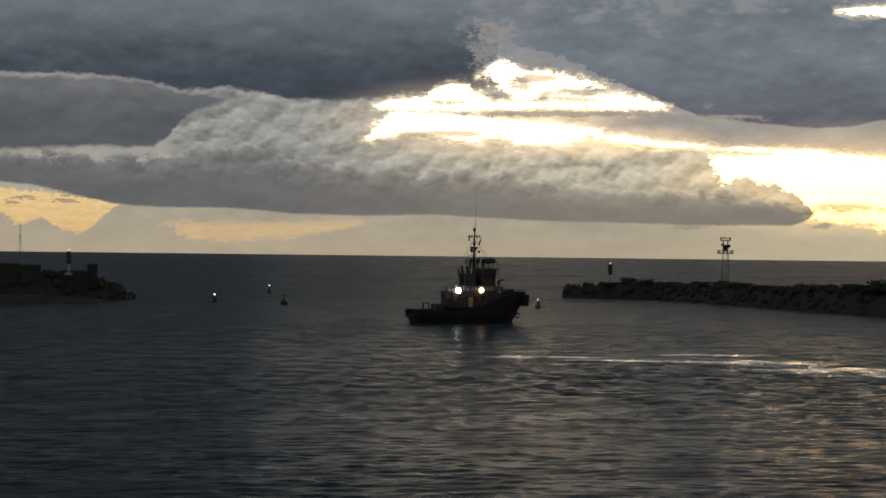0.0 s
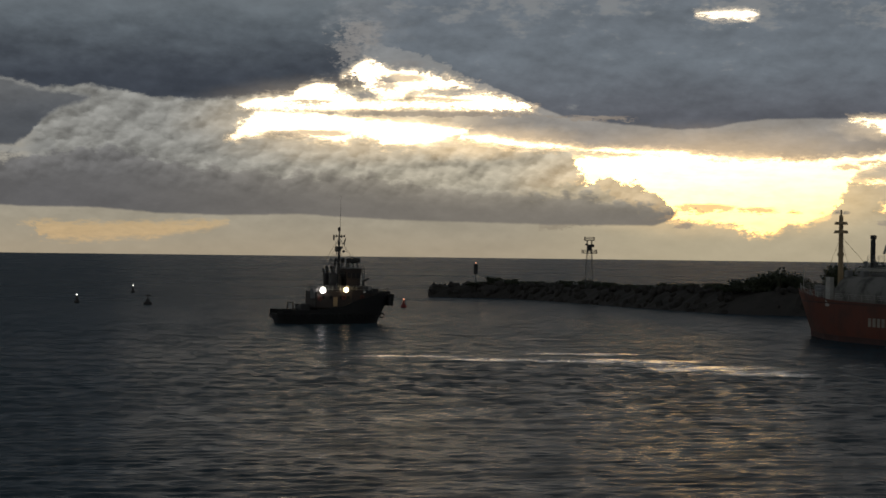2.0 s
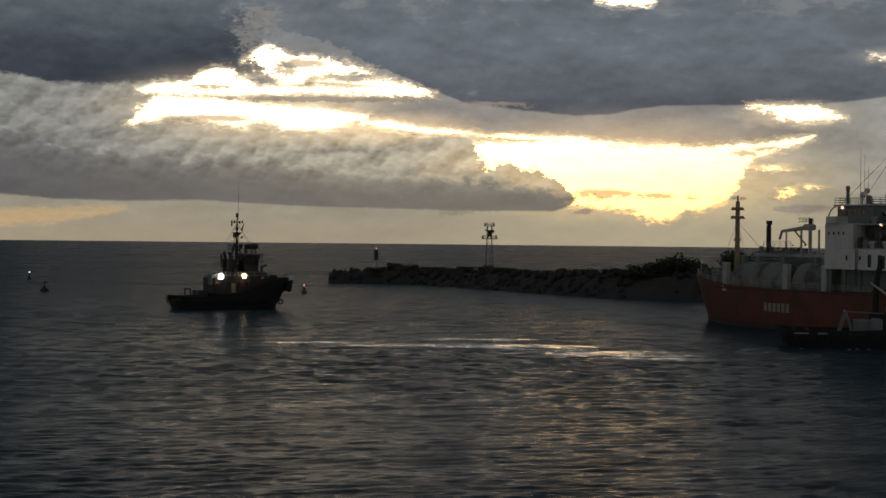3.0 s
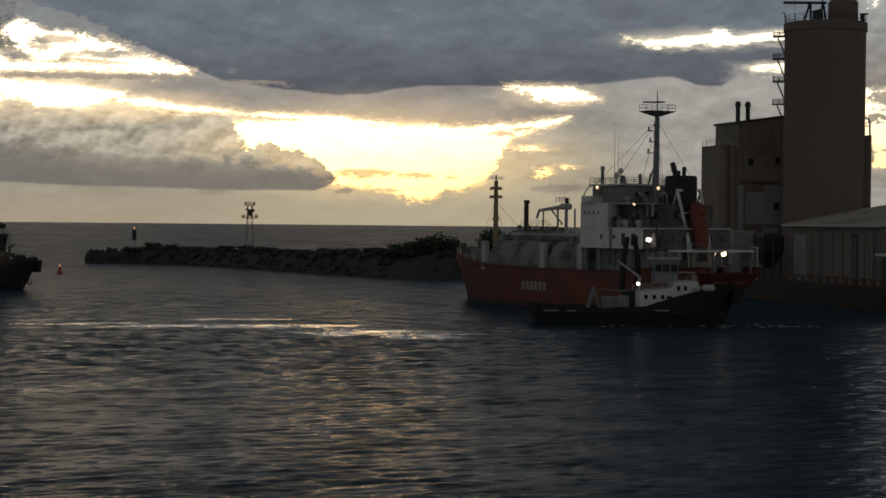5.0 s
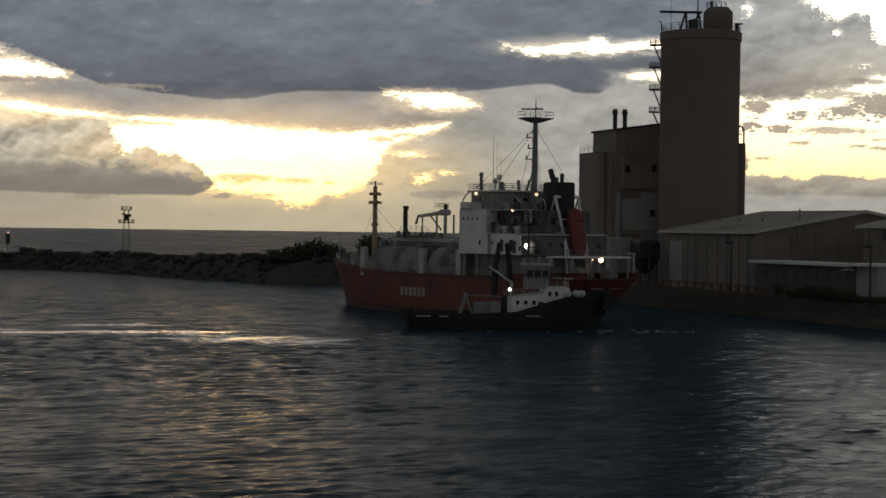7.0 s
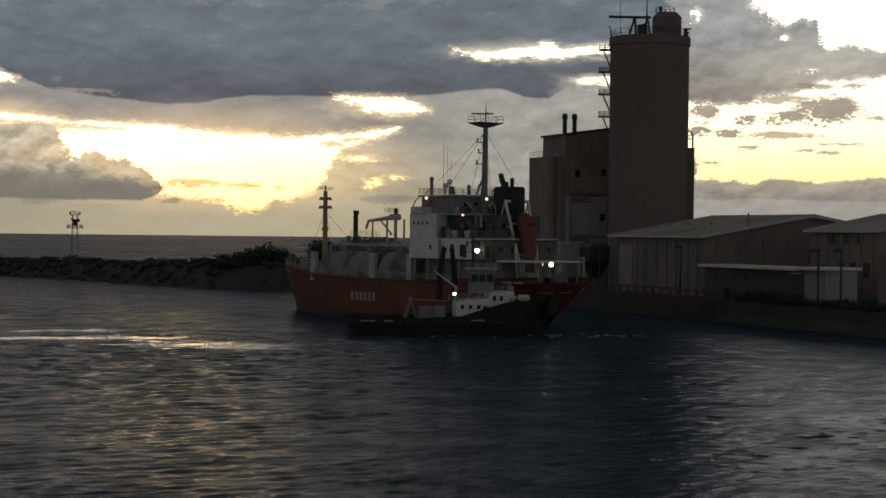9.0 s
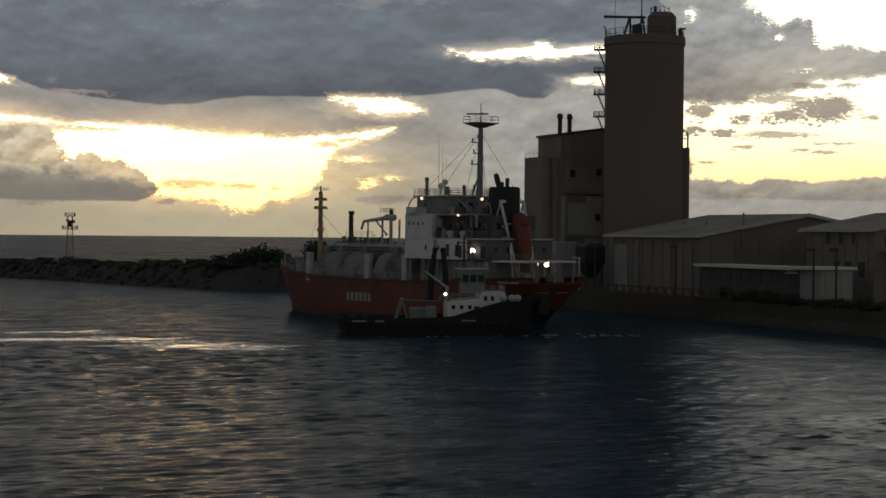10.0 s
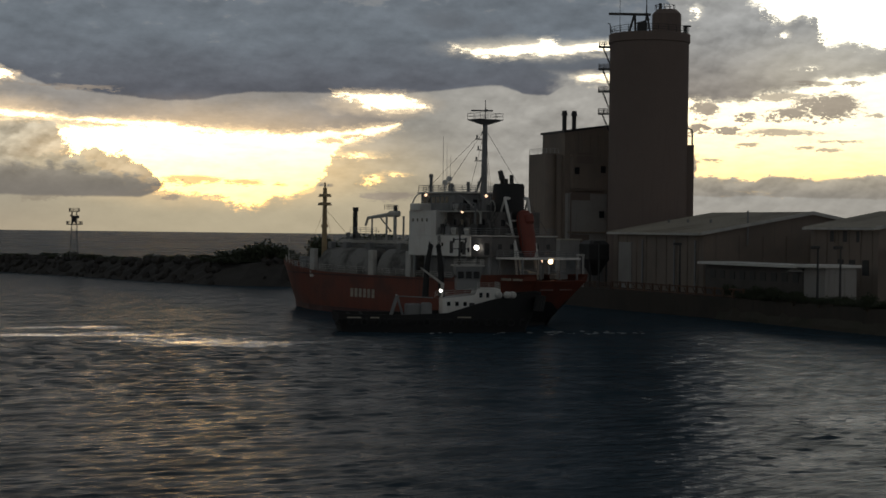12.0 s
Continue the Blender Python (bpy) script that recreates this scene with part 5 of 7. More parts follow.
    windows(band, [((21.5, 7.02, 12.6), (0.4, 0.05, 0.6)), ((16.4, 7.02, 12.2), (1.0, 0.05, 1.9))], "porthole")
    windows(after, [((9.9, 6.82, 12.0), (1.2, 0.05, 1.9)), ((12.4, 6.82, 12.6), (0.5, 0.05, 0.6))], "porthole")
    windows(mid, [((21.0 - i * 1.9, 4.83, 16.3), (0.7, 0.05, 0.9)) for i in range(5)] + [((10.67, y, 16.2), (0.05, 0.8, 1.0)) for y in (-3, 0, 3)])
    windows(after, [((8.77, y, 12.4), (0.05, 0.7, 0.8)) for y in (-5, -2.6, 2.6, 5)])
    bm = fresh()
    rail(bm, [(23.2, 6.6, 14.2), (8.9, 6.6, 14.2), (8.9, -6.6, 14.2), (23.2, -6.6, 14.2)], 1.1, 1.4, 0.05)
    rail(bm, [(22.6, 6.1, 18.15), (14.8, 6.1, 18.15), (14.8, -6.1, 18.15)], 1.1, 1.4, 0.05)
    rail(bm, [(30.4, 5.5, 21.3), (20.4, 5.5, 21.3), (20.4, -5.5, 21.3), (30.4, -5.5, 21.3), (30.4, 5.5, 21.3)], 1.1, 1.4, 0.05)
    part("deck_rail", bm, GREY_STEEL, ship)
    for x, y, z0, z1, r in ((28.9, 4.0, 21.3, 24.4, 0.4), (24.6, 3.0, 21.3, 22.8, 0.5), (22.6, 4.2, 18.2, 22.0, 0.35), (21.2, 2.0, 21.3, 23.0, 0.35)):
        bm = fresh()
        rod(bm, (x, y, z0), (x, y, z1 - 0.5), r * 0.7, n=8)
        rod(bm, (x, y, z1 - 0.6), (x, y, z1), r, r * 0.75, n=10)
        part("ventilator", bm, GREY_STEEL, ship)
    for x, y, z in ((26.5, 2.0, 23.6), (25.5, 3.6, 22.9)):
        bm = fresh()
        ball(bm, (x, y, z), 0.5, n=10)
        rod(bm, (x, y, 21.2), (x, y, z), 0.12, n=6)
        part("radome", bm, WHITE, ship)
    for x, y, h in ((29.6, 1.0, 31), (27.2, 2.0, 29.5), (25.0, 4.4, 30), (23.5, 4.0, 27.5)):
        bm = fresh()
        rod(bm, (x, y, 21.2), (x, y, h), 0.04, 0.025, n=4)
        part("whip_antenna", bm, PALE_STEEL, ship)
    # main mast with a wide crosstree platform
    bm = fresh()
    rod(bm, (19.6, 0, 17.9), (19.4, 0, 33.2), 0.62, 0.4, n=10)
    for s in (-1, 1):
        rod(bm, (21.4, s * 1.5, 18.2), (19.6, s * 0.2, 24.5), 0.16, n=6)
    for z, w in ((24.0, 0.9), (25.6, 0.8), (27.4, 1.0), (29.2, 0.9), (31.0, 1.1)):
        rod(bm, (19.5 - w, w * 0.6, z), (19.5 + w, -w * 0.6, z), 0.1, n=5)
        box(bm, (19.5 + w * 0.8, -0.4, z + 0.2), (0.4, 0.4, 0.5))
    loft(bm, [[Vector((19.4 + sx * w, sy * w * 1.4, z)) for sx, sy in ((-1, -1), (1, -1), (1, 1), (-1, 1))] for z, w in ((32.5, 0.4), (33.22, 1.7), (33.35, 1.75))])
    rod(bm, (19.4, 0, 33.4), (19.4, 0, 36.6), 0.13, 0.06, n=6)
    rod(bm, (18.4, 0.4, 34.9), (20.4, -0.4, 34.9), 0.1, n=5)
    mast = part("mainmast", bm, GREY_STEEL, ship, "grey main mast with a wide crosstree platform")
    bm = fresh()
    rail(bm, [(17.7, 2.4, 33.35), (21.1, 2.4, 33.35), (21.1, -2.4, 33.35), (17.7, -2.4, 33.35), (17.7, 2.4, 33.35)], 1.0, 1.6, 0.04, 2)
    box(bm, (18.4, 1.5, 34.7), (3.6, 0.3, 0.25), turn=50)
    part("platform_rail", bm, GREY_STEEL, mast)
    bm = fresh()
    for p in ((29.8, 4.8, 21.3), (29.8, -4.8, 21.3), (9.5, 5.5, 14.5), (9.5, -5.5, 14.5), (24, 5.2, 21.3), (13, 3.8, 18.2)):
        rod(bm, (19.4, 0, 31.8), p, 0.03, n=4)
    part("stays", bm, DARK_STEEL, mast)
    # lockers, rafts and gear crowding the house sides
    for x, y, z, size in ((20.6, 6.2, 14.9, (1.5, 0.9, 1.4)), (17.2, 6.3, 14.8, (1.1, 0.8, 1.2)), (13.6, 6.1, 15.1, (1.8, 1.0, 1.8)), (10.4, 6.0, 14.8, (1.2, 1.0, 1.2)),
                          (20.9, 5.6, 18.9, (1.2, 0.9, 1.4)), (17.6, 5.4, 18.8, (1.6, 1.0, 1.2))):
        bm = fresh()
        box(bm, (x, y, z), size, bevel=0.08)
        part("deck_locker", bm, DARK_STEEL if x < 18 else GREY_STEEL, ship)
    for x, y, z in ((18.9, 6.35, 15.0), (15.4, 6.35, 15.0), (19.3, 5.7, 18.9)):
        bm = fresh()
        rod(bm, (x - 0.75, y, z), (x + 0.75, y, z), 0.42, n=10)
        box(bm, (x, y, z - 0.45), (1.1, 0.6, 0.6))
        part("life_raft", bm, PALE_STEEL, ship, "pale life raft canister")
    for x, y, z0, z1 in ((22.3, 7.1, 8.0, 14.0), (12.0, 4.95, 14.2, 18.0), (16.2, 4.95, 14.2, 18.1)):
        bm = fresh()
        for k in (-0.25, 0.25):
            rod(bm, (x + k, y, z0), (x + k, y, z1), 0.06, n=4)
        for i in range(int((z1 - z0) / 0.5)):
            rod(bm, (x - 0.25, y, z0 + 0.3 + i * 0.5), (x + 0.25, y, z0 + 0.3 + i * 0.5), 0.05, n=4)
        part("ladder", bm, DARK_STEEL, ship)
    for x, y, z in ((18.2, 4.86, 15.4), (13.9, 4.86, 15.4), (19.0, 7.03, 12.2), (15.6, 7.03, 12.0)):
        bm = fresh()
        box(bm, (x, y, z), (0.9, 0.08, 2.0), bevel=0.03)
        part("house_door", bm, DARK_STEEL, ship, "dark weathertight door")
    bm = fresh()
    rod(bm, (14.6, 5.6, 14.2), (14.6, 5.6, 19.4), 0.2, n=8)
    rod(bm, (14.6, 5.6, 19.2), (17.6, 6.4, 20.6), 0.14, 0.1, n=6)
    part("stores_crane", bm, GREY_STEEL, ship, "small grey stores crane")
    for z, w in ((22.4, 0.7), (26.5, 1.3), (28.3, 0.8), (30.1, 1.2)):
        bm = fresh()
        box(bm, (19.5 + w * 0.6, 0.5, z), (w, 1.0, 0.12))
        rod(bm, (19.5 + w, 0.7, z), (19.5 + w, 0.7, z + 0.7), 0.14, n=6)
        part("lamp_bracket", bm, GREY_STEEL, mast)
    # funnel
    bm = fresh()
    rings = [[Vector((13.4 + math.copysign(abs(math.cos(c)) ** 0.6, math.cos(c)) * 2.6 * k - (z - 14) * 0.05, math.copysign(abs(math.sin(c)) ** 0.6, math.sin(c)) * 2.2 * k, z)) for c in [2 * math.pi * j / 20 for j in range(20)]] for z, k in ((14.0, 1.05), (18, 1.0), (22.3, 0.95), (22.6, 0.86))]
    loft(bm, rings)
    funnel = part("funnel", bm, HULL_BLACK, ship, "broad black funnel", smooth=True)
    bm = fresh()
    for dx, h in ((-1.2, 24.0), (0.2, 23.4), (1.2, 23.6)):
        rod(bm, (13.1 + dx, 0.3, 22.4), (13.1 + dx, 0.3, h), 0.34, n=8)
    rod(bm, (14.3, 0.3, 23.3), (14.9, 0.3, 24.7), 0.5, 0.42, n=8)
    part("exhaust", bm, DARK_STEEL, funnel)
    bm = fresh()
    for i in range(16):
        a, b = 2 * math.pi * i / 16, 2 * math.pi * (i + 1) / 16
        rod(bm, (14.4 + 0.9 * math.cos(a), 2.35, 18.4 + 1.5 * math.sin(a)), (14.4 + 0.9 * math.cos(b), 2.35, 18.4 + 1.5 * math.sin(b)), 0.12, n=5)
    part("funnel_mark", bm, PALE_STEEL, funnel, "pale ring mark on the funnel")
    # free-fall lifeboat on its slanting ramp
    davit = part("lifeboat_davit", rod(fresh(), (11.0, -2.5, 20.2), (11.0, 2.5, 20.2), 0.26, n=6), WHITE, ship, "white slanting launching frame")
    for y in (-1.0, 1.0):
        part("ramp_rail", rod(fresh(), (11.0, y * 2.4, 20.2), (7.3, y * 1.5, 7.6), 0.26, n=6), WHITE, davit)
        part("davit_leg", rod(fresh(), (7.6, y * 2.4, 7.4), (8.6, y * 2.2, 13.0), 0.2, n=6), WHITE, davit)
        part("davit_stay", rod(fresh(), (11.0, y * 2.4, 20.2), (13.2, y * 2.6, 14.2), 0.15, n=6), PALE_STEEL, davit)
        part("davit_beam", rod(fresh(), (9.2, y * 2.1, 14.4), (14.6, y * 2.6, 14.4), 0.14, n=6), PALE_STEEL, davit)
        part("davit_brace", rod(fresh(), (9.6, y * 2.15, 15.6), (13.6, y * 2.6, 18.0), 0.12, n=6), PALE_STEEL, davit)
    for x, z, w in ((9.9, 16.6, 2.2), (8.5, 11.6, 1.75), (7.6, 8.6, 1.5)):
        part("davit_crossbar", rod(fresh(), (x, -w, z), (x, w, z), 0.14, n=6), PALE_STEEL, davit)
    bm = fresh()
    rings = []
    axis = (Vector((9.4, 0, 18.2)) - Vector((7.4, 0, 10.4))).normalized()
    out_ = Vector((-axis.z, 0, axis.x))
    for k, w, h in ((0.0, 0.2, 0.25), (0.04, 0.7, 0.7), (0.14, 1.1, 1.15), (0.4, 1.35, 1.4), (0.72, 1.35, 1.4), (0.9, 1.15, 1.25), (0.97, 0.95, 1.0), (1.0, 0.5, 0.5)):
        c = Vector((7.4, 0, 10.4)).lerp(Vector((9.4, 0, 18.2)), k) + out_ * 0.15
        rings.append([c + Vector((0, 1, 0)) * math.cos(a) * w + out_ * math.sin(a) * h for a in [2 * math.pi * j / 16 for j in range(16)]])
    loft(bm, rings)
    boat = part("lifeboat", bm, ORANGE, ship, "dull orange-red enclosed lifeboat", smooth=True)
    bm = fresh()
    box(bm, Vector((9.1, 0, 16.6)) + out_ * 1.4, (1.2, 1.6, 1.7), bevel=0.3, m=Matrix.Rotation(radians(16), 4, "Y"))
    part("canopy", bm, ORANGE, boat)
    for y in (-1.35, 1.35):
        part("grab_rail", rod(fresh(), Vector((8.0, y, 12.2)) + out_ * 0.6, Vector((9.5, y, 17.6)) + out_ * 0.6, 0.06, n=4), DARK_STEEL, boat)
    # hoses, coils, casks and vents that crowd the after decks
    rnd = random.Random(31)
    for i in range(16):
        x, y, z = rnd.uniform(9.5, 22.5), rnd.uniform(5.2, 6.5), rnd.choice((14.2, 14.2, 18.1))
        h = rnd.uniform(0.7, 1.9)
        bm = fresh()
        if i % 3 == 0:
            rod(bm, (x, y, z), (x, y, z + h + 0.6), 0.16, n=8)
            rod(bm, (x, y, z + h + 0.4), (x + 0.5, y, z + h + 0.8), 0.3, 0.22, n=8)
            part("cowl_vent", bm, DARK_HOUSE, ship)
        elif i % 3 == 1:
            rod(bm, (x, y, z), (x, y, z + h), 0.34, n=10)
            part("cask", bm, DARK_STEEL, ship)
        else:
            box(bm, (x, y, z + h / 2), (rnd.uniform(0.6, 1.4), 0.7, h), bevel=0.06)
            part("deck_locker", bm, DARK_HOUSE, ship)
    for x, z in ((23.6, 14.3), (19.9, 14.3), (12.2, 14.3)):
        bm = fresh()
        k = 7
        for i in range(k):
            box(bm, (x - i * 0.42, 5.1, z + 0.3 + i * 0.55), (0.42, 0.9, 0.06))
        for y in (4.7, 5.5):
            rod(bm, (x + 0.2, y, z), (x - k * 0.42, y, z + k * 0.57), 0.06, n=4)
            rod(bm, (x + 0.2, y, z + 0.9), (x - k * 0.42, y, z + k * 0.57 + 0.9), 0.04, n=4)
        part("stairway", bm, DARK_STEEL, ship)
    # after platform, mooring gear and lamps
    bm = fresh()
    box(bm, (5.2, 0, 10.6), (6.8, 12.0, 0.3))
    part("boat_deck", bm, WHITE, ship, "white edge of the after boat deck")
    for x in (2.3, 8.0):
        for y in (-5.6, -2.0, 2.0, 5.6):
            bm = fresh()
            rod(bm, (x, y, 7.2), (x, y, 10.5), 0.2, n=8)
            part("pillar", bm, GREY_STEEL, ship)
    bm = fresh()
    rail(bm, [(8.4, 5.9, 10.75), (1.9, 5.9, 10.75), (1.9, -5.9, 10.75), (8.4, -5.9, 10.75)], 1.0, 1.4, 0.05)
    rail(bm, [(6, 6.7, 8.0), (1.0, 6.0, 8.2), (-0.4, 5.1, 8.2), (-0.4, -5.1, 8.2), (1.0, -6.0, 8.2)], 0.9, 1.3, 0.05)
    part("stern_rail", bm, GREY_STEEL, ship)
    for x, y in ((3.6, 2.9), (3.6, -2.9)):
        bm = fresh()
        rod(bm, (x, y - 1.0, 8.1), (x, y + 1.0, 8.1), 0.6, n=10)
        box(bm, (x, y, 7.7), (1.6, 2.6, 0.8), bevel=0.1)
        part("mooring_winch", bm, GREY_STEEL, ship)
    bm = fresh()
    rod(bm, (13.6, 5.2, 14.2), (13.6, 5.2, 18.0), 0.22, n=6)
    rod(bm, (13.6, 5.2, 17.6), (17.5, 5.6, 20.2), 0.14, n=6)
    part("stores_crane", bm, PALE_STEEL, ship)
    floodlight(ship, (11.9, 7.3, 12.2), 0.42, LAMP_WHITE, "bright deck floodlight", (-0.3, 1, 0))
    floodlight(ship, (2.0, 0.2, 10.2), 0.42, LAMP_AMBER, "bright deck floodlight", (-1, 0.3, 0))
    for x, y, z in ((28.6, 5.3, 20.8), (17.2, 6.2, 18.0), (15.6, 2.6, 20.6), (3.6, 0.8, 10.2)):
        bm = fresh()
        ball(bm, (x, y, z), 0.26, n=8)
        part("lamp", bm, LAMP_SMALL, ship, "small warm deck lamp")
    return ship


far_tug = build_far_tug()
near_tug = build_near_tug()
gas_carrier = build_gas_carrier()


# ---- quay side buildings ----
def build_silo():
    silo = thing("silo", pose(177.0, 336.0, QUAY_Z), "tall round brown concrete silo with a stair of landings", "silo")
    R, H = 8.45, 53.6
    bm = fresh()
    n = 64
    rings = [[Vector((math.cos(2 * math.pi * i / n) * r, math.sin(2 * math.pi * i / n) * r, z)) for i in range(n)] for z, r in ((0, R), (H - 2.0, R), (H - 1.8, R + 0.25), (H - 0.1, R + 0.25), (H, R + 0.1))]
    loft(bm, rings)
    part("shaft", bm, SILO_CONCRETE, silo, "brown stained concrete shaft", smooth=True)
    # lift joints of the slip form
    for z in range(4, 51, 4):
        bm = fresh()
        loft(bm, [[Vector((math.cos(2 * math.pi * i / n) * (R + e), math.sin(2 * math.pi * i / n) * (R + e), z + dz)) for i in range(n)] for dz, e in ((-0.06, -0.05), (-0.05, 0.03), (0.05, 0.03), (0.06, -0.05))], caps=False)
        part("lift_band", bm, SILO_CONCRETE, silo)
    bm = fresh()
    pts = [(math.cos(2 * math.pi * i / 24) * (R - 0.1), math.sin(2 * math.pi * i / 24) * (R - 0.1), H) for i in range(25)]
    rail(bm, pts, 1.5, 2.2, 0.06, 3)
    part("roof_rail", bm, DARK_STEEL, silo)
    # headhouse drum, gantry beam, vents
    a = radians(-28.0)
    right, back = Vector((math.cos(a), math.sin(a), 0)), Vector((-math.sin(a), math.cos(a), 0))

    def at(r, b, z):
        return right * r + back * b + Vector((0, 0, z))

    bm = fresh()
    rod(bm, at(3.6, 0, H), at(3.6, 0, H + 4.4), 3.1, n=24)
    rod(bm, at(3.6, 0, H + 4.4), at(3.6, 0, H + 5.4), 3.1, 2.2, n=24)
    head = part("headhouse", bm, SILO_CONCRETE, silo, "round headhouse on the roof")
    bm = fresh()
    for i in range(12):
        p, q = 2 * math.pi * i / 12, 2 * math.pi * (i + 1) / 12
        c0, c1 = at(3.2, 0, H + 5.3) + Vector((math.cos(p), math.sin(p), 0)) * 2.1, at(3.2, 0, H + 5.3) + Vector((math.cos(q), math.sin(q), 0)) * 2.1
        rod(bm, c0, c0 + Vector((0, 0, 1.1)), 0.06, n=4)
        rod(bm, c0 + Vector((0, 0, 1.1)), c1 + Vector((0, 0, 1.1)), 0.05, n=4)
    rod(bm, at(2.2, 0, H + 5.3), at(2.2, 0, H + 6.8), 0.35, n=8)
    part("head_rail", bm, DARK_STEEL, head)
    bm = fresh()
    rod(bm, at(-8.8, 0, H + 4.6), at(0.2, 0, H + 4.4), 0.28, n=6)
    gantry = part("hoist_beam", bm, DARK_STEEL, silo, "long dark hoist beam")
    for top, foot, r in ((-3.2, -4.6, 0.24), (-3.2, -3.0, 0.24), (-0.6, -1.4, 0.2), (-0.6, 0.2, 0.2)):
        bm = fresh()
        rod(bm, at(top, 0, H + 4.7), at(foot, 0, H), r, n=6)
        part("hoist_leg", bm, DARK_STEEL, gantry)
    bm = fresh()
    rod(bm, at(-3.2, 0, H + 2.4), at(0.0, 0, H + 3.4), 0.14, n=6)
    part("hoist_brace", bm, DARK_STEEL, gantry)
    bm = fresh()
    box(bm, at(-1.6, 0, H + 1.4), (2.2, 2.2, 2.8), turn=-28, bevel=0.2)
    part("winch_housing", bm, DARK_STEEL, gantry)
    bm = fresh()
    rod(bm, at(-0.7, 0, H + 4.4), at(-0.7, 0, H + 8.4), 0.16, 0.1, n=6)
    part("hoist_mast", bm, DARK_STEEL, gantry)
    bm = fresh()
    rod(bm, at(-6.4, 0.5, H), at(-6.4, 0.5, H + 8.0), 0.06, n=4)
    part("lightning_rod", bm, DARK_STEEL, silo)
    bm = fresh()
    rod(bm, at(-8.3, 0, H - 0.4), at(-8.5, 0, H + 2.4), 0.12, n=5)
    rod(bm, at(-8.5, 0, H + 2.4), at(-9.0, 0, H + 2.5), 0.1, n=5)
    part("lamp_bracket", bm, DARK_STEEL, silo)
    bm = fresh()
    rod(bm, at(7.6, 0, H), at(7.6, 0, H + 1.9), 0.35, n=6)
    box(bm, at(8.0, 0, H + 1.9), (1.6, 1.2, 0.25), turn=-28)
    part("roof_vent", bm, DARK_STEEL, silo)
    # landings with rails and struts, one above another
    for k, z in enumerate((51.0, 46.2, 41.4, 36.6)):
        bm = fresh()
        c = at(-R - 1.1, 0, z)
        box(bm, c, (2.6, 2.4, 0.22), turn=-28)
        land = part("landing", bm, DARK_STEEL, silo)
        bm = fresh()
        corners = [at(-R - 0.0, -1.1, z), at(-R - 2.3, -1.1, z), at(-R - 2.3, 1.1, z), at(-R - 0.0, 1.1, z)]
        rail(bm, corners, 1.1, 1.1, 0.06, 3)
        part("landing_rail", bm, DARK_STEEL, land)
        bm = fresh()
        rod(bm, at(-R - 1.5, -0.6, z), at(-R + 0.1, -0.6, z - 3.8), 0.14, n=5)
        rod(bm, at(-R - 1.5, 0.6, z), at(-R + 0.1, 0.6, z - 3.8), 0.14, n=5)
        for j in range(6):
            p = at(-R - 1.5 + 1.6 * j / 6, 0, z - 3.8 * j / 6)
            box(bm, p, (0.5, 1.2, 0.08), turn=-28)
        part("stair_flight", bm, DARK_STEEL, land)
    # duct with a swan neck on the far side of the shaft
    bm = fresh()
    box(bm, at(R + 0.6, 0, 15.0), (1.5, 1.6, 30.0), turn=-28)
    duct = part("duct", bm, SILO_CONCRETE, silo, "narrow vertical duct")
    bm = fresh()
    for i in range(8):
        p, q = math.pi * i / 8, math.pi * (i + 1) / 8
        rod(bm, at(R + 0.2 - 0.75 * math.cos(p), 0, 32.6 + 1.0 * math.sin(p)), at(R + 0.2 - 0.75 * math.cos(q), 0, 32.6 + 1.0 * math.sin(q)), 0.2, n=6)
    rod(bm, at(R + 0.95, 0, 30), at(R + 0.95, 0, 32.6), 0.2, n=6)
    part("swan_neck", bm, PALE_STEEL, duct, "pale bent pipe")
    return silo


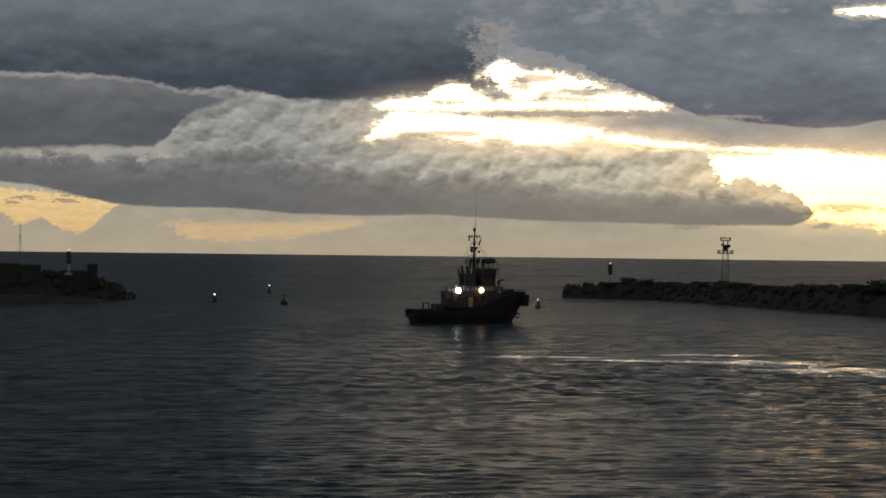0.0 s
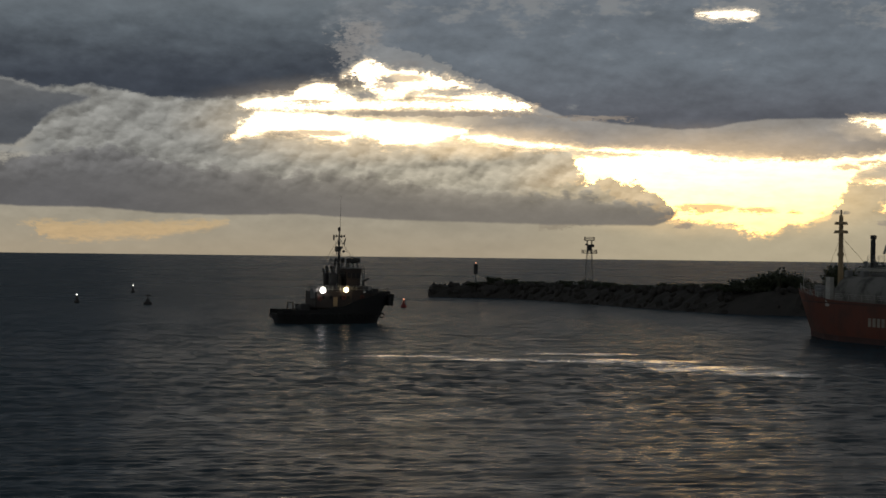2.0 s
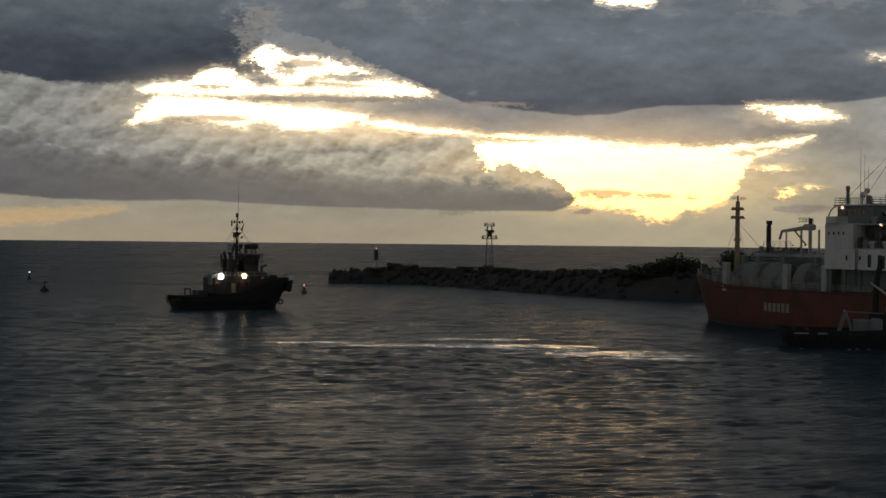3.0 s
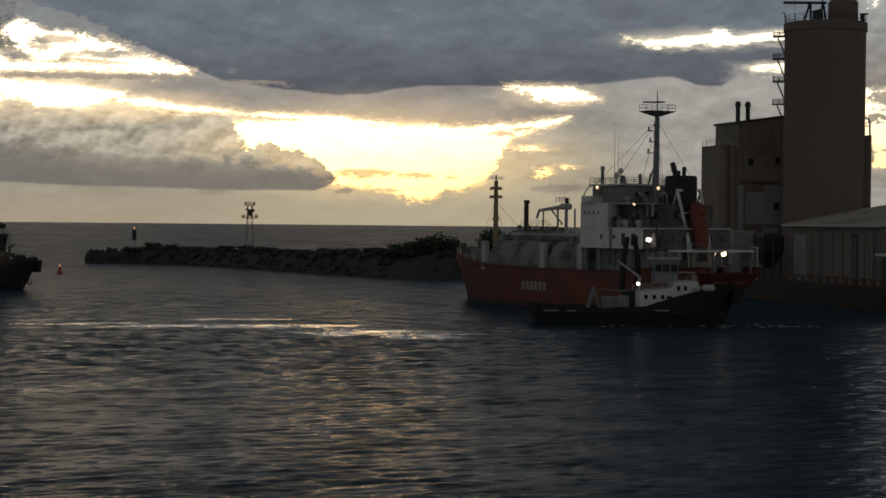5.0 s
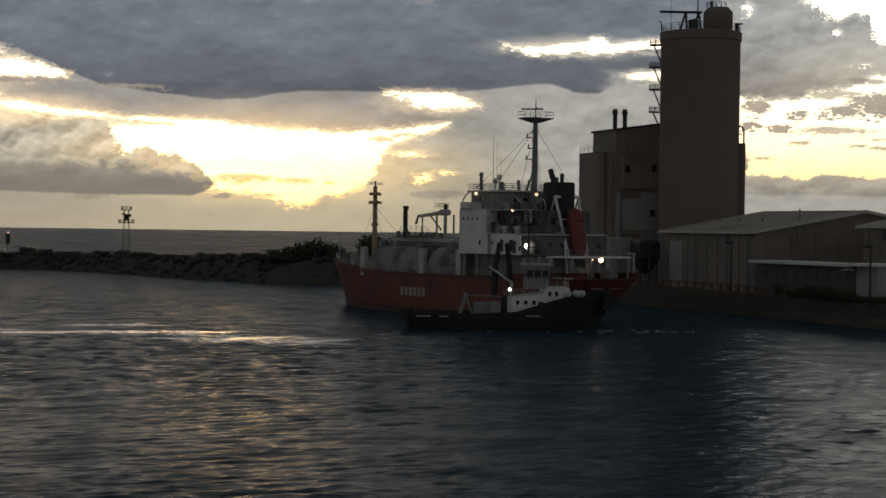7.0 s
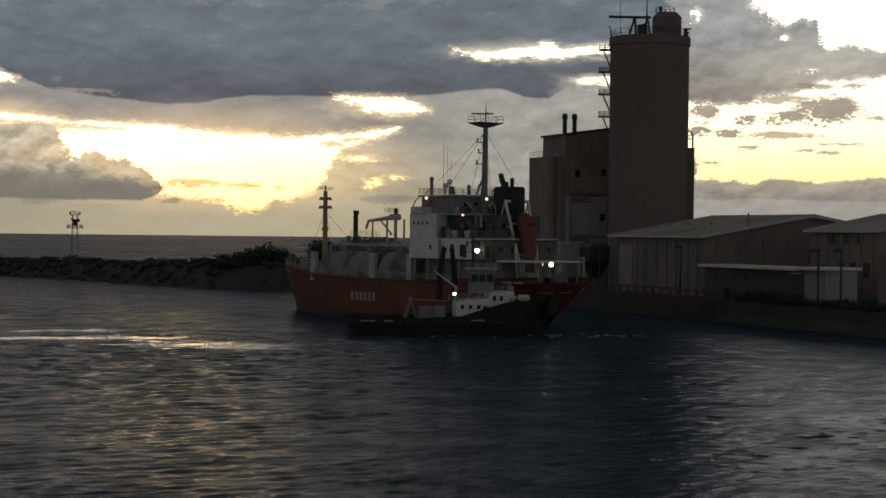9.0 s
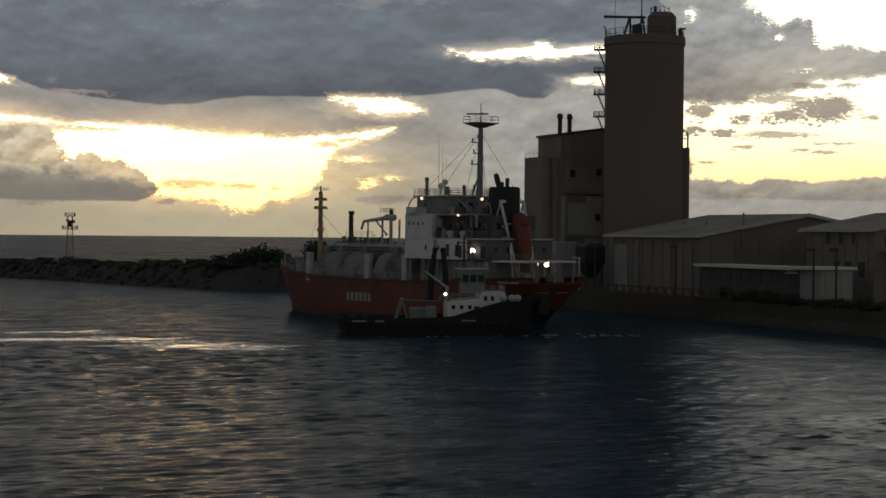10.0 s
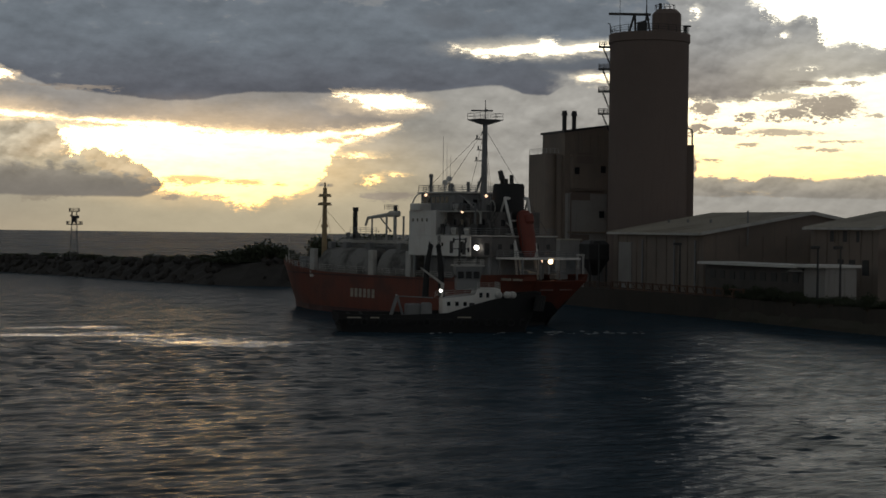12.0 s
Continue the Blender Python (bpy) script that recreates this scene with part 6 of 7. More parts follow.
def build_mill():
    mill = thing("mill_building", pose(0, 0, QUAY_Z), "dark sheet-clad mill building against the silo", "industrial building")
    z = -QUAY_Z
    bm = fresh()
    box(bm, (163.6, 359.3, 14.2), (4.2, 9.6, 28.4))
    part("wing", bm, CLADDING, mill, "round-cornered dark wing")
    for i in range(2):
        bm = fresh()
        rod(bm, (162.4 + i * 2.2, 354.4, 0), (162.4 + i * 2.2, 354.4, 28.2), 1.32, n=20)
        part("bin", bm, CLADDING, mill, "narrow round storage bin", smooth=False)
    bm = fresh()
    prism(bm, [(164.8, 0.0), (179.5, 0.0), (179.5, 35.4), (172, 34.6), (164.8, 33.2)], 352.0, 364.0)
    tower = part("tower", bm, CLADDING, mill, "tall stepped tower with a sloping roof")
    bm = fresh()
    prism(bm, [(164.4, 33.0), (180, 35.35), (180, 35.7), (164.4, 33.5)], 351.6, 364.4)
    part("roof_edge", bm, DARK_STEEL, tower)
    bm = fresh()
    box(bm, (170.5, 351.2, 24.2), (9.0, 1.8, 7.0))
    part("bay", bm, CLADDING, mill)
    bm = fresh()
    box(bm, (170.0, 351.3, 9.8), (10.0, 1.6, 19.6))
    front = part("lower_bay", bm, PALE_CLADDING, mill, "paler clad lower bay")
    for x, zz, w, h in ((168.0, 19.0, 4.6, 1.8), (168.0, 9.6, 4.4, 1.8), (169.0, 27.4, 3.8, 2.4)):
        bm = fresh()
        box(bm, (x, 350.45 if zz < 25 else 350.25, zz), (w, 0.3, h))
        part("louvre_band", bm, SILO_CONCRETE, front)
    bm = fresh()
    box(bm, (168.0, 350.45, 14.6), (4.2, 0.2, 6.6))
    part("wall_panel", bm, PALE_CLADDING, front)
    for x in (167.4, 169.8):
        bm = fresh()
        rod(bm, (x, 358, 33.6), (x, 358, 37.4), 0.5, n=10)
        rod(bm, (x, 358, 37.2), (x, 358, 38.3), 0.75, 0.5, n=10)
        part("roof_vent", bm, DARK_STEEL, mill, "mushroom roof vent")
    bm = fresh()
    rail(bm, [(161.6, 354.8, 28.4), (164.6, 354.8, 28.4)], 1.2, 0.9, 0.05)
    rail(bm, [(161.6, 354.8, 28.4), (161.6, 364, 28.4)], 1.2, 2.0, 0.05)
    part("roof_rail", bm, PALE_STEEL, mill)
    for i in range(8):
        bm = fresh()
        box(bm, (165.4 + i * 1.9, 351.9, 30.6), (0.12, 0.16, 4.6))
        part("cladding_rib", bm, CLADDING, mill)
    # ducts, ledges and doors on the front
    for x, top in ((165.6, 19.4), (174.6, 23.0)):
        part("downpipe", rod(fresh(), (x, 350.3, 0), (x, 350.3, top), 0.14, n=8), SILO_CONCRETE, mill)
    for z, w in ((20.4, 10.4), (28.0, 9.4), (11.0, 10.4)):
        part("ledge", box(fresh(), (170.2, 350.3, z), (w, 0.5, 0.35)), CLADDING, mill)
    for x, z in ((173.2, 15.0), (173.2, 6.0), (167.0, 24.6), (173.4, 25.0)):
        part("window", box(fresh(), (x, 350.28, z), (1.1, 0.3, 1.5)), GLASS, mill)
    part("door", box(fresh(), (172.4, 350.3, 1.7), (2.6, 0.3, 3.4)), GREY_STEEL, mill)
    return mill


def gabled(name, label, x0, x1, y0, y1, eave, ridge, ridge_x, wall, ribs):
    """A shed with its gable towards -y: x0..x1 wide, ridge along y."""
    shed = thing(name, pose(0, 0, QUAY_Z), label, "warehouse")
    e, r = eave - QUAY_Z, ridge - QUAY_Z
    bm = fresh()
    prism(bm, [(x0, 0), (x1, 0), (x1, e), (ridge_x, r), (x0, e)], y0, y1)
    part("wall", bm, wall, shed)
    for side, (xa, xb) in enumerate(((x0 - 1.0, ridge_x), (x1 + 1.0, ridge_x))):
        slope = (r - e) / abs(ridge_x - (x0 if side == 0 else x1))
        za = e - slope * 1.0
        bm = fresh()
        prism(bm, [(xa, za + 0.06), (xb, r + 0.06), (xb, r + 0.36), (xa, za + 0.36)], y0 - 0.8, y1 + 0.8)
        roof = part("roof", bm, ROOFING, shed, "weathered sheet roof")
        bm = fresh()
        k = int((y1 - y0) / 1.1)
        for i in range(k + 1):
            y = y0 + (y1 - y0) * i / k
            prism(bm, [(xa, za + 0.34), (xb, r + 0.34), (xb, r + 0.43), (xa, za + 0.43)], y - 0.07, y + 0.07)
        part("roof_seam", bm, ROOFING, roof)
        bm = fresh()
        prism(bm, [(xa, za - 0.15), (xb, r - 0.15), (xb, r + 0.48), (xa, za + 0.48)], y0 - 0.98, y0 - 0.8)
        part("barge_board", bm, PALE_STEEL, shed, "pale barge board")
    bm = fresh()
    box(bm, (x0 - 1.15, (y0 + y1) / 2, e - 0.15), (0.3, y1 - y0 + 1.6, 0.4))
    part("gutter", bm, PALE_STEEL, shed, "pale eaves gutter")
    bm = fresh()
    for i in range(ribs):
        y = y0 + (y1 - y0) * (i + 0.5) / ribs
        box(bm, (x0 - 0.06, y, e / 2), (0.14, 0.3, e - 0.6))
    for i in range(ribs):
        x = x0 + (x1 - x0) * (i + 0.5) / ribs
        box(bm, (x, y0 - 0.06, e / 2), (0.3, 0.14, e - 0.8))
    part("wall_ribs", bm, wall, shed)
    return shed


def build_sheds():
    shed = gabled("warehouse", "low-pitched dull warehouse with a long grey roof", 162.0, 208.0, 285.0, 322.0, 14.9, 18.9, 185.0, CLADDING, 9)
    bm = fresh()
    box(bm, (161.9, 316.5, 4.6), (0.2, 5.6, 9.2))
    part("sliding_door", bm, PALE_CLADDING, shed, "pale sliding door, shut")
    for y in (309, 296, 288):
        bm = fresh()
        box(bm, (161.86, y, 5.0), (0.16, 0.5, 9.6))
        part("downpipe", bm, GREY_STEEL, shed)
    for y in (300, 309, 317):
        bm = fresh()
        rod(bm, (172, y, 11.5), (172, y, 13.9), 0.25, n=6)
        part("roof_vent", bm, GREY_STEEL, shed)
    bm = fresh()
    rod(bm, (171, 284.5, 9), (171, 284.5, 15.5), 0.16, n=6)
    part("flue", bm, GREY_STEEL, shed)
    other = gabled("warehouse", "taller shed with three small windows under its eaves", 175.0, 205.0, 249.0, 269.5, 16.2, 19.0, 190.0, CLADDING, 6)
    for y in (254.6, 258.6, 262.6):
        bm = fresh()
        box(bm, (174.97, y, 10.9), (0.14, 1.3, 1.9))
        w = part("window", bm, DARK_STEEL, other, "small dark window")
        bm = fresh()
        for dy in (-0.75, 0.75):
            box(bm, (174.93, y + dy, 10.9), (0.2, 0.16, 2.2))
        for dz in (-1.05, 1.05):
            box(bm, (174.93, y, 10.9 + dz), (0.2, 1.6, 0.16))
        part("frame", bm, CLADDING, w)
    bm = fresh()
    box(bm, (178.4, 248.96, 10.5), (2.4, 0.14, 1.8))
    part("window", bm, DARK_STEEL, other, "wide dark window")
    bm = fresh()
    prism(bm, [(176.5, 8.6), (190, 7.8), (190, 8.1), (176.5, 8.95)], 243.5, 248.9)
    part("canopy", bm, ROOFING, other, "lean-to canopy")
    bm = fresh()
    for x in (177.2, 183, 189.4):
        rod(bm, (x, 244, 0), (x, 244, 8.0), 0.16, n=6)
    part("canopy_posts", bm, DARK_STEEL, other)
    for y in (252.5, 256.5, 260.0):
        bm = fresh()
        box(bm, (174.96, y, 5.6), (0.12, 1.8, 2.6))
        part("door_panel", bm, DARK_STEEL, other)
    # low white-roofed office by the quay edge
    office = thing("quay_office", pose(0, 0, QUAY_Z), "low drab office with white flat roofs", "office building")
    for y0, y1, h in ((247.5, 279.5, 5.6), (241.0, 247.2, 5.8)):
        bm = fresh()
        box(bm, (162.3, (y0 + y1) / 2, h / 2), (6.0, y1 - y0, h))
        part("wall", bm, OFFICE_PANEL if y1 > 250 else PALE_CLADDING, office, "drab panelled wall" if y1 > 250 else "paler end wall")
        bm = fresh()
        box(bm, (161.9, (y0 + y1) / 2, h + 0.25), (8.2, y1 - y0 + 0.8, 0.5), bevel=0.05)
        part("roof", bm, WHITE, office, "white flat roof slab")
    for i in range(9):
        bm = fresh()
        box(bm, (159.27, 249.6 + i * 3.4, 3.9), (0.12, 1.7, 1.5))
        part("window", bm, DARK_STEEL, office)
    bm = fresh()
    loft(bm, [[Vector((160.6 + sx * w, 249.4 + sy * w, z)) for sx, sy in ((-1, -1), (1, -1), (1, 1), (-1, 1))] for z, w in ((5.0, 2.0), (5.9, 0.25))])
    part("porch_roof", bm, WHITE, office, "small white hipped porch roof")
    return shed


def build_quay_things():
    # pipe trestle and guard rail at the quay edge
    rack = thing("pipe_trestle", pose(0, 0, QUAY_Z), "long low pipe trestle along the quay edge", "pipe rack")
    p0, p1 = Vector((153.4, 306, 0)), Vector((156.4, 262, 0))
    bm = fresh()
    for z, r in ((0.25, 0.16), (1.5, 0.14)):
        rod(bm, p0 + Vector((0.4, 0, z)), p1 + Vector((0.4, 0, z)), r, n=6)
    part("pipe", bm, RUSTY_STEEL, rack, "rust-brown pipe")
    for i in range(16):
        p = p0.lerp(p1, i / 15) + Vector((0.4, 0, 0))
        bm = fresh()
        box(bm, p + Vector((0, 0, 0.85)), (0.3, 0.3, 1.7))
        box(bm, p + Vector((0, 0.7, 0.8)), (0.12, 1.5, 0.14), m=Matrix.Rotation(radians(45), 4, "X"))
        part("trestle_leg", bm, RUSTY_STEEL, rack)
    far = thing("quay_rail", pose(0, 0, QUAY_Z), "steel guard rail along the far quay edge", "guard rail")
    bm = fresh()
    rail(bm, [(153.1, 340, 0), (153.4, 306, 0)], 1.3, 2.2, 0.08)
    part("rails", bm, RUSTY_STEEL, far)
    # loading hopper, store hut, lamp posts
    hut = thing("store_hut", pose(156.0, 333.0, QUAY_Z), "pale tall store hut beside a dark hopper", "hut")
    bm = fresh()
    box(bm, (0, 0, 4.7), (4.6, 6, 9.4), bevel=0.1)
    part("wall", bm, PALE_CLADDING, hut)
    bm = fresh()
    box(bm, (0, 0, 9.5), (5.2, 6.6, 0.3))
    part("roof", bm, ROOFING, hut)
    bm = fresh()
    box(bm, (0.2, -3.02, 3.4), (2.2, 0.14, 4.4))
    part("door", bm, GREY_STEEL, hut)
    hopper = thing("hopper", pose(159.6, 326.0, QUAY_Z), "dark steel loading hopper on legs", "hopper")
    bm = fresh()
    loft(bm, [[Vector((sx * w, sy * w, z)) for sx, sy in ((-1, -1), (1, -1), (1, 1), (-1, 1))] for z, w in ((2.2, 0.7), (5.5, 2.3), (8.6, 2.3), (9.4, 1.6))])
    part("bin", bm, DARK_STEEL, hopper)
    for sx in (-1.9, 1.9):
        for sy in (-1.9, 1.9):
            bm = fresh()
            rod(bm, (sx, sy, 0), (sx, sy, 6), 0.2, n=6)
            part("leg", bm, DARK_STEEL, hopper)
    post = thing("lamp_post", pose(157.0, 318.5, QUAY_Z), "dark lamp post on the quay", "lamp post", "quay lamp posts")
    bm = fresh()
    rod(bm, (0, 0, 0), (0, 0, 9.2), 0.22, 0.14, n=8)
    part("pole", bm, DARK_STEEL, post)
    bm = fresh()
    box(bm, (-0.5, 0, 9.1), (1.5, 0.7, 0.5), bevel=0.1)
    part("lamp_head", bm, DARK_STEEL, post)
    for x, y in ((158.4, 287.5), (160.5, 238.5), (157.5, 240.4)):
        copy_thing(post, pose(x, y, QUAY_Z))
    # tall frames beside the ship's stern
    for x, y, h in ((154.6, 345, 8.5), (154.8, 352, 7.0), (154.6, 322, 6.4)):
        fr = thing("hose_stand", pose(x, y, QUAY_Z), "pale steel stand by the quay edge", "steel stand", "quay stands")
        for s in (-1.2, 1.2):
            bm = fresh()
            box(bm, (0, s, h / 2), (0.35, 0.35, h))
            part("upright", bm, PALE_STEEL, fr)
        bm = fresh()
        box(bm, (0, 0, h), (0.4, 3.0, 0.35))
        part("crossbar", bm, PALE_STEEL, fr)


def build_bank():
    """Scrubby bank against the nearer stretch of the quay wall."""
    bm = fresh()
    rnd = random.Random(21)
    rings = []
    for i in range(41):
        y = 268 - i * 2.2
        k = min(1.0, i / 6)
        ring = []
        for dx, z in ((4.5, 4.6), (2.5, 4.4), (1.0, 3.5), (0.2, 2.0), (-0.6, 0.6), (-1.0, -0.6)):
            x0 = 152.8 + min(1.0, max(0.0, (306 - y) / 44)) * 3.2
            ring.append(Vector((x0 + dx + rnd.uniform(-0.3, 0.3), y, (z if z < 4 else 3.7 + (z - 3.7) * k) + rnd.uniform(-0.2, 0.25) * (z > 0))))
        rings.append(ring)
    loft(bm, rings, closed=False, caps=False)
    solid("bank", bm, EARTH, "dark scrubby bank of earth and rubble along the quay", kind="structure")


build_silo()
build_mill()
build_sheds()
build_quay_things()
build_bank()


# ---- marks on the moles and buoys ----
def build_lattice_tower():
    tower = thing("signal_tower", pose(88.5, 543.0, 3.8), "slender lattice signal tower with railed platforms on the mole", "lattice tower")
    for sx, sy in ((-1, -1), (1, -1), (1, 1), (-1, 1)):
        bm = fresh()
        rod(bm, (sx * 1.25, sy * 1.25, 0), (sx * 0.8, sy * 0.8, 11.3), 0.06, n=5)
        part("leg", bm, GREY_STEEL, tower)
    bm = fresh()
    for i in range(8):
        z0, z1 = i * 1.41, (i + 1) * 1.41
        a, b = 1.25 - 0.45 * z0 / 11.3, 1.25 - 0.45 * z1 / 11.3
        for p, q in (((-a, -a), (b, -b)), ((a, -a), (b, b)), ((a, a), (-b, b)), ((-a, a), (-b, -b))):
            rod(bm, (*p, z0), (*q, z1), 0.03, n=4)
        rod(bm, (-b, -b, z1), (b, -b, z1), 0.05, n=4)
        rod(bm, (-b, b, z1), (b, b, z1), 0.05, n=4)
    part("bracing", bm, GREY_STEEL, tower)
    for z, w in ((11.4, 2.1), (15.4, 1.4)):
        bm = fresh()
        box(bm, (0, 0, z), (2 * w, 2 * w, 0.22))
        pl = part("platform", bm, DARK_STEEL, tower)
        bm = fresh()
        rail(bm, [(-w, -w, z), (w, -w, z), (w, w, z), (-w, w, z), (-w, -w, z)], 1.0, 0.9, 0.06, 2)
        part("rail", bm, DARK_STEEL, pl)
    bm = fresh()
    for sx in (-0.7, 0.7):
        for sy in (-0.7, 0.7):
            rod(bm, (sx, sy, 11.4), (sx, sy, 15.4), 0.1, n=5)
    box(bm, (0, 0, 13.1), (1.2, 1.2, 2.0), bevel=0.1)
    box(bm, (1.0, 0, 13.7), (0.9, 0.4, 0.9))
    box(bm, (-0.9, 0, 14.1), (0.8, 0.4, 0.6))
    part("equipment", bm, DARK_STEEL, tower)


def build_beacon(x, y, z, h, label):
    b = thing("beacon", pose(x, y, z), label, "beacon", "entrance beacons")
    bm = fresh()
    rod(bm, (0, 0, 0), (0, 0, h - 3.6), 0.35, 0.28, n=8)
    box(bm, (0, 0, 0.3), (1.8, 1.8, 0.7), bevel=0.1)
    part("column", bm, PALE_STEEL, b)
    bm = fresh()
    rod(bm, (0, 0, h - 3.7), (0, 0, h - 0.4), 0.75, n=12)
    part("daymark", bm, DARK_STEEL, b, "dark drum-shaped daymark")
    bm = fresh()
    rod(bm, (0, 0, h - 0.4), (0, 0, h - 0.1), 0.3, n=8)
    lamp = part("lantern_base", bm, DARK_STEEL, b)
    bm = fresh()
    ball(bm, (0, 0, h + 0.1), 0.24, n=8)
    part("lantern", bm, LAMP_RED, lamp, "small lit lantern")


def build_buoy(x, y, paint, lit, h, label):
    b = thing("buoy", pose(x, y, 0), label, "buoy", "channel buoys")
    bm = fresh()
    rod(bm, (0, 0, -0.4), (0, 0, 0.5), 0.75, n=14)
    rod(bm, (0, 0, 0.5), (0, 0, 0.75), 0.75, 0.45, n=14)
    part("float", bm, paint, b)
    bm = fresh()
    rod(bm, (0, 0, 0.7), (0, 0, h - 0.5), 0.42, 0.26, n=8)
    part("tower", bm, paint, b)
    bm = fresh()
    ball(bm, (0, 0, h - 0.3), 0.22, n=8)
    part("lantern", bm, lit, b, "lantern on top")


build_lattice_tower()
build_beacon(57.0, 585.5, 4.0, 7.4, "slender entrance beacon with a dark drum on the mole")
build_beacon(-103.5, 489.0, 7.0, 6.9, "entrance beacon with a dark drum on the mole")
build_buoy(-61.8, 482.0, DARK_STEEL, LAMP_DIM, 2.6, "dark channel buoy with a lit lantern")
build_buoy(-58.3, 601.0, DARK_STEEL, LAMP_DIM, 2.8, "dark channel buoy with a lit lantern")
build_buoy(26.5, 471.0, RUST_RED, LAMP_RED, 2.5, "red channel buoy with a reddish lantern")


def build_spar_buoy():
    b = thing("buoy", pose(-42.0, 474.0, 0), "broad dark buoy with a cross-shaped topmark", "buoy", "channel buoys")
    bm = fresh()
    rod(bm, (0, 0, -0.4), (0, 0, 0.6), 1.15, n=14)
    rod(bm, (0, 0, 0.6), (0, 0, 1.5), 0.9, 0.3, n=10)
    part("float", bm, DARK_STEEL, b)
    bm = fresh()
    rod(bm, (0, 0, 1.4), (0, 0, 2.8), 0.16, n=6)
    box(bm, (0, 0, 2.4), (1.6, 0.25, 0.25))
    part("topmark", bm, DARK_STEEL, b)


build_spar_buoy()


def build_mole_works():
    """Concrete parapets and a lamp mast on the landward mole."""
    w = thing("parapet", pose(0, 0, 0), "dark stepped concrete parapet on the mole", "sea wall")
    for i, (x, y, sx, sy, z) in enumerate(((-150, 478, 30, 8, 11.0), (-126, 482, 20, 7, 10.3), (-113.5, 485, 6, 6, 9.9), (-98.6, 497, 2.8, 4, 10.2), (-103, 493, 8, 5, 8.3))):
        bm = fresh()
        box(bm, (x, y, z - 3.5), (sx, sy, 7.0), turn=16, bevel=0.25)
        part("wall_block", bm, ROCK, w)
    m = thing("lamp_mast", pose(-121.0, 505.0, 5.5), "thin bare mast behind the parapet", "mast")
    bm = fresh()
    rod(bm, (0, 0, 0), (0, 0, 15.6), 0.16, 0.08, n=6)
    part("pole", bm, GREY_STEEL, m)
    bm = fresh()
    for s in (-2, 2):
        rod(bm, (0, 0, 13.5), (s, 0, 0), 0.03, n=4)
    part("stay", bm, GREY_STEEL, m)
    bm = fresh()
    rnd = random.Random(9)
    for _ in range(40):
        t = rnd.random()
        p = Vector((-101 + 9.5 * t, 497 + 11 * t + rnd.uniform(-3, 3), rnd.uniform(0.5, 8.0 - 5.2 * t)))
        m_ = Matrix.Translation(p) @ Euler([rnd.uniform(0, 6) for _ in range(3)]).to_matrix().to_4x4()
        bmesh.ops.create_icosphere(bm, subdivisions=1, radius=rnd.uniform(0.9, 1.9), matrix=m_)
    solid("tumbled_blocks", bm, ROCK, "tumbled armour blocks at the head of the mole", "rocks", kind="stuff")
    # spray where the swell breaks on the mole head
    bm = fresh()
    for _ in range(160):
        t = rnd.random()
        p = Vector((-95 + 5.5 * t + rnd.gauss(0, 0.7), 506 + rnd.uniform(-3, 3), abs(rnd.gauss(0, 2.4)) * (1 - 0.5 * t) + 0.1))
        ball(bm, p, rnd.uniform(0.08, 0.24), n=5)
    solid("spray", bm, FOAM, "pale spray of a wave breaking on the rocks", "spray", kind="stuff")


build_mole_works()


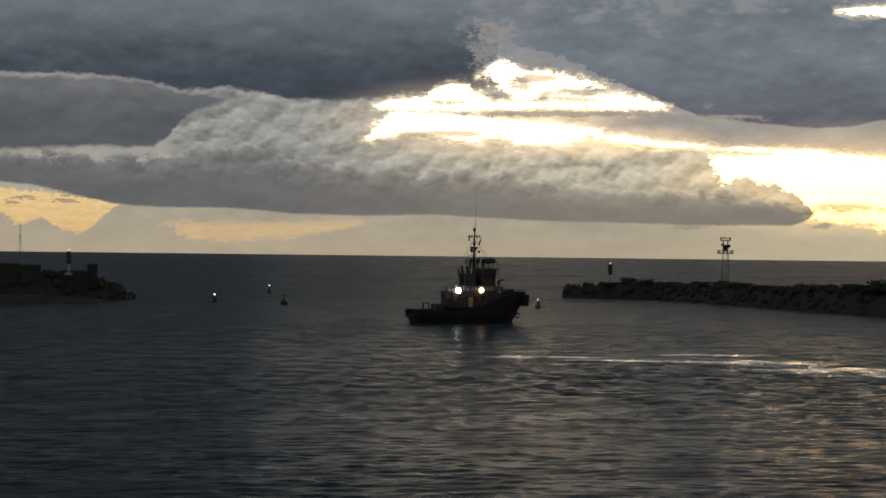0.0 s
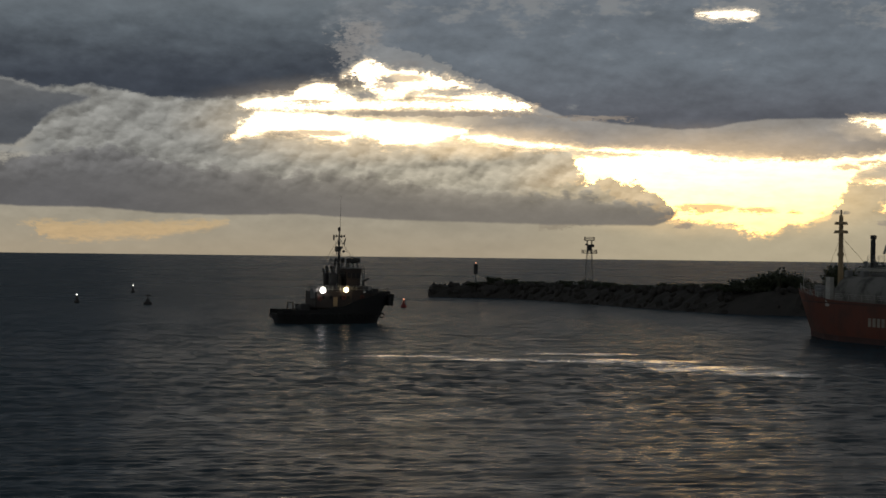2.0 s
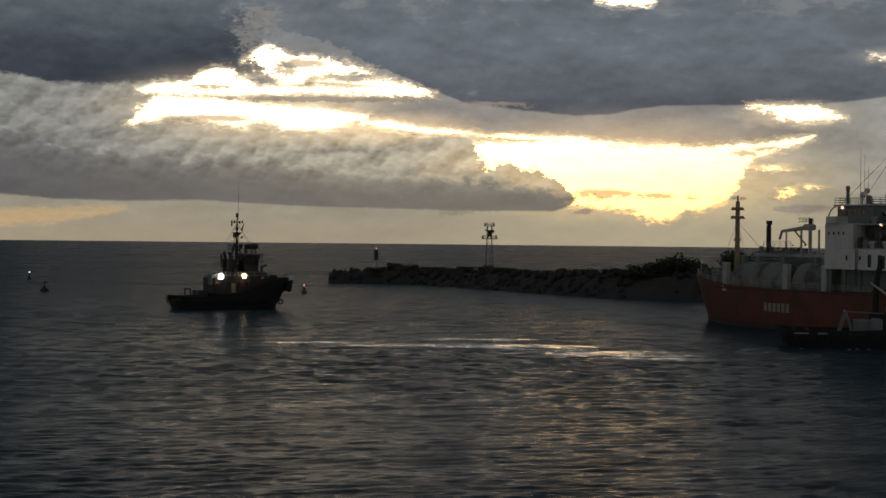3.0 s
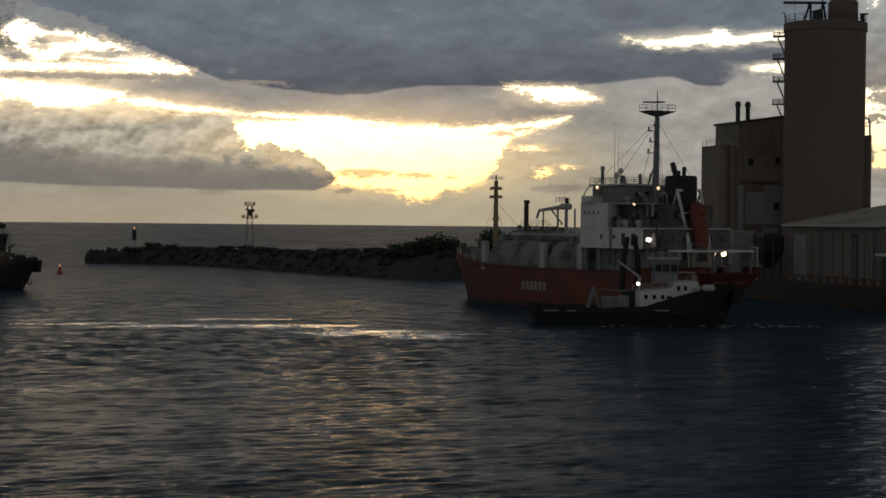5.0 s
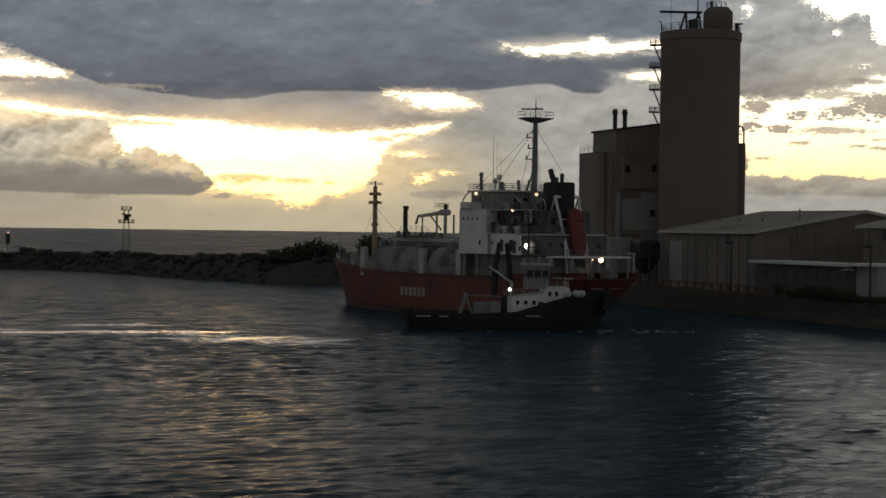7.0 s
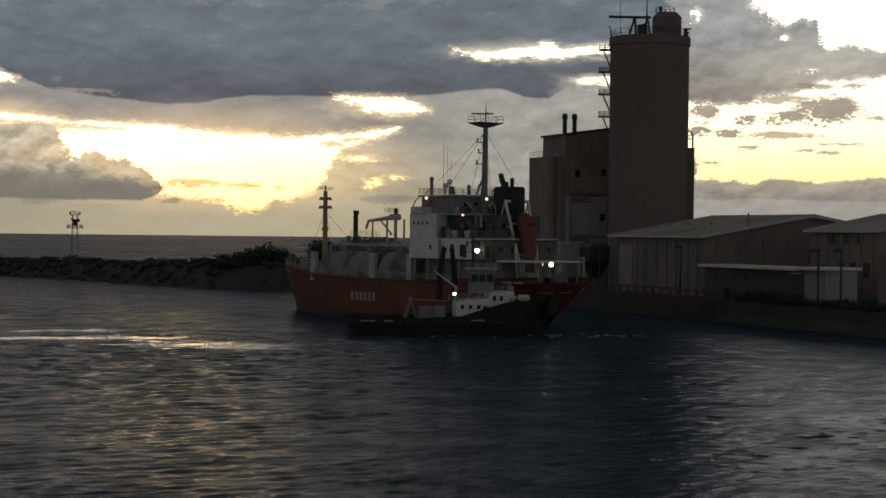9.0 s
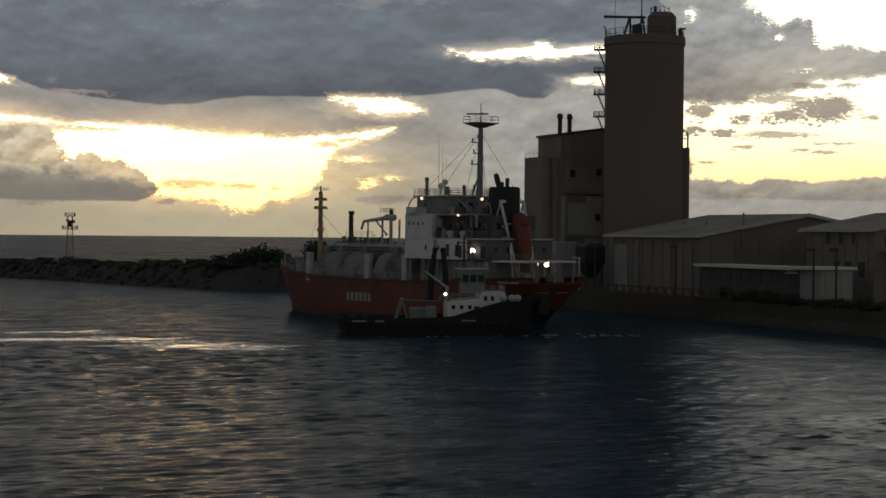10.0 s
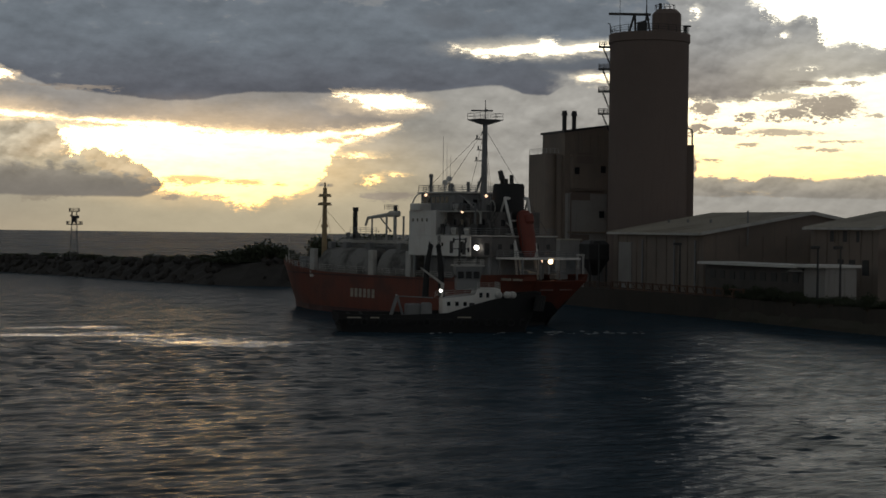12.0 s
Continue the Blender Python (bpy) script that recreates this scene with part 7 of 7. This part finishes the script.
# ---- scrub on the mole and behind the ship ----
def build_scrub():
    kinds = []
    for k in range(4):
        rnd = random.Random(40 + k)
        bush = thing("shrub", pose(0, 0, -60), "dense dark salt-scrub shrub on the mole", "shrub", "scrub on the mole")
        bm = fresh()
        tips = []
        for i in range(7):
            a, l = rnd.uniform(0, 6.28), rnd.uniform(0.3, 0.75)
            tip = Vector((math.cos(a) * l, math.sin(a) * l, rnd.uniform(0.45, 0.85)))
            tips.append(tip)
            rod(bm, (0, 0, -0.15), tip * 0.55, 0.045, 0.03, n=5)
            rod(bm, tip * 0.55, tip, 0.03, 0.012, n=4)
        part("trunk", bm, BARK, bush)
        verts, faces = [], []
        for _ in range(900):
            c = rnd.choice(tips) * rnd.uniform(0.55, 1.05) + Vector((rnd.gauss(0, 0.16), rnd.gauss(0, 0.16), rnd.gauss(0, 0.10)))
            c.z = max(0.02, c.z)
            q = Euler([rnd.uniform(0, 6.28) for _ in range(3)]).to_matrix()
            s = rnd.uniform(0.035, 0.085)
            base = len(verts)
            verts += [c + q @ Vector(p) * s for p in ((-1, -0.5, 0), (0.2, -0.7, 0.15), (1.1, 0.1, 0), (0.1, 0.7, -0.15))]
            faces.append((base, base + 1, base + 2, base + 3))
        me = bpy.data.meshes.new("crown")
        me.from_pydata(verts, [], faces)
        me.materials.append(LEAF)
        new("crown", me).parent = bush
        kinds.append(bush)
    rnd = random.Random(77)
    homes = []
    # x, y, ground, half width, height
    spots = [(62.5, 582, 3.9, 3.6, 3.0), (67.5, 579, 4.0, 3.8, 2.6), (59, 584, 3.9, 2, 1.4), (74.5, 570, 4.0, 3.0, 1.8),
             (83, 556, 4.1, 4.0, 2.2), (88, 548, 4.2, 4.2, 2.8), (91, 536, 4.2, 4.0, 2.2), (96, 518, 4.2, 4.2, 2.0), (99, 508, 4.4, 4, 1.6), (103, 494, 4.6, 5, 2.6), (107, 482, 5.0, 4.0, 2.2),
             (112, 470, 5.2, 4.5, 2.4), (116, 461, 5.4, 5.0, 3.2), (119, 452, 5.4, 6.0, 5.2), (124, 447, 5.6, 6.5, 5.8), (129, 444, 5.6, 5.0, 4.0), (135, 442, 5.8, 7.0, 6.6), (141, 441, 5.8, 7.5, 7.2),
             (148, 440, 6.0, 7.5, 7.0), (156, 441, 6.0, 8.0, 7.6), (165, 443, 6.0, 8.0, 7.0), (175, 445, 6.2, 8.0, 7.4)]
    for _ in range(46):
        t = rnd.random() ** 0.8
        i = min(len(MOLE_R) - 3, 1 + int(t * (len(MOLE_R) - 3)))
        a, b, f = MOLE_R[i], MOLE_R[i + 1], rnd.random()
        x, y, w, h = (a[j] + (b[j] - a[j]) * f for j in range(4))
        spots.append((x + rnd.uniform(-0.4, 0.4) * w, y + rnd.uniform(-0.4, 0.4) * w, h * 0.9, rnd.uniform(1.6, 3.4) * (1 + 0.25 * i), rnd.uniform(0.8, 1.7) * (1 + 0.14 * i)))
    for i, (x, y, z, w, h) in enumerate(spots):
        m = Matrix.Translation((x, y, z)) @ Matrix.Rotation(rnd.uniform(0, 6.28), 4, "Z") @ Matrix.Diagonal((w, w, h * 1.05, 1))
        if i < 4:
            homes.append(m)
        else:
            copy_thing(kinds[i % 4], m)
    # thin scrub along the nearer bank
    for i in range(44):
        y = 266 - i * 1.7 + rnd.uniform(-1, 1)
        k = copy_thing(kinds[i % 4], Matrix.Translation((156.6 + rnd.uniform(-0.8, 2.4), y, 3.6)) @ Matrix.Rotation(rnd.uniform(0, 6), 4, "Z") @ Matrix.Diagonal((*[rnd.uniform(1.5, 2.6)] * 2, rnd.uniform(1.0, 2.6), 1)))
        tagged(k, "low dark scrub on the bank by the quay", "shrub", "scrub on the bank")
    for bush, m in zip(kinds, homes):
        bush.matrix_world = m


build_scrub()


# ---- foam ----
def build_wash():
    rnd = random.Random(5)
    bm = fresh()
    for cx, cy, sx, sy, k in ((111.5, 233.0, 4.5, 2.0, 26), (104, 235.5, 5.0, 1.2, 9), (91, 237.5, 4.0, 0.5, 6)):
        for _ in range(k):
            p = Vector((cx + rnd.gauss(0, sx), cy + rnd.gauss(0, sy), 0.03))
            ball(bm, p, rnd.uniform(0.15, 0.55), 0.12, n=6)
    return solid("wash", bm, FOAM, "broken white wash stirred up by the tug", "foam", kind="stuff")


wash = build_wash()


# ---- what moves ----
def motions():
    # the near tug backs slowly along the ship's side; the far one drifts a little
    back = Vector((-math.cos(radians(-17)), -math.sin(radians(-17)), 0))
    rows = ((0.0, -3.1), (2.5, -1.95), (5.3, -0.6), (6.5, 0.0), (7.2, 0.28), (9.0, 1.05), (9.5, 1.4), (10.0, 1.7), (11.0, 2.4), (12.0, 2.95))
    walk(near_tug, [(t, pose(94.95 + back.x * d, 241.5 + back.y * d, 0, 0, 0, -17.0)) for t, d in rows])
    walk(far_tug, [(t, pose(5.0 + dx, 364.5, 0, 0, 0, 20.0 + turn)) for t, dx, turn in ((0.0, 0.0, 0.0), (2.5, -0.4, 0.0), (3.7, -0.95, 0.2), (5.3, -1.9, 0.5), (12.0, -5.8, 2.0))])
    # waves run in towards the shore
    walk(sea, [(t, pose(-0.28 * t, -0.75 * t, 0.0)) for t in (0.0, 6.0, 12.0)])


motions()
